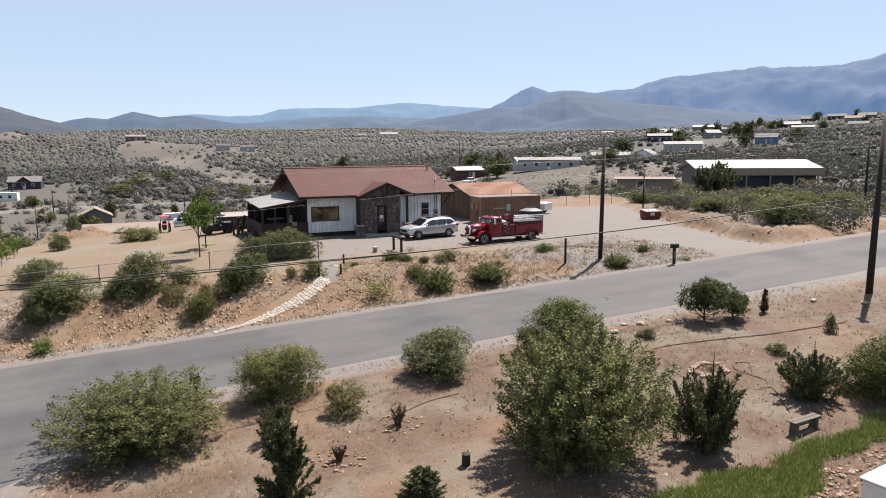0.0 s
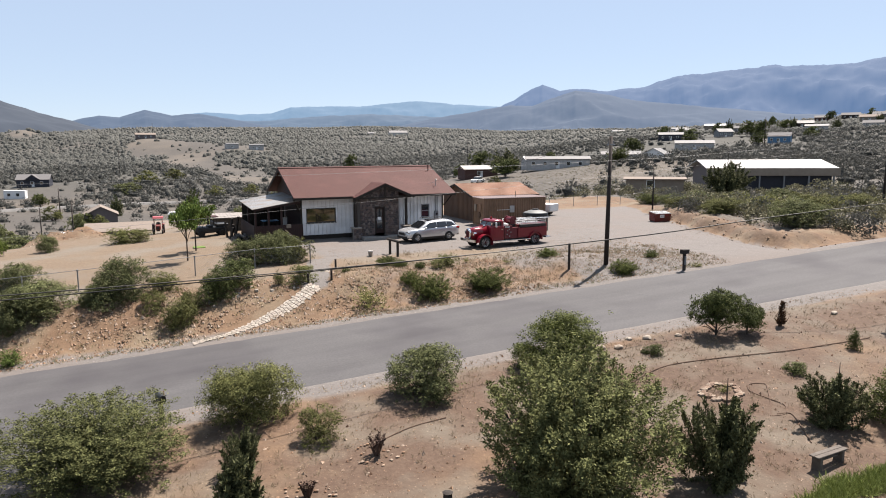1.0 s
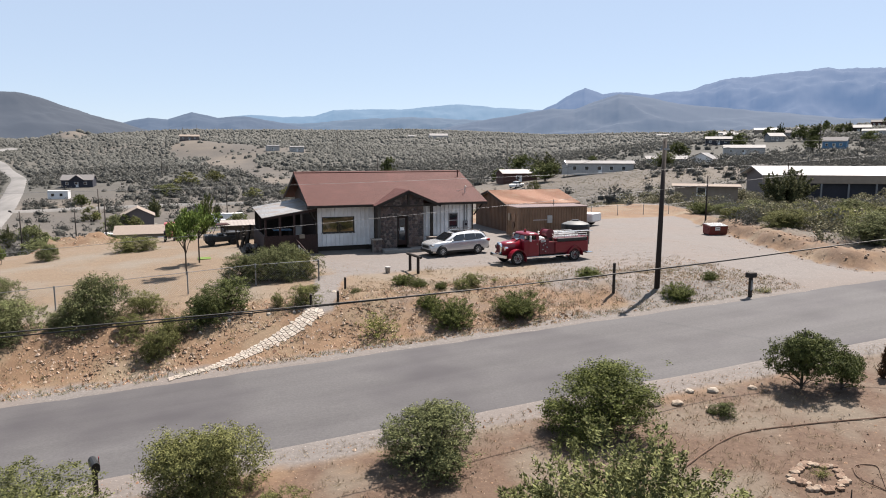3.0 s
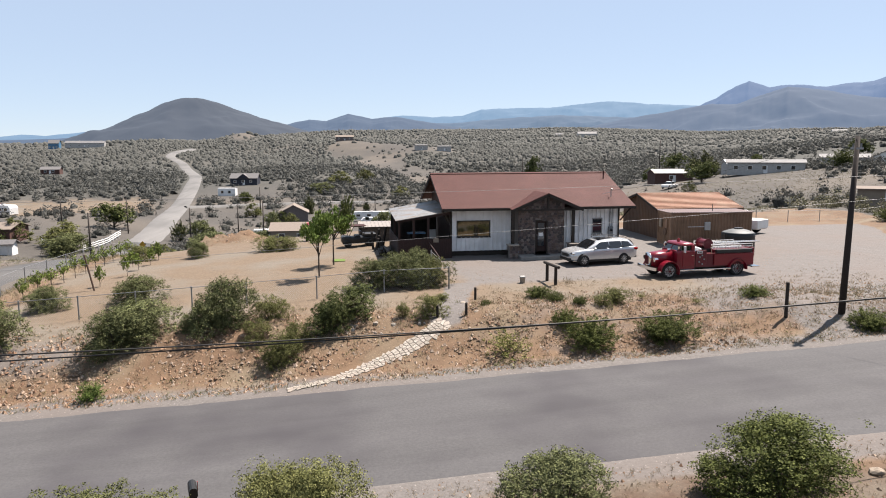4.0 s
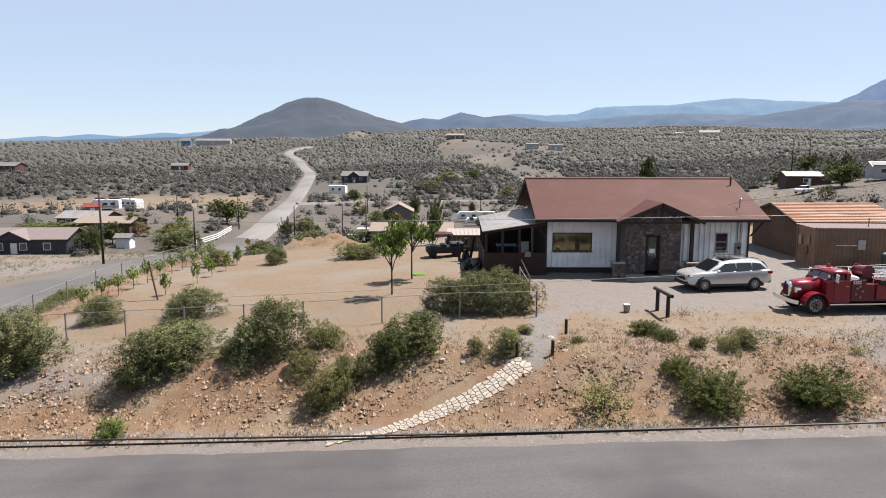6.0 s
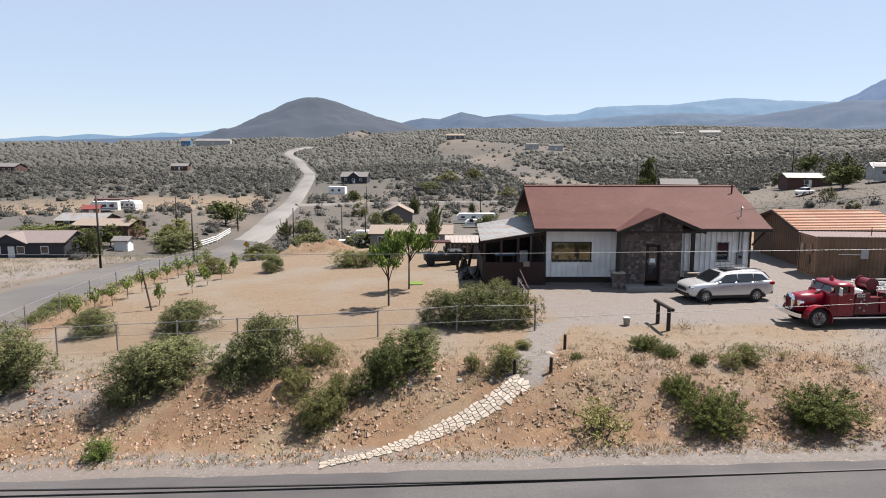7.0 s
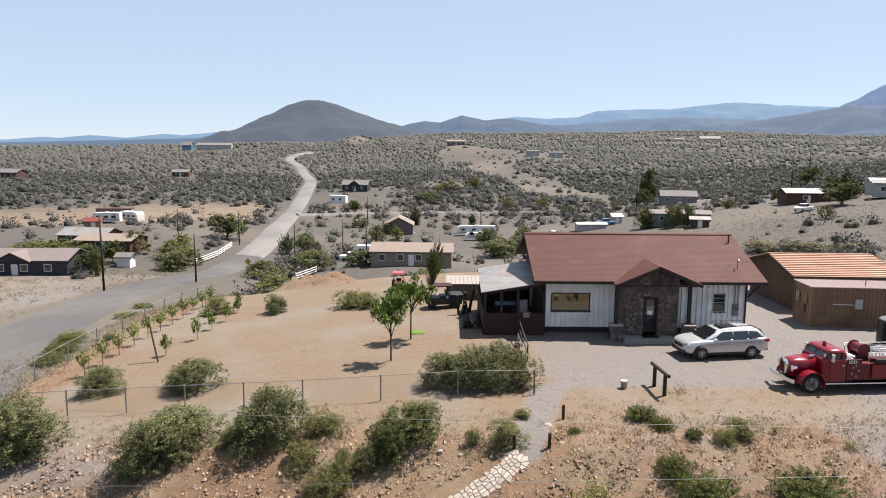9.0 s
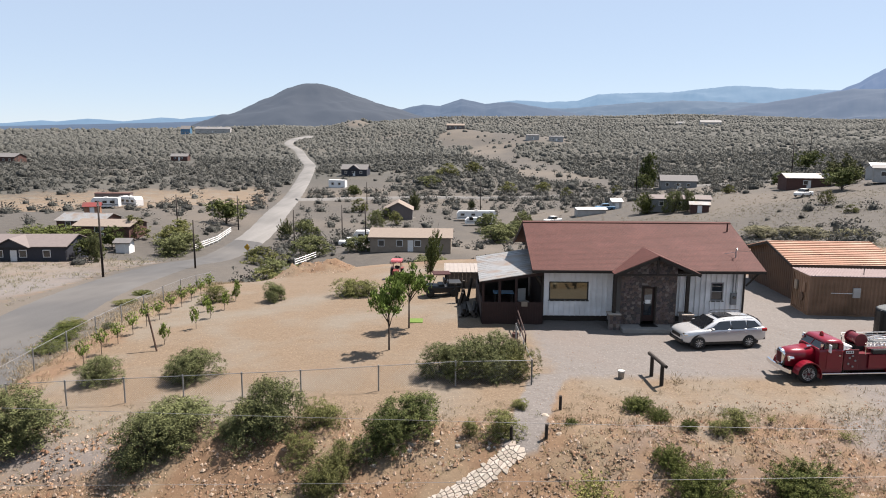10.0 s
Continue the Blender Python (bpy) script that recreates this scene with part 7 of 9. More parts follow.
    part("hose_bed", B(0.7, 3.4, -0.75, 0.75, 1.482, 1.7, 0.02), M["dark_red"], t)
    part("folded_hose", S([(0.9 + 0.1 * i, 1.71 + 0.12 * (i % 2)) for i in range(22)] + [(3.0, 1.7), (0.9, 1.7)], -0.4, 0.4), M["white"], t, "pale folded canvas hose")
    reel = part("hose_reel", lathe(bmesh.new(), [(0.12, -0.42), (0.34, -0.42), (0.34, -0.37), (0.27, -0.36), (0.27, 0.36), (0.34, 0.37), (0.34, 0.42), (0.12, 0.42)], 18, pose(0.55, 0, 2.0, 90, 0, 0)), M["dark_red"], t, "red hose reel")
    part("reel_stand", B(0.3, 0.8, -0.45, 0.45, 1.5, 1.72), M["black"], t)
    for y in (-0.55, -0.2):
        part("ladder_rail", rod(bmesh.new(), (0.9, y, 2.1), (4.2, y, 2.08), 0.03, seg=6), M["chrome"], t)
    for i in range(10):
        part("rung", rod(bmesh.new(), (1.05 + i * 0.33, -0.55, 2.1), (1.05 + i * 0.33, -0.2, 2.1), 0.018, seg=5), M["chrome"], t)
    part("tail_step", B(3.42, 3.95, -1.0, 1.0, 0.5, 0.58, 0.01), M["chrome"], t, "bright rear step")
    part("tail_panel", B(3.4, 3.5, -0.98, 0.98, 0.64, 1.75, 0.02), red, t)
    shell = loft(bmesh.new(), [(-3.46, ring(0.26, 0.78, 1.5, 0.12)), (-3.37, ring(0.38, 0.74, 1.56, 0.18))])
    part("radiator_shell", shell, M["chrome"], t, "tall chrome radiator shell", True)
    for i in range(7):
        part("grille_bar", B(-3.49, -3.465, -0.2 + i * 0.06, -0.165 + i * 0.06, 0.84, 1.38), M["dark_red"], t)
    bp = bmesh.new()
    slab(bp, [(-3.6, -0.5), (-3.6, 0.5), (-3.5, 1.05), (-3.4, 1.05), (-3.5, 0.5), (-3.5, -0.5), (-3.4, -1.05), (-3.5, -1.05)], 0.55, 0.74, "z")
    part("bumper", bp, M["chrome"], t, "polished chrome bumper")
    part("roof_beacon", lathe(bmesh.new(), [(0.1, 2.16), (0.12, 2.21), (0.1, 2.33), (0.05, 2.4)], 12, pose(-0.95, 0, 0)), M["lamp_red"], t, "red roof beacon")
    squeeze = Matrix.Translation((-1.95, 0, 0)) @ Matrix.Diagonal((0.78, 1, 1, 1)) @ Matrix.Translation((1.78, 0, 0))
    for o in (cb, *cb.children_recursive):
        o.data.transform(squeeze)
        for v in o.data.vertices:      # low cab roof
            if v.co.z > 1.72:
                v.co.z = 1.72 + (v.co.z - 1.72) * 0.74
    for o in t.children:
        if o.name.startswith(("mirror", "roof_beacon")):
            o.data.transform(squeeze)
        if o.name.startswith(("pump_panel", "number_plate", "bar", "gauge")):
            o.data.transform(Matrix.Translation((-0.5, 0, 0)))
    part("pump_cover", B(-0.74, -0.15, -0.94, 0.94, 0.64, 1.7, 0.03), M["chrome"], t, "bright pump housing")
    for k in range(5):
        y = -0.1 + 0.17 * k
        part("canvas_hose", tube(bmesh.new(), [(0.75 + 0.3 * j, y + 0.05 * math.sin(j * 2.1 + k), 1.86 + 0.05 * math.sin(j * 1.3 + 2 * k)) for j in range(9)], 0.06), M["offwhite" if k % 2 else "grey_box"], t, "dusty canvas hose")
    part("tarpaulin", loft(bmesh.new(), [(-0.66, ring(0.5, 1.7, 1.76, 0.03)), (-0.45, ring(0.62, 1.7, 1.88, 0.08)), (-0.2, ring(0.58, 1.7, 1.84, 0.07)), (0.05, ring(0.5, 1.62, 1.74, 0.04))]), M["white"], t, "crumpled white cloth", True)
    part("siren", rod(bmesh.new(), (-2.3, -0.35, 1.72), (-2.05, -0.35, 1.74), 0.09, 0.06, 12), M["chrome"], t)


fire_engine()


def pickup(x, y, turn, body="white", label="white crew-cab pickup parked by the house"):
    t = tagged(thing("pickup", x, y, None, turn), label, "pickup")
    st = [(-2.6, body_ring(0.75, 0.5, 0.8, 1.0, 0.1)), (-2.4, body_ring(0.92, 0.4, 0.95, 1.15, 0.12)), (-1.2, body_ring(0.95, 0.38, 1.0, 1.2, 0.1)), (2.5, body_ring(0.95, 0.4, 1.0, 1.2, 0.08)), (2.6, body_ring(0.9, 0.5, 1.0, 1.18, 0.08))]
    part("body", loft(bmesh.new(), st), M[body], t)
    part("glasshouse", loft(bmesh.new(), [(-1.3, [(-0.8, 1.18), (-0.78, 1.2), (0.78, 1.2), (0.8, 1.18)]), (-0.6, [(-0.82, 1.18), (-0.7, 1.82), (0.7, 1.82), (0.82, 1.18)]), (0.9, [(-0.82, 1.18), (-0.7, 1.84), (0.7, 1.84), (0.82, 1.18)]), (1.05, [(-0.8, 1.18), (-0.75, 1.25), (0.75, 1.25), (0.8, 1.18)])]), M["car_glass"], t)
    part("roof", B(-0.6, 0.9, -0.7, 0.7, 1.8, 1.88, 0.03), M[body], t)
    for wx in (-1.6, 1.6):
        for s in (-1, 1):
            wheel(t, wx, s * 0.86, 0.4, 0.26, s, 6)
    return t


def camper(x, y, turn, L=8.5, w=2.4, h=2.9, label="white travel trailer parked in the valley", stripe="grey_box"):
    t = tagged(thing("camper", x, y, None, turn), label, "camper")
    prof = [(-L / 2, 0.6), (L / 2, 0.6), (L / 2, h - 0.25), (L / 2 - 0.25, h), (-L / 2 + 0.6, h), (-L / 2, h - 0.7)]
    part("body", S(prof, -w / 2, w / 2), M["white"], t)
    part("stripe", B(-L / 2 + 0.3, L / 2 - 0.1, -w / 2 - 0.02, w / 2 + 0.02, 1.0, 1.25), M[stripe], t)
    for i in range(3):
        part("window", B(-L / 2 + 1.0 + i * L / 3.6, -L / 2 + 2.1 + i * L / 3.6, -w / 2 - 0.03, w / 2 + 0.03, 1.55, 2.2), M["car_glass"], t)
    part("door", B(L / 2 - 1.6, L / 2 - 0.9, -w / 2 - 0.025, -w / 2, 0.75, 2.6), M["offwhite"], t)
    part("air_conditioner", B(-0.4, 0.5, -0.4, 0.4, h, h + 0.25, 0.05), M["offwhite"], t)
    for s in (-1, 1):
        for dx in (-0.45, 0.45):
            wheel(t, dx, s * (w / 2 - 0.14), 0.36, 0.24, s, 6)
    part("tow_bar", rod(bmesh.new(), (-L / 2, 0, 0.62), (-L / 2 - 1.2, 0, 0.55), 0.06), M["black"], t)


def utility_cart():
    t = tagged(thing("utility_cart", -5.9, 6.7, None, 6, 0.82), "black off-road utility cart with a roll cage", "utility cart")
    part("body", loft(bmesh.new(), [(-1.5, body_ring(0.5, 0.45, 0.75, 0.9, 0.1)), (-1.3, body_ring(0.7, 0.35, 0.85, 1.0, 0.1)), (-0.4, body_ring(0.75, 0.35, 0.8, 0.9, 0.1)), (1.5, body_ring(0.75, 0.4, 0.85, 0.95, 0.1))]), M["black_plastic"], t)
    part("seat", B(-0.3, 0.15, -0.6, 0.6, 0.9, 1.05, 0.04), M["black"], t)
    part("seat_back", B(0.15, 0.3, -0.6, 0.6, 1.05, 1.45, 0.04), M["black"], t)
    part("cargo_bed", B(0.5, 1.6, -0.72, 0.72, 0.952, 1.2, 0.03), M["black"], t)
    for s in (-1, 1):
        part("roll_cage", tube(bmesh.new(), [(-0.9, s * 0.65, 0.95), (-0.45, s * 0.62, 1.85), (0.45, s * 0.62, 1.85), (0.55, s * 0.65, 0.95)], 0.03), M["black"], t)
        for x in (-1.0, 1.0):
            wheel(t, x, s * 0.7, 0.34, 0.26, s, 6, "black")
    part("canopy", B(-0.75, 0.7, -0.72, 0.72, 1.87, 1.95, 0.03), M["cart_red"], t, "faded maroon canopy")


utility_cart()


# ---- sheds beside the house ----
def storage_container():
    c = thing("storage_container", 16.6, 1.7, -0.36, -5)
    tagged(c, "tan ribbed steel storage container with pale roof", "shipping container")
    L, W, H = 6.06, 2.44, 2.46
    core = part("body", B(0.03, L - 0.03, 0.03, W - 0.03, 0.1, H - 0.04), M["tan_metal"], c, "tan corrugated steel")
    for i in range(26):
        x = 0.12 + i * (L - 0.24) / 25
        part("front_rib", S([(x - 0.08, 0.03), (x - 0.04, -0.01), (x + 0.04, -0.01), (x + 0.08, 0.03)], 0.16, H - 0.12, "z"), M["tan_metal"], core)
    for i in range(9):
        y = 0.22 + i * (W - 0.44) / 8
        part("end_rib", S([(0.03, y - 0.08), (-0.01, y - 0.04), (-0.01, y + 0.04), (0.03, y + 0.08)], 0.16, H - 0.12, "z"), M["tan_metal"], core)
    for z in (0.0, H - 0.12):
        f = bmesh.new()
        box(f, 0, L, -0.02, 0.06, z, z + 0.14)
        box(f, 0, L, W - 0.06, W + 0.02, z, z + 0.14)
        box(f, -0.02, 0.06, 0.06, W - 0.06, z, z + 0.14)
        box(f, L - 0.06, L + 0.02, 0.06, W - 0.06, z, z + 0.14)
        part("rail", f, M["tan_metal"], c)
    for x in (-0.03, L - 0.08):
        for y in (-0.03, W - 0.08):
            part("corner_post", B(x, x + 0.11, y, y + 0.11, 0.0, H + 0.02), M["tan_metal"], c)
    rf = bmesh.new()
    box(rf, -0.1, L + 0.1, -0.12, W + 0.1, H + 0.02, H + 0.06)
    part("roof_sheet", rf, M["pale_roof"], c, "pale pinkish steel roof sheet")
    for i in range(31):
        x = i * L / 30
        part("roof_rib", S([(x - 0.06, H + 0.06), (x, H + 0.1), (x + 0.06, H + 0.06)], -0.12, W + 0.1), M["pale_roof"], c)
    part("meter_box", B(2.5, 2.92, -0.14, -0.012, 1.2, 1.8, 0.015), M["offwhite"], c, "pale electric box")
    part("conduit", rod(bmesh.new(), (1.25, -0.04, 1.45), (2.5, -0.04, 1.45), 0.02, seg=6), M["white"], c)
    part("vent_pipe", rod(bmesh.new(), (3.3, 0.5, H + 0.05), (3.3, 0.5, H + 0.6), 0.025, seg=6), M["black"], c)
    part("hatch", B(-0.09, -0.012, 0.5, 0.85, 1.35, 1.95, 0.01), M["tan_metal"], c)
    part("hatch", B(-0.12, -0.012, 1.6, 2.0, 1.3, 1.9, 0.01), M["beige"], c)
    part("hose_coil", lathe(bmesh.new(), [(0.2, -0.03), (0.27, -0.03), (0.27, 0.03), (0.2, 0.03)], 16, pose(-0.06, 0.95, 1.0, 0, 90, 0)), M["hose"], c)


storage_container()


def barn():
    b = thing("barn", 17.75, 5.9, -0.36, -2)
    tagged(b, "brown ribbed steel barn with orange-rust roof", "barn")
    L, W, E_, P = 6.6, 7.2, 2.45, 3.35
    gab = [(0, 0), (W, 0), (W, E_), (W / 2, P), (0, E_)]
    f = S([(0, 0), (1.0, 0), (1.0, 2.2), (2.2, 2.2), (2.2, 0), (W, 0), (W, E_), (W / 2, P), (0, E_)], 0.0, 0.1, "x")
    w = part("west_wall", S(gab, 0.0, 0.1, "x"), M["barn_brown"], b, "brown steel gable wall")
    for i in range(24):
        y = 0.15 + i * (W - 0.3) / 23
        part("rib", B(-0.025, -0.002, y - 0.03, y + 0.03, 0.05, E_ + (P - E_) * (1 - abs(y - W / 2) / (W / 2)) - 0.12), M["barn_brown"], w)
    part("east_wall", S(gab, L - 0.1, L, "x"), M["barn_brown"], b)
    f.free()
    part("front_wall", B(0.1, L - 0.1, 0, 0.1, 0, E_), M["barn_brown"], b)
    part("back_wall", B(0.1, L - 0.1, W - 0.1, W, 0, E_), M["barn_brown"], b)
    for s in (-1, 1):
        ye, yr = (-0.35, W / 2) if s < 0 else (W + 0.35, W / 2)
        ze = E_ - 0.05
        rf = sheet(bmesh.new(), (-0.35, ye, ze + 0.08), (L + 0.3, ye, ze + 0.08), (L + 0.3, yr, P + 0.12), (-0.35, yr, P + 0.12), 0.05)
        p = part("roof_slope", rf, M["copper_roof"], b, "orange-rust ribbed roof")
        for i in range(13):
            t = (i + 0.5) / 13
            y, z = ye + (yr - ye) * t, ze + 0.08 + (P + 0.04 - ze) * t
            part("roof_seam", B(-0.36, L + 0.31, y - 0.05, y + 0.05, z - 0.005, z + 0.035), M["copper_roof"], p)
        part("gutter", B(-0.36, L + 0.31, ye - 0.06, ye - 0.003, ze - 0.14, ze + 0.08), M["barn_brown"], b)
        part("bargeboard", sheet(bmesh.new(), (-0.4, ye, ze + 0.06), (-0.355, ye, ze + 0.06), (-0.355, yr, P + 0.1), (-0.4, yr, P + 0.1), 0.16), M["dark_wood"], b)


barn()


def water_tank():
    t = tagged(thing("water_tank", 19.2, -2.6, None), "black plastic water tank with a grey domed top", "water tank")
    prof = [(1.05, 0)] + [q for i in range(7) for q in ((1.08, 0.05 + i * 0.2), (1.05, 0.15 + i * 0.2))] + [(1.06, 1.46)]
    part("shell", lathe(bmesh.new(), prof, 36), M["black_plastic"], t, "ribbed black plastic wall", True)
    # the dome is a lighter grey than the wall
    part("top", lathe(bmesh.new(), [(1.07, 1.46), (0.95, 1.53), (0.6, 1.66), (0.28, 1.73)], 36), M["tank_top"], t, "grey plastic dome", True)
    part("lid", lathe(bmesh.new(), [(0.28, 1.73), (0.28, 1.8), (0.05, 1.82)], 20), M["black_plastic"], t)
    part("pipe", rod(bmesh.new(), (-1.12, -0.3, 0.0), (-1.12, -0.3, 1.5), 0.05), M["black_plastic"], t)
    part("valve", rod(bmesh.new(), (-1.3, -0.3, 0.25), (-1.0, -0.3, 0.25), 0.06), M["black_plastic"], t)


water_tank()


def dumpster():
    d = tagged(thing("dumpster", 33.3, -2.0, None, -12, 0.76), "dull red steel dumpster with pale ribbed lids", "dumpster")
    part("bin", loft(bmesh.new(), [(-1.05, [(-0.65, 0.12), (-0.85, 1.0), (0.75, 1.15), (0.65, 0.12)]), (1.05, [(-0.65, 0.12), (-0.85, 1.0), (0.75, 1.15), (0.65, 0.12)])]), M["dump_red"], d, "dull red steel bin")
    for x in (-1.02, 0.02):
        lid = part("lid", sheet(bmesh.new(), (x, -0.9, 1.03), (x + 1.0, -0.9, 1.03), (x + 1.0, 0.78, 1.2), (x, 0.78, 1.2), 0.03), M["grey_box"], d, "pale grey ribbed lid")
        for i in range(5):
            part("rib", sheet(bmesh.new(), (x + 0.08 + i * 0.2, -0.9, 1.07), (x + 0.14 + i * 0.2, -0.9, 1.07), (x + 0.14 + i * 0.2, 0.78, 1.24), (x + 0.08 + i * 0.2, 0.78, 1.24), 0.03), M["white"], lid)
    part("sign", B(-0.45, 0.1, -0.86, -0.8, 0.55, 0.9, m=pose(0, 0, 0)), M["white"], d, "white sticker with dark bars")
    part("bar", B(-0.38, 0.03, -0.868, -0.862, 0.7, 0.78), M["black"], d)
    for s in (-1, 1):
        part("fork_pocket", B(s * 1.09 - 0.05, s * 1.09 + 0.05, -0.5, 0.5, 0.55, 0.75), M["dump_red"], d)
        part("skid", B(-1.0, 1.0, s * 0.5 - 0.05, s * 0.5 + 0.05, 0.0, 0.122), M["dump_red"], d)


dumpster()


# ---- poles and lines ----
def utility_pole(x, y, h, label, arm=True, lean=(0, 0), r=0.15, z=None):
    t = tagged(thing("utility_pole", x, y, z), label, "utility pole", "utility poles")
    top = (lean[0], lean[1], h)
    part("pole", rod(bmesh.new(), (0, 0, -0.5), top, r, r * 0.66, 12), M["pole_wood"], t, "", True)
    if arm:
        part("bracket", B(-0.09 + lean[0], 0.09 + lean[0], -0.28, 0.28, h - 0.55, h - 0.47), M["steel"], t)
        for s in (-0.22, 0.22):
            part("insulator", rod(bmesh.new(), (lean[0], s, h - 0.47), (lean[0], s, h - 0.3), 0.04, 0.03, 8), M["grey_box"], t)
    return t


utility_pole(14.26, -18.3, 7.75, "dark creosoted utility pole on the gravel verge", lean=(0.12, 0))
utility_pole(19.9, -32.1, 8.5, "dark creosoted utility pole across the road", lean=(0.15, 0), r=0.17)
utility_pole(38.3, 4.6, 4.3, "short dark pole behind the dumpster", False, r=0.09)
utility_pole(66.0, -2.0, 8.0, "dark pole on the brushy rise", False, r=0.14)
utility_pole(-48.6, 45.5, 9.6, "grey utility pole beside the side road")
for x, y, h in ((-41.5, 58.0, 7.0), (-34.5, 92.0, 8.5), (-22.0, 104.0, 9.0), (-53.0, 118.0, 8.0), (6.0, 172.0, 11.0), (-14.0, 330.0, 13.0), (-62.0, 105.0, 8.0), (-29.0, 118.0, 8.0)):
    utility_pole(x, y, h, "slim dark pole in the valley", False, r=0.14)
for x, y, h in ((54.0, 172.0, 13.0), (98.0, 165.0, 13.0), (175.0, 300.0, 15.0), (12.0, 585.0, 14.0), (1.0, 590.0, 12.0), (120.0, 520.0, 18.0), (250.0, 170.0, 14.0), (-30.0, 180.0, 9.0)):
    utility_pole(x, y, h, "far utility pole on the scrub plain", False, r=0.17)


def line(name, fn, xs, r, material, label):
    bm = tube(bmesh.new(), [fn(x) for x in xs], r, 4)
    tagged(part(name, bm, material, None, "", True), label, "cable")


def to_pole(x, y, z, top):
    """Near the pole the run is drawn in to its bracket."""
    k = float(sstep(8, 19.8, x))
    return (x, y + (-32.15 - y) * k, z + (top - z) * k * 0.6)


run = np.linspace(-48, 19.8, 46)
for k1, k2 in ((0.0169, 0.00095), (0.0214, 0.00069)):
    line("phone_cable", lambda x: to_pole(x, -29.55 + 0.0406 * x, 2.648 + k1 * x + k2 * x * x, 4.4), run, 0.016, M["cable"], "thick black phone cable sagging along the road")
line("power_wire", lambda x: to_pole(x, -28.7 - 0.0985 * x, 4.9 + 0.075 * x + 0.0004 * x * x, 6.4), run, 0.0035, M["wire"], "thin pale power wire along the road")
line("power_wire", lambda x: to_pole(x, -28.7 - 0.0985 * x, 5.75 + 0.03 * x + 0.0006 * x * x, 6.9), run, 0.0035, M["wire"], "thin pale power wire along the road")
line("power_wire", lambda t: (19.8 - 5.54 * t, -32.15 + 13.85 * t, 7.3 - 0.1 * t - 1.0 * t * (1 - t)), np.linspace(0, 1, 14), 0.008, M["cable"], "dark wire crossing the road between poles")
line("service_drop", lambda t: (14.35 - 3.05 * t, -18.3 + 18.5 * t, 7.2 - 3.3 * t - 1.2 * t * (1 - t)), np.linspace(0, 1, 14), 0.007, M["cable"], "thin dark service cable to the roof mast")
line("power_wire", lambda t: (14.35 + 52 * t, -18.3 + 16.3 * t, 7.3 + 0.8 * t - 6 * t * (1 - t)), np.linspace(0, 1, 18), 0.012, M["cable"], "dark wire running east over the brush")


# ---- fences ----
def chain_link(name, pts, h, label, spacing=2.9):
    f = tagged(thing(name, 0, 0, 0), label, "fence")
    mesh_v, mesh_f = [], []
    for (xa, ya), (xb, yb) in zip(pts[:-1], pts[1:]):
        L = math.hypot(xb - xa, yb - ya)
        n = max(1, round(L / spacing))
        for i in range(n):
            t0, t1 = i / n, (i + 1) / n
            p, q = (xa + (xb - xa) * t0, ya + (yb - ya) * t0), (xa + (xb - xa) * t1, ya + (yb - ya) * t1)
            zp, zq = gz(*p), gz(*q)
            part("post", rod(bmesh.new(), (*p, zp - 0.3), (*p, zp + h + 0.05), 0.035, seg=8), M["steel"], f)
            part("top_rail", rod(bmesh.new(), (*p, zp + h), (*q, zq + h), 0.014, seg=6), M["grey_box"], f)
            m = int(L / n / 0.1)
            for k in range(m):
                for s in (0, 1):
                    a = k / m
                    a, b = (a, min(1.0, a + h * n / L)) if s == 0 else (min(1.0, a + h * n / L), a)
                    z0, z1 = 0.05, 0.05 + (h - 0.05) * (abs(b - a) * L / n / h)
                    A = Vector((p[0] + (q[0] - p[0]) * a, p[1] + (q[1] - p[1]) * a, zp + (zq - zp) * a + z0))
                    C = Vector((p[0] + (q[0] - p[0]) * b, p[1] + (q[1] - p[1]) * b, zp + (zq - zp) * b + z1))
                    w = Vector((0, 0, 0.0022))
                    o = len(mesh_v)
                    mesh_v += [A - w, C - w, C + w, A + w]
                    mesh_f.append((o, o + 1, o + 2, o + 3))
    part("end_post", rod(bmesh.new(), (*pts[-1], gz(*pts[-1]) - 0.3), (*pts[-1], gz(*pts[-1]) + h + 0.08), 0.045, seg=8), M["steel"], f)
    tagged(from_arrays("wire_mesh", mesh_v, mesh_f, M["steel"], f, "woven diamond wire"), kind="stuff")
    return f


chain_link("chain_link_fence", [(-1.9, -10.2), (-12.0, -10.7), (-22.2, -10.8), (-27.2, -11.0)], 1.12, "grey chain-link fence along the yard front")
chain_link("chain_link_fence", [(-27.2, -11.0), (-26.3, 0.0), (-25.6, 18.0)], 1.15, "grey chain-link fence down the yard side")
chain_link("chain_link_fence", [(-1.9, -10.2), (-2.0, -4.6)], 1.1, "short chain-link fence run to the porch")
chain_link("chain_link_fence", [(22.0, 14.5), (33.0, 16.0), (46.0, 15.0)], 1.1, "chain-link fence behind the car park", 3.0)


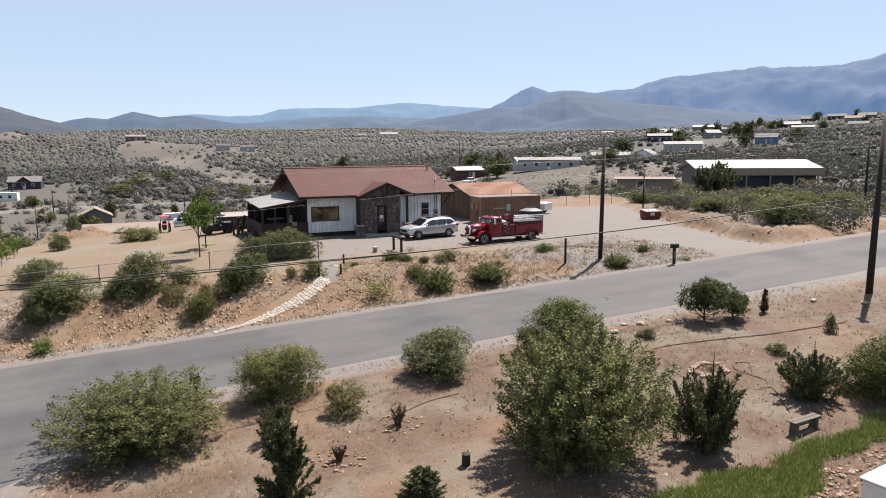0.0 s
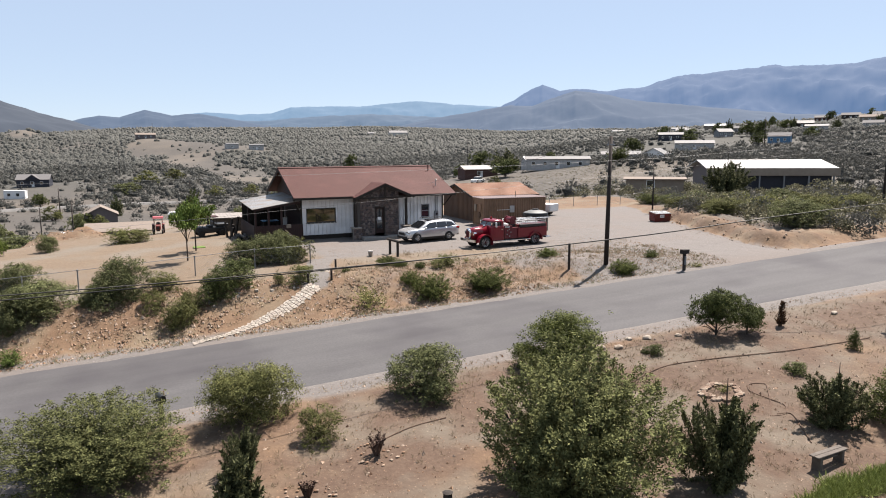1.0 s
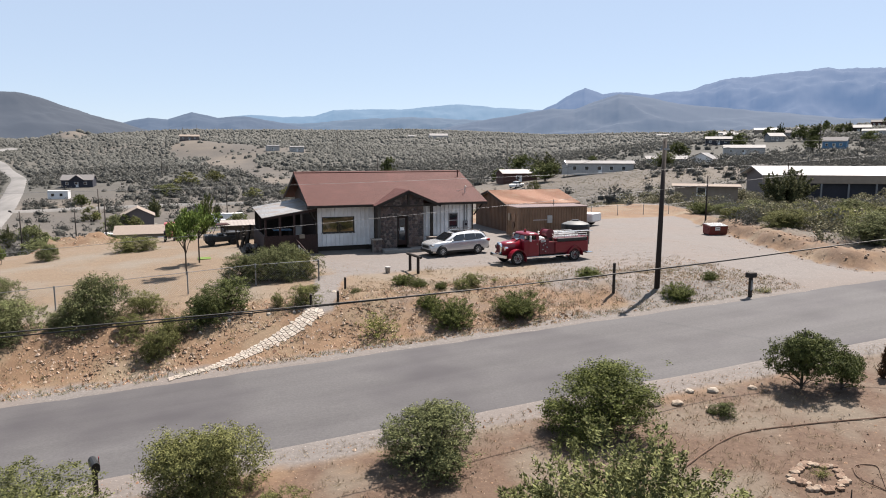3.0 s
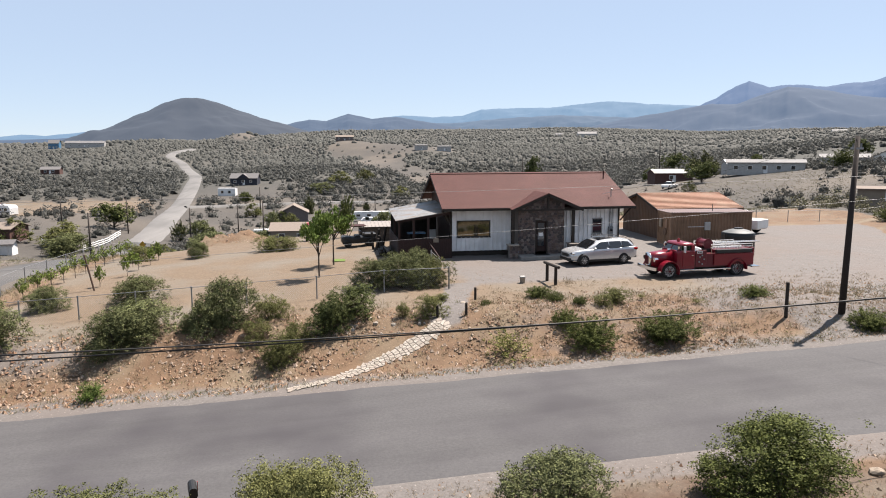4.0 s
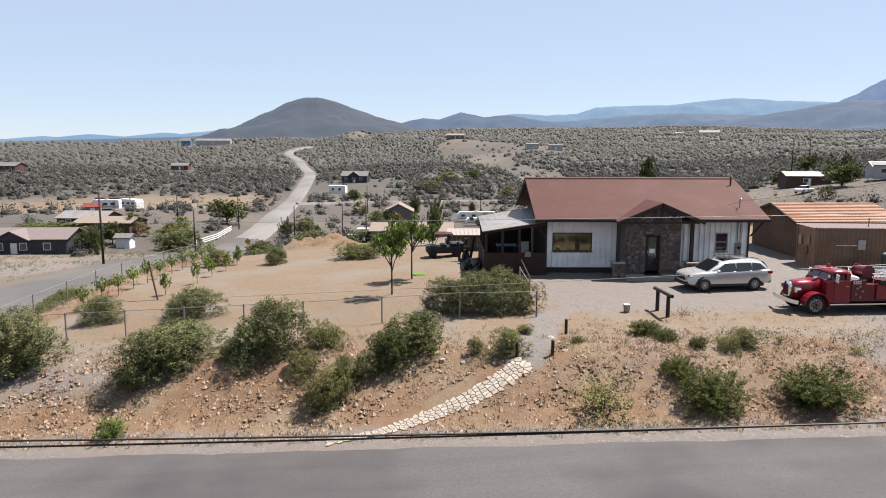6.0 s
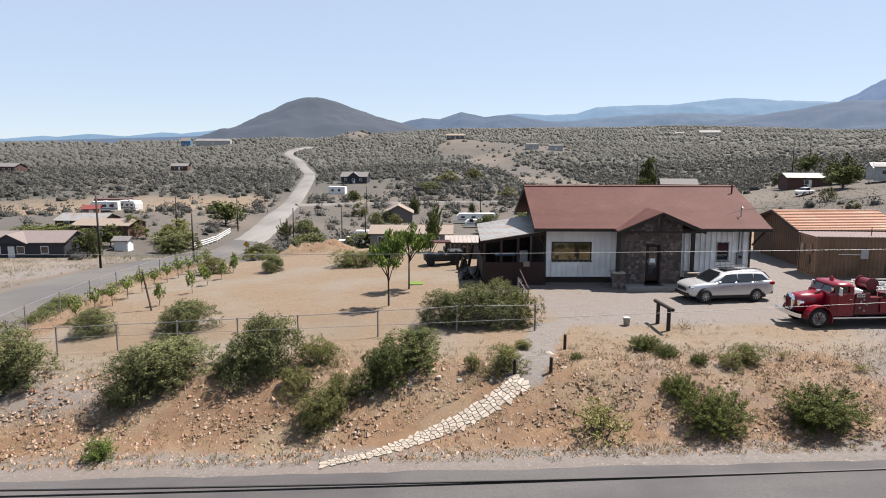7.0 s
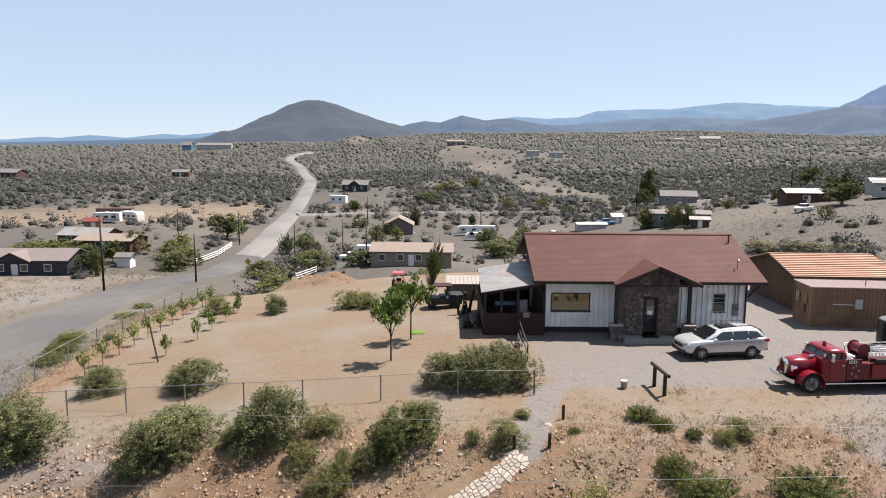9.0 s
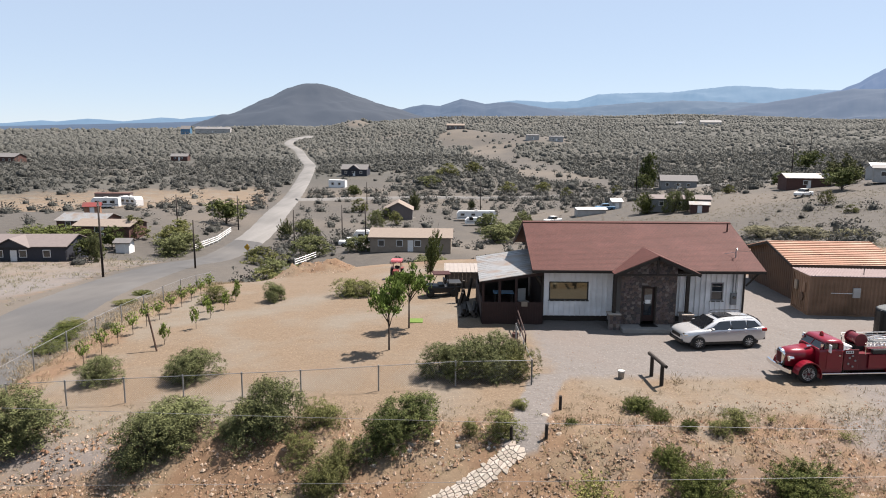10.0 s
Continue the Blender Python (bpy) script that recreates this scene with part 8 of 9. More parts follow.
def rail_fence(pts, label, group):
    f = tagged(thing("rail_fence", *pts[0]), label, "fence", group)
    o = Vector((*pts[0], gz(*pts[0])))
    for (xa, ya), (xb, yb) in zip(pts[:-1], pts[1:]):
        n = max(1, round(math.hypot(xb - xa, yb - ya) / 2.6))
        for i in range(n):
            p, q = Vector((xa + (xb - xa) * i / n, ya + (yb - ya) * i / n)), Vector((xa + (xb - xa) * (i + 1) / n, ya + (yb - ya) * (i + 1) / n))
            P, Q = Vector((*p, gz(*p))) - o, Vector((*q, gz(*q))) - o
            part("post", rod(bmesh.new(), P, P + Vector((0, 0, 1.45)), 0.09, seg=6), M["white"], f)
            for z in (0.45, 0.85, 1.25):
                part("rail", rod(bmesh.new(), P + Vector((0, 0, z)), Q + Vector((0, 0, z)), 0.07, seg=4), M["white"], f)


rail_fence([(-52.6, 88.0), (-52.0, 100.0), (-53.2, 113.0)], "white three-rail fence along the road bend", "white fences")
rail_fence([(-61.0, 92.0), (-55.0, 89.5)], "white three-rail fence beside a paddock", "white fences")
rail_fence([(-31.0, 76.0), (-28.5, 82.0)], "short white rail fence in the brush", "white fences")


# ---- small things of the yard and verge ----
def post(x, y, h, label, r=0.07, material="dark_wood", lean=(0, 0), name="wooden_post"):
    t = tagged(thing(name, x, y), label, "post")
    part("shaft", rod(bmesh.new(), (0, 0, -0.2), (lean[0], lean[1], h), r, r * 0.9, 8), M[material], t)
    part("cap", rod(bmesh.new(), (lean[0], lean[1], h), (lean[0], lean[1], h + 0.03), r * 1.08, r * 0.5, 8), M[material], t)
    return t


post(11.85, -17.9, 1.55, "dark wooden marker post on the gravel verge", 0.08)
post(-1.1, -13.0, 0.62, "dark bollard post beside the stone path", 0.065)
post(-2.0, -15.3, 0.55, "dark bollard post beside the stone path", 0.065)
post(-3.3, -15.3, 0.5, "dark bollard post beside the stone path", 0.06)
post(-21.2, -3.6, 2.0, "leaning stake in the orange yard earth", 0.05, "dead", (-0.55, 0.35))
post(-5.2, -37.0, 0.34, "charred stump post in the red garden earth", 0.13, "dark_wood")


def mailbox(x, y, turn, label, h=1.05):
    t = tagged(thing("mailbox", x, y, None, turn), label, "mailbox")
    part("post", B(-0.06, 0.06, -0.06, 0.06, -0.2, h), M["dark_wood"], t)
    prof = [(-0.1, 0), (0.1, 0), (0.1, 0.13)] + [(0.1 * math.cos(a), 0.13 + 0.1 * math.sin(a)) for a in np.linspace(0.3, math.pi - 0.3, 6)] + [(-0.1, 0.13)]
    bx = S(prof, -0.26, 0.26)
    bmesh.ops.translate(bx, vec=(0, 0, h), verts=bx.verts)
    b = part("box", bx, M["black"], t, "black domed box")
    part("flag", B(0.105, 0.12, -0.05, 0.0, h + 0.05, h + 0.28), M["lamp_red"], b)
    part("crosspiece", B(-0.08, 0.08, -0.24, 0.24, h - 0.06, h - 0.004), M["dark_wood"], t)


mailbox(-11.35, -28.0, 15, "black mailbox on a short post by the road", 0.72)


def verge_sign():
    t = tagged(thing("verge_box", 18.0, -20.9), "small dark newspaper box on a wooden post", "post box")
    part("post", B(-0.07, 0.07, -0.07, 0.07, -0.2, 1.0), M["dark_wood"], t)
    part("box", B(-0.24, 0.24, -0.16, 0.16, 1.0, 1.26, 0.02), M["dark_wood"], t)
    part("plate", B(-0.06, 0.06, -0.09, -0.072, 0.35, 0.85), M["grey_box"], t)


verge_sign()


def hitching_rail():
    t = tagged(thing("hitching_rail", 3.8, -9.65, None, -86), "dark wooden hitching rail before the house", "hitching rail")
    for x in (-0.6, 0.6):
        part("post", rod(bmesh.new(), (x, 0, -0.2), (x, 0, 1.0), 0.09, 0.085, 10), M["dark_wood"], t)
    part("rail", rod(bmesh.new(), (-1.0, 0, 0.98), (1.0, 0, 1.0), 0.085, 0.08, 10), M["dark_wood"], t)


hitching_rail()


def bucket(x, y, material, label, r=0.16, h=0.36):
    t = tagged(thing("bucket", x, y), label, "bucket")
    part("shell", lathe(bmesh.new(), [(r * 0.8, 0), (r, h), (r * 1.05, h), (r * 0.9, h - 0.02)], 16), M[material], t, "", True)
    part("rim", lathe(bmesh.new(), [(r * 1.02, h - 0.05), (r * 1.08, h - 0.05), (r * 1.08, h), (r * 1.02, h)], 16), M[material], t)


bucket(2.3, -9.3, "offwhite", "white plastic bucket on the gravel")
bucket(3.75, -1.35, "black_plastic", "black planter tub beside the stone pier", 0.26, 0.5)
bucket(4.0, -1.6, "teal", "blue-green planter tub beside the stone pier", 0.2, 0.45)


def garden_bench():
    t = tagged(thing("bench", 5.35, -39.5, None, 3), "weathered plank bench in the garden", "bench")
    for y in (-0.075, 0.075):
        part("plank", B(-0.66, 0.66, y - 0.07, y + 0.07, 0.37, 0.41, 0.01), M["grey_wood"], t)
    for x in (-0.48, 0.48):
        part("leg", B(x - 0.05, x + 0.05, -0.13, 0.13, -0.1, 0.368), M["grey_wood"], t)
    part("brace", B(-0.44, 0.44, -0.02, 0.02, 0.2, 0.26), M["grey_wood"], t)


garden_bench()


def dead_shrub(x, y, h, seed):
    t = tagged(thing("dead_shrub", x, y), "dead brown shrub stump ringed with stones", "dead shrub", "dead shrubs")
    rng = random.Random(seed)
    bm = bmesh.new()
    for i in range(9):      # knotty stubs, forked at the top
        a, l = rng.uniform(0, 6.28), rng.uniform(0.45, 1.0) * h
        mid = Vector((math.cos(a) * 0.3 * l, math.sin(a) * 0.3 * l, l * 0.6))
        rod(bm, (0, 0, -0.05), mid, 0.06, 0.04, 6)
        for k in range(4):
            b = a + rng.uniform(-1.6, 1.6)
            rod(bm, mid, mid + Vector((math.cos(b) * 0.16, math.sin(b) * 0.16, rng.uniform(0.05, 0.3))) * h, 0.032, 0.012, 5)
    part("stems", bm, M["dead"], t)
    tuft, q = bmesh.new(), np.random.default_rng(seed)
    for k in range(90):         # dry curled leaves that still hang on
        c = Vector(q.normal(0, 1, 3)) * 0.16 * h + Vector((0, 0, 0.68 * h))
        u, v = Vector(q.normal(0, 1, 3)).normalized() * 0.035, Vector(q.normal(0, 1, 3)).normalized() * 0.03
        tuft.faces.new([tuft.verts.new(c + w) for w in (u, v, -u, -v)])
    part("dry_leaves", tuft, M["dead"], t)
    for i in range(34):
        a = i / 34 * 6.28 + rng.uniform(-0.4, 0.4)
        r = 0.55 + rng.uniform(-0.28, 0.25)
        s = rng.uniform(0.02, 0.055)
        b = bmesh.new()
        bmesh.ops.create_icosphere(b, subdivisions=1, radius=s)
        for v in b.verts:
            v.co = Vector((v.co.x * 1.3, v.co.y, v.co.z * 0.7)) * rng.uniform(0.85, 1.15) + Vector((r * math.cos(a), r * math.sin(a), 0.03 + gz(x + r * math.cos(a), y + r * math.sin(a)) - gz(x, y)))
        part("ring_stone", b, M["rock"], t)


dead_shrub(-5.9, -33.7, 0.75, 1)
dead_shrub(-8.2, -34.9, 0.5, 2)


def rock(x, y, s, seed, label="pale angular rock on the red earth"):
    rng = random.Random(seed)
    b = bmesh.new()
    bmesh.ops.create_icosphere(b, subdivisions=2, radius=s)
    for v in b.verts:
        n = v.co.normalized()
        k = 1 + 0.3 * noise.noise(n * 1.6 + Vector((seed * 3.1, 0, 0)))
        v.co = Vector((n.x * 1.25, n.y, n.z * 0.7)) * s * k
    ob = part("rock", b, M["pale_rock" if label.startswith("pale") else "rock"])
    ob.matrix_basis = pose(x, y, gz(x, y) + s * 0.25, 0, 0, rng.uniform(0, 360))
    tagged(ob, label, "rock", "loose rocks")


_r = random.Random(11)
for i in range(34):
    px, py = ((-1.55, -14.4) if i % 2 else (-3.45, -14.3))
    rock(px + _r.uniform(-0.28, 0.28), py + _r.uniform(-0.9, 0.9), _r.uniform(0.05, 0.13), i, "pale edging rock beside the stone path")
for i, (x, y) in enumerate([(6.6, -29.6), (7.3, -29.9), (4.9, -29.9), (8.6, -30.3), (5.6, -30.2), (3.4, -29.2), (16.5, -31.6), (18.2, -33.0)]):
    rock(x, y, 0.13 + 0.03 * (i % 3), 60 + i)


def hose(pts, r=0.016, label="dusty garden hose lying on the earth"):
    """A hose that curves smoothly through the points, on the ground."""
    q, n = [pts[0]] + list(pts) + [pts[-1]], []
    for a, b, c, d in zip(q, q[1:], q[2:], q[3:]):
        for i in range(7):
            t = i / 7
            x, y = (0.5 * (2 * b[k] + (c[k] - a[k]) * t + (2 * a[k] - 5 * b[k] + 4 * c[k] - d[k]) * t * t + (3 * b[k] - a[k] - 3 * c[k] + d[k]) * t ** 3) for k in (0, 1))
            n.append((x, y, gz(x, y) + r * 0.8 + 0.012))
    tagged(part("garden_hose", tube(bmesh.new(), n, r, 5), M["hose"]), label, "hose")


hose([(3.0, -33.4), (5.6, -32.6), (8.0, -32.9), (11.0, -33.6), (13.0, -33.9), (15.3, -34.2)], 0.02)
hose([(6.2, -36.9), (6.9, -36.3), (7.6, -35.6), (7.9, -35.2), (7.4, -35.0), (7.0, -35.4), (7.1, -36.0), (7.2, -36.6), (6.7, -37.0), (6.2, -36.9)])
hose([(6.5, -36.9), (6.9, -37.1), (6.4, -37.9), (5.9, -38.6)])
hose([(-6.0, -33.2), (-4.5, -32.6), (-3.0, -32.5)])


def stone_ring(x, y, rx, ry):
    """A low ring of pale stones round a small golden shrub."""
    t = tagged(thing("stone_ring", x, y), "ring of pale rough stones on red earth", "stone ring")
    rng = random.Random(21)
    for i in range(70):
        a, k = i / 70 * 12.566 + rng.uniform(-0.1, 0.1), rng.uniform(0.75, 1.12)
        px, py = rx * k * math.cos(a), ry * k * math.sin(a)
        b = bmesh.new()
        bmesh.ops.create_icosphere(b, subdivisions=1, radius=rng.uniform(0.05, 0.12))
        lift = gz(x + px, y + py) - gz(x, y) + 0.03
        for v in b.verts:
            v.co = Vector((v.co.x * 1.3, v.co.y, v.co.z * 0.75)) * rng.uniform(0.8, 1.2) + Vector((px, py, lift))
        part("stone", b, M["ring_stone"], t)


stone_ring(6.1, -35.0, 0.72, 0.55)
plant("sparse", 6.2, -34.95, 0.6, 0.4, "small golden-green shrub inside a stone ring", "shrub", 0, "small_shrub")


def white_hut():
    t = tagged(thing("white_tank_cover", 3.55, -43.45, None, 6), "white painted equipment box at the lawn edge", "equipment box")
    part("body", B(-0.6, 0.6, -0.6, 0.6, 0, 1.0, 0.03), M["white"], t)
    part("lid", B(-0.66, 0.66, -0.66, 0.66, 1.0, 1.08, 0.03), M["white"], t)
    part("latch", B(-0.1, 0.1, -0.69, -0.66, 0.9, 1.02), M["steel"], t)


white_hut()


def carport():
    t = tagged(thing("lean_to_shed", -3.4, 9.6, None, 0), "low grey shed with cream ribbed roof behind the porch", "shed")
    part("roof", sheet(bmesh.new(), (-2.3, -0.7, 1.12), (1.6, -0.7, 1.12), (1.6, 1.6, 1.36), (-2.3, 1.6, 1.36), 0.04), M["cream"], t, "cream roof sheet")
    for i in range(13):
        x = -2.2 + i * 0.3
        part("roof_rib", sheet(bmesh.new(), (x, -0.7, 1.15), (x + 0.05, -0.7, 1.15), (x + 0.05, 1.6, 1.39), (x, 1.6, 1.39), 0.02), M["cream"], t)
        part("board", B(x, x + 0.294, -0.55 + 0.008 * (i % 2), -0.5 + 0.008 * (i % 2), -0.1, 1.12), M["grey_wood"], t, "grey weathered board")
    part("fascia", sheet(bmesh.new(), (-2.3, -0.72, 1.06), (1.6, -0.72, 1.06), (1.6, -0.72, 1.14), (-2.3, -0.72, 1.14), 0.02), M["grey_wood"], t)
    for x in (-2.2, 1.5):
        for y in (-0.6, 1.5):
            part("post", B(x - 0.06, x + 0.06, y - 0.06, y + 0.06, -0.2, 1.15 + 0.12 * (y > 0)), M["dark_wood"], t)


carport()


def yard_tractor():
    t = tagged(thing("tractor", -9.5, 14.5, None, 8, 0.85), "small red tractor with a pink sun canopy", "tractor")
    part("engine_cover", loft(bmesh.new(), [(-1.15, body_ring(0.2, 0.5, 0.82, 0.92, 0.05)), (-1.05, body_ring(0.24, 0.46, 0.88, 0.98, 0.05)), (-0.25, body_ring(0.27, 0.46, 0.92, 1.02, 0.05))]), M["dump_red"], t, "red engine cover")
    part("grille", B(-1.18, -1.14, -0.14, 0.14, 0.55, 0.84), M["black"], t)
    part("chassis", B(-1.1, 0.75, -0.16, 0.16, 0.36, 0.5, 0.02), M["black"], t)
    part("seat", B(0.25, 0.65, -0.22, 0.22, 0.72, 0.8, 0.03), M["black"], t)
    part("backrest", B(0.62, 0.7, -0.22, 0.22, 0.8, 1.1, 0.03), M["black"], t)
    part("steering_wheel", lathe(bmesh.new(), [(0.15, -0.015), (0.19, -0.015), (0.19, 0.015), (0.15, 0.015)], 14, pose(-0.02, 0, 1.12, 0, -35, 0)), M["black"], t)
    part("steering_column", rod(bmesh.new(), (-0.25, 0, 0.95), (-0.02, 0, 1.12), 0.025, seg=6), M["black"], t)
    for y in (-0.42, 0.42):
        wheel(t, -0.85, y, 0.28, 0.16, 1 if y > 0 else -1, 6, "dump_red")
        wheel(t, 0.5, y * 1.15, 0.46, 0.26, 1 if y > 0 else -1, 6, "dump_red")
        part("rear_fender", B(0.05, 0.95, y * 1.15 - 0.13, y * 1.15 + 0.13, 0.94, 0.98, 0.015), M["dump_red"], t)
        for x in (-0.15, 0.8):
            part("canopy_post", rod(bmesh.new(), (x, y * 0.95, 0.5), (x, y * 0.95, 1.62), 0.028, seg=6), M["dump_red"], t)
    part("canopy", S([(-0.4, 1.62), (0.95, 1.62), (0.85, 1.78), (-0.3, 1.78)], -0.5, 0.5), M["pink"], t, "faded pink-red canopy")
    t.matrix_basis = t.matrix_basis @ pose(0, 0, 0, 0, 0, 78)


yard_tractor()
mt = tagged(part("turf_mat", B(-7.8, -7.0, -0.25, 0.65, gz(-7.4, 0.2) + 0.01, gz(-7.4, 0.2) + 0.045, 0.01), M["green_mat"]), "small green turf mat on the dirt yard", "mat")


def leaning_timber(i, x, y, h, lean, w):
    """A dark post or beam propped against the porch side."""
    t = tagged(part("timber", B(-w / 2, w / 2, -w / 2, w / 2, -0.05, h, 0.012), M["dark_wood"]), "dark weathered timber standing beside the porch", "timber", "timbers beside the porch")
    t.matrix_world = pose(x, y, gz(x, y), lean, 0.6 * lean, 17 * i)


for i, (x, y, h, lean, w) in enumerate([(-4.9, 4.3, 1.25, -7, 0.16), (-4.55, 4.6, 1.45, 4, 0.17), (-4.2, 4.8, 1.6, 9, 0.15), (-4.75, 3.5, 0.9, 12, 0.18), (-4.3, 3.7, 1.1, -10, 0.15), (-4.6, 2.9, 0.8, 15, 0.16)]):
    leaning_timber(i, x, y, h, lean, w)


def lumber(i, x, y, z, L, turn, w):
    t = tagged(part("beam", B(-L / 2, L / 2, -w / 2, w / 2, 0, w * 0.8, 0.012), M["dark_wood" if i % 3 else "grey_wood"]), "old beam in the lumber heap beside the porch", "beam", "lumber heap")
    t.matrix_world = pose(x, y, gz(x, y) + z, 0, 0, turn)


for i in range(11):
    lumber(i, -4.75 + 0.28 * (i % 4) + 0.14 * (i // 4), 1.75 + 0.12 * (i % 3), 0.145 * (i // 4), 2.5 - 0.2 * (i % 3), 88 + 5 * math.sin(i * 2.3), 0.18)


def handrail():
    t = tagged(thing("ramp_handrail", -1.6, -3.0, None, 0), "dark rusty steel handrail sloping down the yard ramp", "handrail")
    for y, h in ((2.0, 1.15), (0.0, 1.0), (-2.4, 0.82)):
        part("post", rod(bmesh.new(), (0, y, -0.1), (0, y, h), 0.04, seg=6), M["brown_wood"], t)
    for z0, z1 in ((1.12, 0.78), (0.62, 0.36)):
        part("rail", rod(bmesh.new(), (0, 2.1, z0), (0, -2.5, z1), 0.035, seg=6), M["brown_wood"], t)


handrail()


def yard_pot(x, y, r, h):
    t = tagged(thing("flower_pot", x, y), "dark red-brown clay pot beside the ramp rail", "flower pot", "pots by the ramp")
    part("body", lathe(bmesh.new(), [(0.0, 0.0), (r * 0.7, 0.0), (r, h * 0.9), (r * 1.08, h * 0.9), (r * 1.08, h), (r * 0.9, h), (r * 0.85, h * 0.85), (0, h * 0.85)], 14), M["brick_red"], t)
    return t


for x, y, r, h in ((-2.0, -4.9, 0.17, 0.36), (-2.15, -4.4, 0.14, 0.3), (-1.95, -3.8, 0.18, 0.4)):
    yard_pot(x, y, r, h)


def porch_goods():
    t = tagged(thing("porch_table", -2.2, 0.9, -0.12, 0), "small table with blue cloth on the porch", "table")
    part("tabletop", B(-0.6, 0.6, -0.4, 0.4, 1.28, 1.33), M["teal"], t, "blue tabletop")
    for x in (-0.5, 0.5):
        for y in (-0.32, 0.32):
            part("leg", B(x - 0.03, x + 0.03, y - 0.03, y + 0.03, 0, 1.28), M["dark_wood"], t)
    c = tagged(thing("porch_chair", -1.0, 0.8, -0.12, 20), "pale slatted chair on the porch", "chair")
    part("seat", B(-0.25, 0.25, -0.25, 0.25, 0.75, 0.8), M["offwhite"], c)
    part("backrest", B(-0.25, 0.25, 0.22, 0.27, 0.8, 1.5), M["offwhite"], c)
    for x in (-0.22, 0.22):
        for y in (-0.22, 0.22):
            part("leg", B(x - 0.025, x + 0.025, y - 0.025, y + 0.025, 0, 0.75), M["offwhite"], c)


porch_goods()


def warning_sign():
    t = tagged(thing("road_sign", -40.2, 80.0, None, -8), "yellow diamond warning sign by the road bend", "road sign")
    part("post", B(-0.04, 0.04, -0.04, 0.04, -0.3, 2.6), M["steel"], t)
    part("plate", S([(0, 1.75), (0.62, 2.37), (0, 2.99), (-0.62, 2.37)], -0.07, -0.045), M["yellow"], t, "yellow diamond plate")


warning_sign()


# ---- houses of the valley ----
SITES = []


def building(x, y, turn, L, W, H, P, wall, roof, label, name="house", group="valley houses", windows=3, door=True, gable_front=False, over=0.4, trim="white", z=None):
    """A simple dwelling or shed: walls, gabled roof with eaves, windows with frames, a door."""
    SITES.append((x, y))
    t = tagged(thing(name, x, y, z, turn), label, "house" if name == "house" else name.replace("_", " "), group)
    part("wall_shell", S([(-W / 2, -0.6), (W / 2, -0.6), (W / 2, H), (0, P), (-W / 2, H)], -L / 2, L / 2, "x"), M[wall], t)
    for s in (-1, 1):
        k = (P - H) / (W / 2)
        part("roof", sheet(bmesh.new(), (-L / 2 - over, s * (W / 2 + over), H - k * over + 0.1), (L / 2 + over, s * (W / 2 + over), H - k * over + 0.1), (L / 2 + over, 0, P + 0.1), (-L / 2 - over, 0, P + 0.1), 0.12), M[roof], t)
    for i in range(windows):
        wx = -L / 2 + L * (i + 0.6) / (windows + 0.4)
        w = part("window", B(wx - 0.6, wx + 0.6, -W / 2 - 0.05, -W / 2 - 0.003, 0.9, 2.1), M[trim], t)
        part("pane", B(wx - 0.5, wx + 0.5, -W / 2 - 0.07, -W / 2 - 0.052, 1.0, 2.0), M["glass"], w)
    if door:
        d = part("door", B(-0.5, 0.5, -W / 2 - 0.05, -W / 2 - 0.003, 0.0, 2.05), M[trim], t)
        part("step", B(-0.8, 0.8, -W / 2 - 0.9, -W / 2 - 0.06, -0.4, 0.0), M["concrete"], d)
    if gable_front:
        part("front_gable", S([(-2.4, H - 0.1), (2.4, H - 0.1), (0, P - 0.15)], -W / 2 - 0.7, 0.0), M[wall], t)
        for s in (-1, 1):
            part("gable_roof", sheet(bmesh.new(), (s * 2.9, -W / 2 - 1.0, H - 0.1), (s * 2.9, 0, H - 0.1), (0, 0, P + 0.05), (0, -W / 2 - 1.0, P + 0.05), 0.12), M[roof], t)
    return t


building(-73.5, 71.0, 3, 16.0, 8.0, 2.7, 4.0, "grey_blue", "lilac", "slate-blue ranch house with white trim", windows=4, gable_front=True)
building(-62.7, 82.0, 0, 2.4, 2.2, 2.0, 2.5, "white", "grey_roof", "small white shed with a dark doorway", "shed", "valley sheds", 0)
building(-11.4, 86.0, -2, 14.5, 7.5, 2.6, 3.7, "beige", "tan_roof", "long beige ranch house with tan roof", windows=4)
building(-18.7, 162.0, 92, 10.0, 8.2, 2.8, 4.9, "lilac", "tan_roof", "mauve-grey house with its gable to the yard", windows=2)
building(-46.5, 284.0, -5, 12.0, 8.0, 3.0, 5.0, "grey_blue", "grey_roof", "dark grey house in the scrub", windows=3, gable_front=True)
building(-48.5, 241.0, -12, 7.0, 2.8, 2.9, 3.0, "white", "white", "white box trailer in the scrub", "trailer", "valley trailers", 2, False, over=0.05)
building(-236.0, 660.0, 5, 34.0, 12.0, 4.0, 6.0, "offwhite", "pale_sheet", "long white ranch barn on the ridge", "barn", "far barns", 4)
building(-262.0, 655.0, 5, 9.0, 8.0, 5.0, 8.0, "teal", "grey_roof", "blue two-storey house on the ridge")
building(-160.0, 367.0, 5, 9.5, 6.5, 2.6, 4.0, "brick_red", "grey_roof", "dull brown hut on the hillside", "hut", "far huts", 2)
building(-229.0, 312.0, -10, 19.0, 8.0, 3.0, 4.6, "brick_red", "grey_roof", "low red-brown ranch house on the hill", windows=5)
building(-112.0, 182.0, 4, 11.0, 3.0, 2.7, 2.9, "lilac", "brick_red", "red-roofed storage trailer on a dirt lot", "trailer", "valley trailers", 0, False, over=0.1)
building(-90.5, 126.0, 20, 3.4, 3.2, 2.0, 2.7, "copper_roof", "dump_red", "orange garden shed on a dirt lot", "shed", "valley sheds", 0)
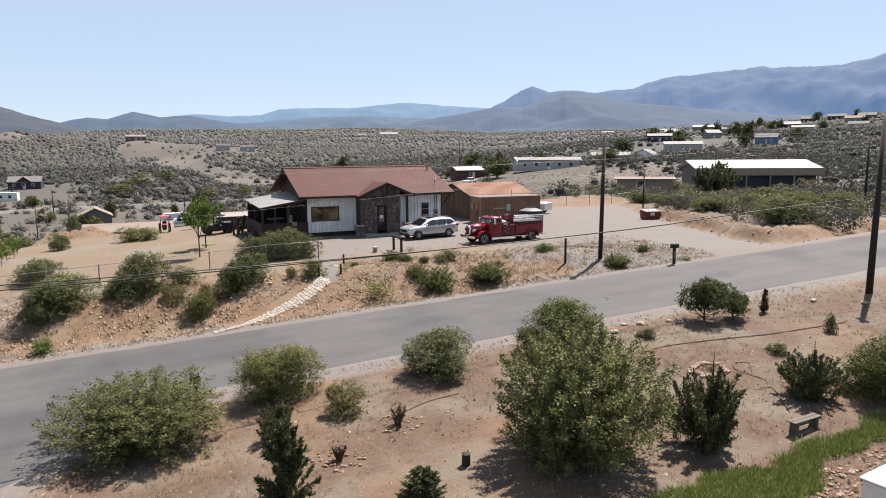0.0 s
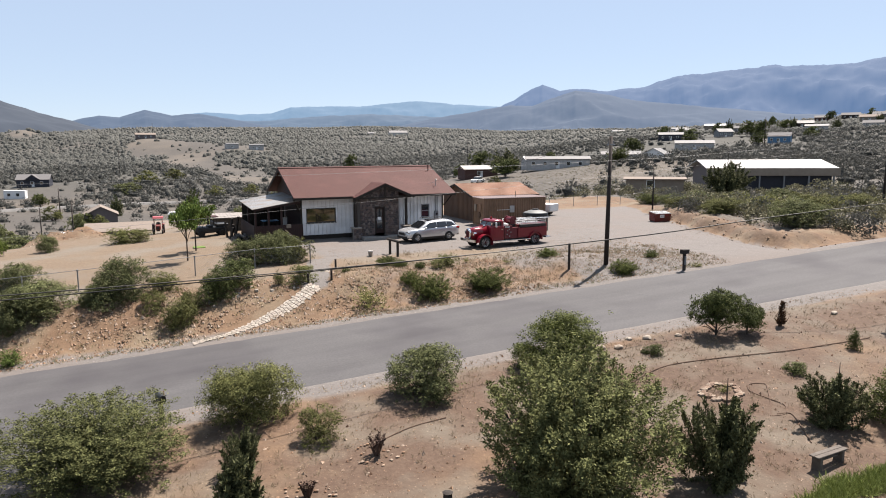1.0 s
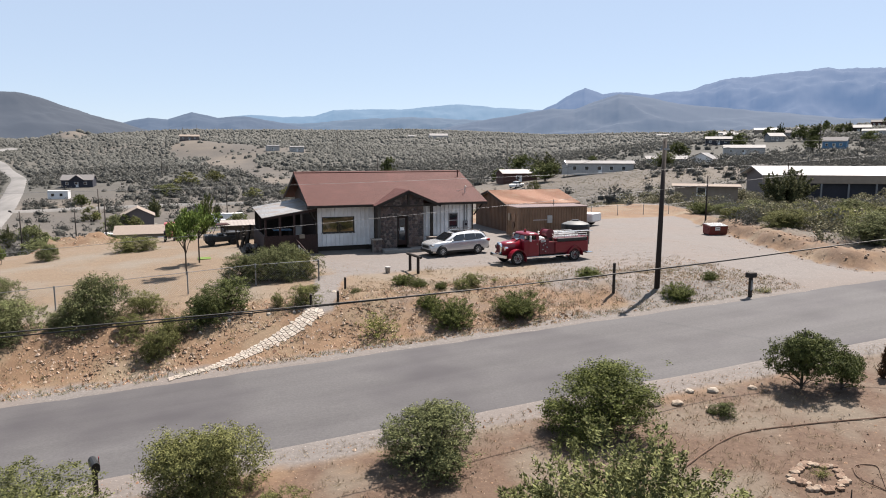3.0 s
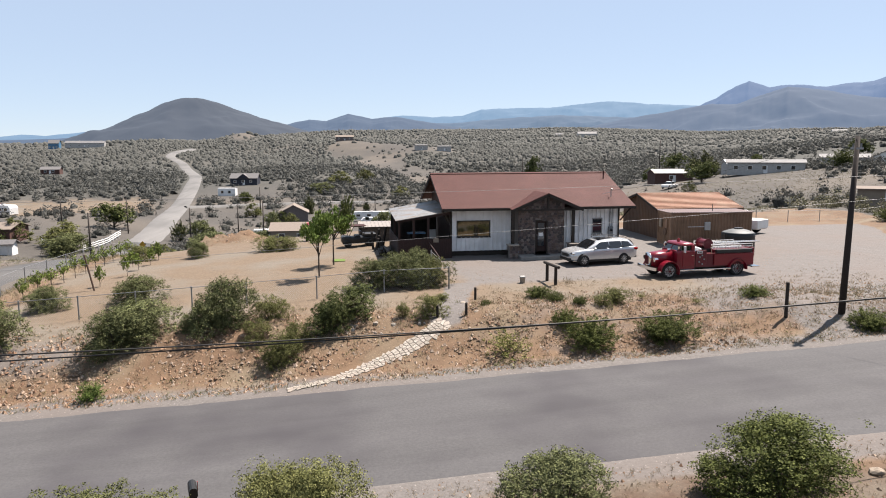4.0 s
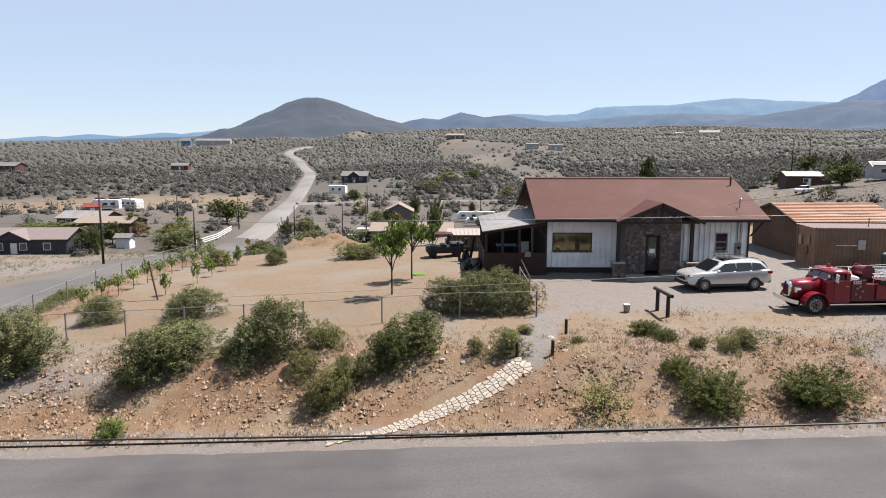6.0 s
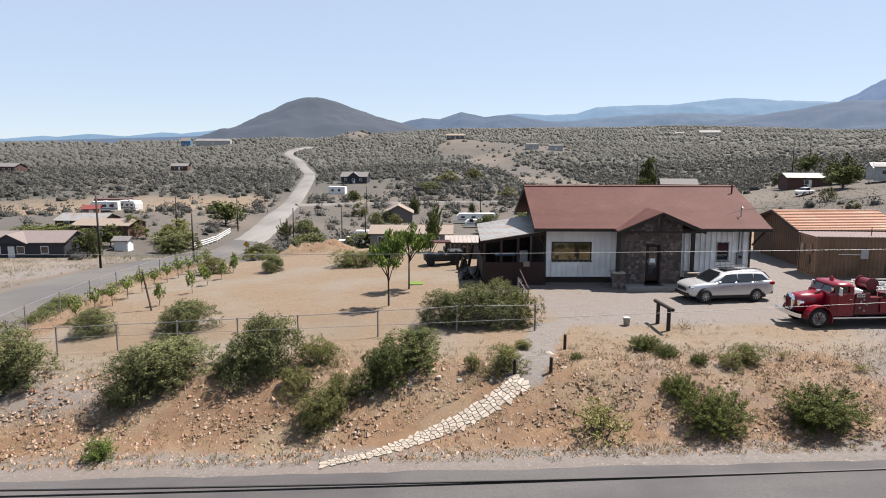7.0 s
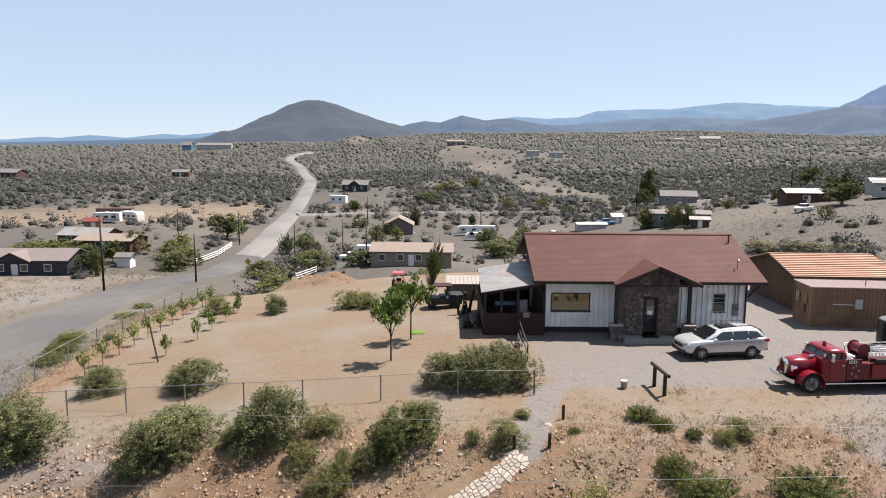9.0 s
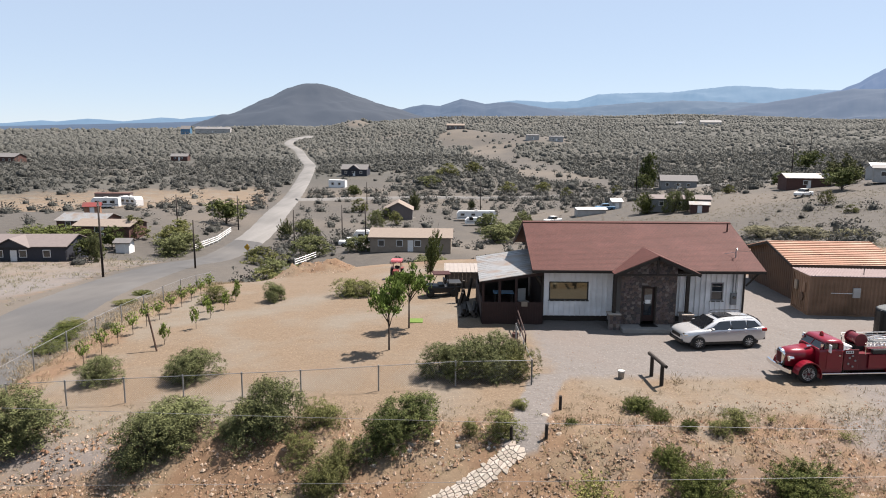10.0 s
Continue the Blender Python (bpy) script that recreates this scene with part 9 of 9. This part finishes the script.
building(-77.5, 99.0, -4, 9.5, 7.0, 2.3, 3.4, "brick_red", "tin", "brown barn with bright tin roof", "barn", "valley barns", 2)
building(-71.5, 95.5, -4, 11.0, 7.0, 2.2, 3.1, "brick_red", "tan_roof", "red-brown shed with tan roof", "shed", "valley sheds", 1)
building(52.3, 128.5, -8, 14.0, 4.6, 2.7, 3.4, "grey_box", "lilac", "pale blue-grey mobile home with mauve roof", "mobile_home", "mobile homes", 3)
building(33.0, 139.5, 4, 7.5, 3.2, 1.5, 1.8, "offwhite", "white", "low open shelter with white roof", "shelter", "valley sheds", 0, False)
building(41.0, 145.5, 10, 2.6, 2.6, 2.0, 2.7, "offwhite", "tin", "small pale shed with tin roof", "shed", "valley sheds", 0)
building(54.0, 119.5, -15, 4.0, 3.0, 1.9, 2.4, "brick_red", "tin", "little red shack with tin roof", "shack", "valley sheds", 0)
building(78.0, 205.0, -12, 12.0, 8.0, 2.9, 4.6, "grey_box", "grey_roof", "green-grey house behind the pasture", windows=3)
building(89.0, 140.5, -6, 11.0, 6.0, 2.7, 3.7, "brick_red", "tin", "old dull-red shed with tin roof", "shed", "valley sheds", 1)
building(115.0, 149.0, -10, 7.0, 5.0, 3.0, 4.2, "offwhite", "white", "white cabin at the pasture edge", "cabin", "valley houses", 2)
building(350.0, 884.0, -12, 26.0, 12.0, 4.5, 7.5, "offwhite", "pale_sheet", "large pale ranch house on the far rise", windows=5)
building(312.0, 890.0, -12, 11.0, 7.0, 3.0, 4.5, "offwhite", "pale_sheet", "white outbuilding on the far rise", "barn", "far barns", 3)
building(78.0, 472.0, 0, 10.0, 5.0, 3.5, 4.0, "offwhite", "pale_sheet", "white trailer on the tan clearing", "trailer", "far trailers", 2)
building(61.0, 476.0, 8, 9.0, 5.0, 3.5, 4.0, "offwhite", "pale_sheet", "white trailer on the tan clearing", "trailer", "far trailers", 1)
building(5.5, 561.0, 0, 15.0, 8.0, 3.0, 4.4, "lilac", "tan_roof", "low tan ranch house on a far knoll", windows=3)
# the north-east side
building(109.0, 126.0, -30, 19.0, 4.8, 2.9, 3.6, "offwhite", "pale_sheet", "long white mobile home with white roof", "mobile_home", "mobile homes", 5)
building(59.0, 27.5, -40, 8.0, 4.0, 2.2, 2.4, "beige", "tan_roof", "low tan shed in the brush", "shed", "valley sheds", 1, False)
warehouse = building(82.0, 29.0, -33, 17.5, 13.0, 3.4, 4.5, "lilac", "offwhite", "large steel warehouse with a white roof", "warehouse", "warehouses", 4, True, over=0.9, trim="grey_box")
part("fascia_band", B(-9.7, 9.7, -7.5, -7.38, 2.25, 3.42), M["beige"], warehouse, "beige steel band under the roof edge")
# flat dark panel stands in for the shade of open bays
part("open_bay", B(-9.0, 8.8, -6.6, -6.53, -0.5, 2.24), M["grey_blue"], warehouse, "slate-blue panel painted dark for a shaded bay")
for k in range(6):
    part("bay_post", B(-9.0 + k * 3.55, -8.8 + k * 3.55, -7.4, -7.2, -0.6, 2.26), M["grey_box"], warehouse)
for sx, sy, turn, L, W, H, P, wall, roof, text in (
        (171, 172, -38, 15, 6, 2.8, 3.9, "offwhite", "pale_sheet", "white double-wide home on the slope"), (177, 158, 30, 8, 8, 2.9, 5.0, "white", "pale_sheet", "white gabled cottage on the slope"),
        (231, 193, -40, 17, 6, 3.0, 4.2, "offwhite", "pale_sheet", "long pale blue-grey home on the slope"), (266, 246, -40, 13, 7, 3.0, 4.2, "grey_blue", "pale_sheet", "dark house with a white roof"),
        (382, 324, -44, 16, 11, 4.6, 6.0, "beige", "offwhite", "large tan barn with a white roof"), (283, 189, -58, 10, 7, 3.2, 5.0, "teal", "grey_roof", "blue hillside house among dark trees"),
        (421, 284, -50, 14, 8, 3.0, 4.8, "dark_wood", "pale_sheet", "dark timber hillside house"), (560, 372, -52, 12, 9, 3.2, 5.0, "brick_red", "grey_roof", "red-brown house on the hilltop"),
        (360, 227, -55, 12, 6, 2.6, 3.6, "offwhite", "pale_sheet", "pale hillside mobile home"), (291, 232, -20, 8, 6, 2.8, 4.4, "grey_box", "pale_sheet", "grey cottage on the slope"),
        (560, 345, -56, 14, 8, 3.0, 5.0, "dark_wood", "grey_roof", "dark house on the hilltop"), (330, 262, -30, 7, 6, 2.8, 4.2, "lilac", "grey_roof", "small mauve cottage on the slope"),
        (470, 268, -60, 13, 7, 3.0, 4.6, "beige", "tan_roof", "tan hillside house among dark trees"), (520, 292, -62, 12, 8, 3.0, 5.0, "lilac", "grey_roof", "mauve hillside house among dark trees"),
        (410, 226, -60, 11, 7, 2.8, 4.4, "offwhite", "grey_roof", "white hillside house among dark trees"), (600, 590, -40, 18, 9, 4.0, 5.5, "offwhite", "pale_sheet", "white barn on the far plain"),
        (520, 500, -45, 14, 8, 3.0, 4.8, "beige", "pale_sheet", "tan house on the far plain"), (690, 560, -45, 16, 9, 3.2, 5.0, "offwhite", "pale_sheet", "white house on the far plain"),
        (760, 900, -30, 20, 9, 3.2, 5.0, "white", "pale_sheet", "white ranch house on the far plain"), (840, 760, -30, 20, 9, 3.2, 5.0, "offwhite", "pale_sheet", "pale ranch house on the far plain")):
    building(sx, sy, turn, L, W, H, P, wall, roof, text, group="hillside houses", windows=3)

for i, (d, az) in enumerate(((478, 43.8), (430, 42.5), (420, 48.5), (440, 47.2), (455, 46.4), (530, 51.0), (545, 51.6), (600, 50.2), (400, 52.8), (505, 54.4), (640, 56.5), (700, 54.0), (560, 57.0), (360, 49.3))):
    plant("juniper" if i % 3 == 0 else "tree", -13 + d * math.sin(radians(az)), -53 + d * math.cos(radians(az)), 5.5 + 1.5 * (i % 3), 6.5 + (i % 4), "dark garden tree among the hillside houses", "tree", 0 if i % 3 == 0 else i % 2, "garden_tree", "hillside trees")
plant("green", 122.0, 113.0, 7.0, 5.5, "round green tree below the hillside houses", "tree", 0, "garden_tree", "hillside trees")

pickup(-24.6, 101.0, 175)
pickup(-44.0, 283.0, 10, "white", "white pickup beside the grey house")
pickup(79.3, 122.0, 30, "white", "white four-wheel-drive parked in the pasture")
pickup(22.0, 132.0, 40, "white", "white van standing in the pasture")
pickup(37.8, 143.5, 5, "teal", "blue van parked beside the shelter")
pickup(26.5, 9.5, -60, "white", "white pickup parked near the barn")
camper(3.9, 156.0, 2, 11.0)
camper(4.4, 145.5, 4, 8.0, 2.2, 2.2, "white cargo trailer in the farmyard")
camper(-97.0, 146.0, 8, 7.0, 2.4, 3.0, "white motorhome on the dirt lot")
camper(-93.0, 152.0, 150, 7.5, 2.4, 3.0, "white travel trailer on the dirt lot")
camper(-22.5, 110.0, 2, 5.5, 2.3, 2.8, "white horse trailer beside the house", "black")


def tarp_boat():
    t = tagged(thing("covered_load", 24.6, 7.5, None, 20), "trailer load under a pink tarpaulin", "covered load")
    part("cover", loft(bmesh.new(), [(-2.0, [(-0.4, 0.7), (-0.3, 1.2), (0.3, 1.2), (0.4, 0.7)]), (-0.5, [(-1.0, 0.7), (-0.8, 2.2), (0.8, 2.2), (1.0, 0.7)]), (1.6, [(-1.0, 0.7), (-0.7, 2.0), (0.7, 2.0), (1.0, 0.7)]), (2.2, [(-0.6, 0.7), (-0.4, 1.2), (0.4, 1.2), (0.6, 0.7)])]), M["pink"], t, "", True)
    part("trailer_bed", B(-2.0, 2.2, -0.9, 0.9, 0.55, 0.7), M["black"], t)
    for s in (-1, 1):
        wheel(t, 0.3, s * 0.95, 0.33, 0.2, s, 6)


tarp_boat()


# ---- scrub over the land ----
far_scrub("scrub_near", 85, 270, 10.5, "leafy", 21, 1.2, 4.6)
far_scrub("scrub_middle", 270, 440, 10.5, "blob", 22, 1.3, 4.8)
far_scrub("scrub_upper", 440, 720, 11, "dome", 24, 1.6, 5.2)
far_scrub("scrub_far", 720, 1750, 46, "dome", 23, 2.8, 7.5)


# ---- stonework, piece by piece ----
def clip_cell(poly, p, q):
    """The part of poly nearer to p than to q."""
    mx, my, nx, ny = (p[0] + q[0]) / 2, (p[1] + q[1]) / 2, q[0] - p[0], q[1] - p[1]
    out = []
    for a, b in zip(poly, poly[1:] + poly[:1]):
        da, db = (a[0] - mx) * nx + (a[1] - my) * ny, (b[0] - mx) * nx + (b[1] - my) * ny
        if da <= 0:
            out.append(a)
        if (da < 0) != (db < 0) and abs(da - db) > 1e-9:
            t = da / (da - db)
            out.append((a[0] + (b[0] - a[0]) * t, a[1] + (b[1] - a[1]) * t))
    return out


def cells(points, size):
    for i, p in enumerate(points):
        poly = [(p[0] - size, p[1] - size), (p[0] + size, p[1] - size), (p[0] + size, p[1] + size), (p[0] - size, p[1] + size)]
        for j, q in enumerate(points):
            if i != j and abs(p[0] - q[0]) < 2 * size and abs(p[1] - q[1]) < 2 * size:
                poly = clip_cell(poly, p, q)
                if len(poly) < 3:
                    break
        if len(poly) >= 3:
            yield p, poly


def stone_bm(poly, gap, depth, put):
    """One stone: its outline drawn in by the joint, with a chamfered face."""
    cx, cy = sum(a for a, _ in poly) / len(poly), sum(b for _, b in poly) / len(poly)
    bm = bmesh.new()
    rings = []
    for k, d in ((1 - gap, 0.0), (1 - gap * 1.15, depth * 0.75), (1 - gap * 2.2, depth)):
        rings.append([bm.verts.new(put(cx + (a - cx) * k, cy + (b - cy) * k, d)) for a, b in poly])
    n = len(poly)
    for r, s in zip(rings[:-1], rings[1:]):
        for i in range(n):
            bm.faces.new((r[i], r[(i + 1) % n], s[(i + 1) % n], s[i]))
    bm.faces.new(rings[-1])
    bmesh.ops.recalc_face_normals(bm, faces=bm.faces)
    return bm


def entry_stones():
    rng = random.Random(5)
    pts = []
    z = -0.3
    while z < 3.55:
        x = 4.32 + rng.uniform(0, 0.1)
        while x < 7.45:
            roofz = 2.95 + 0.68 * (1 - abs(x - 6.17) / 1.9)
            if not (5.4 < x < 6.36 and z < 2.16) and z < min(roofz, 3.5) - 0.08:
                pts.append((x + rng.uniform(-0.05, 0.05), z + rng.uniform(-0.05, 0.05)))
            x += rng.uniform(0.12, 0.23)
        z += 0.155
    wall = next(o for o in house.children if o.name.startswith("entry_wall"))
    for p, poly in cells(pts, 0.17):
        poly = [(min(max(a, 4.28), 7.44), b) for a, b in poly]
        if p[1] < 2.16:
            poly = [((min(a, 5.44) if p[0] < 5.88 else max(a, 6.32)), b) for a, b in poly] if 5.0 < p[0] < 6.75 else poly
        d = rng.uniform(0.025, 0.06)
        part("stone", stone_bm(poly, 0.07, d, lambda a, b, k: (a, -1.202 - k, b)), M["stone"], wall)
    ey_front = -1.802
    for x in (3.85, 7.95):
        pier = next(o for o in house.children if o.name.startswith("pier") and abs(sum(v.co.x for v in o.data.vertices) / len(o.data.vertices) - x) < 0.2)
        pts = [(x - 0.2 + 0.2 * i + rng.uniform(-0.04, 0.04), -0.3 + 0.2 * j + rng.uniform(-0.04, 0.04)) for i in range(3) for j in range(4)]
        for p, poly in cells(pts, 0.17):
            poly = [(min(max(a, x - 0.29), x + 0.29), min(max(b, -0.4), 0.49)) for a, b in poly]
            part("stone", stone_bm(poly, 0.07, 0.035, lambda a, b, k: (a, ey_front - k, b)), M["stone"], pier)


entry_stones()


def stone_path():
    t = tagged(thing("stone_path", 0, 0, 0), "pale flagstone path climbing the bank", "path")
    rng = random.Random(8)
    way = [(-9.4, -19.2), (-7.95, -18.6), (-6.65, -17.95), (-5.3, -17.3), (-4.35, -16.75), (-3.75, -16.35), (-3.0, -15.7)]
    pts, inner = [], set()
    for (xa, ya), (xb, yb) in zip(way[:-1], way[1:]):
        L = math.hypot(xb - xa, yb - ya)
        for k in range(int(L / 0.19)):
            u = k / (L / 0.19)
            cx, cy = xa + (xb - xa) * u, ya + (yb - ya) * u
            nx, ny = -(yb - ya) / L, (xb - xa) / L
            w = 0.05 + 0.058 * (cx + 9.7) / 7
            for s in range(-3, 4):
                if abs(s) < 3:
                    inner.add(len(pts))
                pts.append((cx + 1.45 * nx * w * s + rng.uniform(-0.06, 0.06), cy + 1.45 * ny * w * s + rng.uniform(-0.06, 0.06)))
    keep = {pts[i] for i in inner}
    for p, poly in cells(pts, 0.2):
        if p in keep:
            part("flagstone", stone_bm(poly, 0.1, 0.03, lambda a, b, k: (a, b, gz(a, b) + k + 0.012)), M["flag"], t)


stone_path()
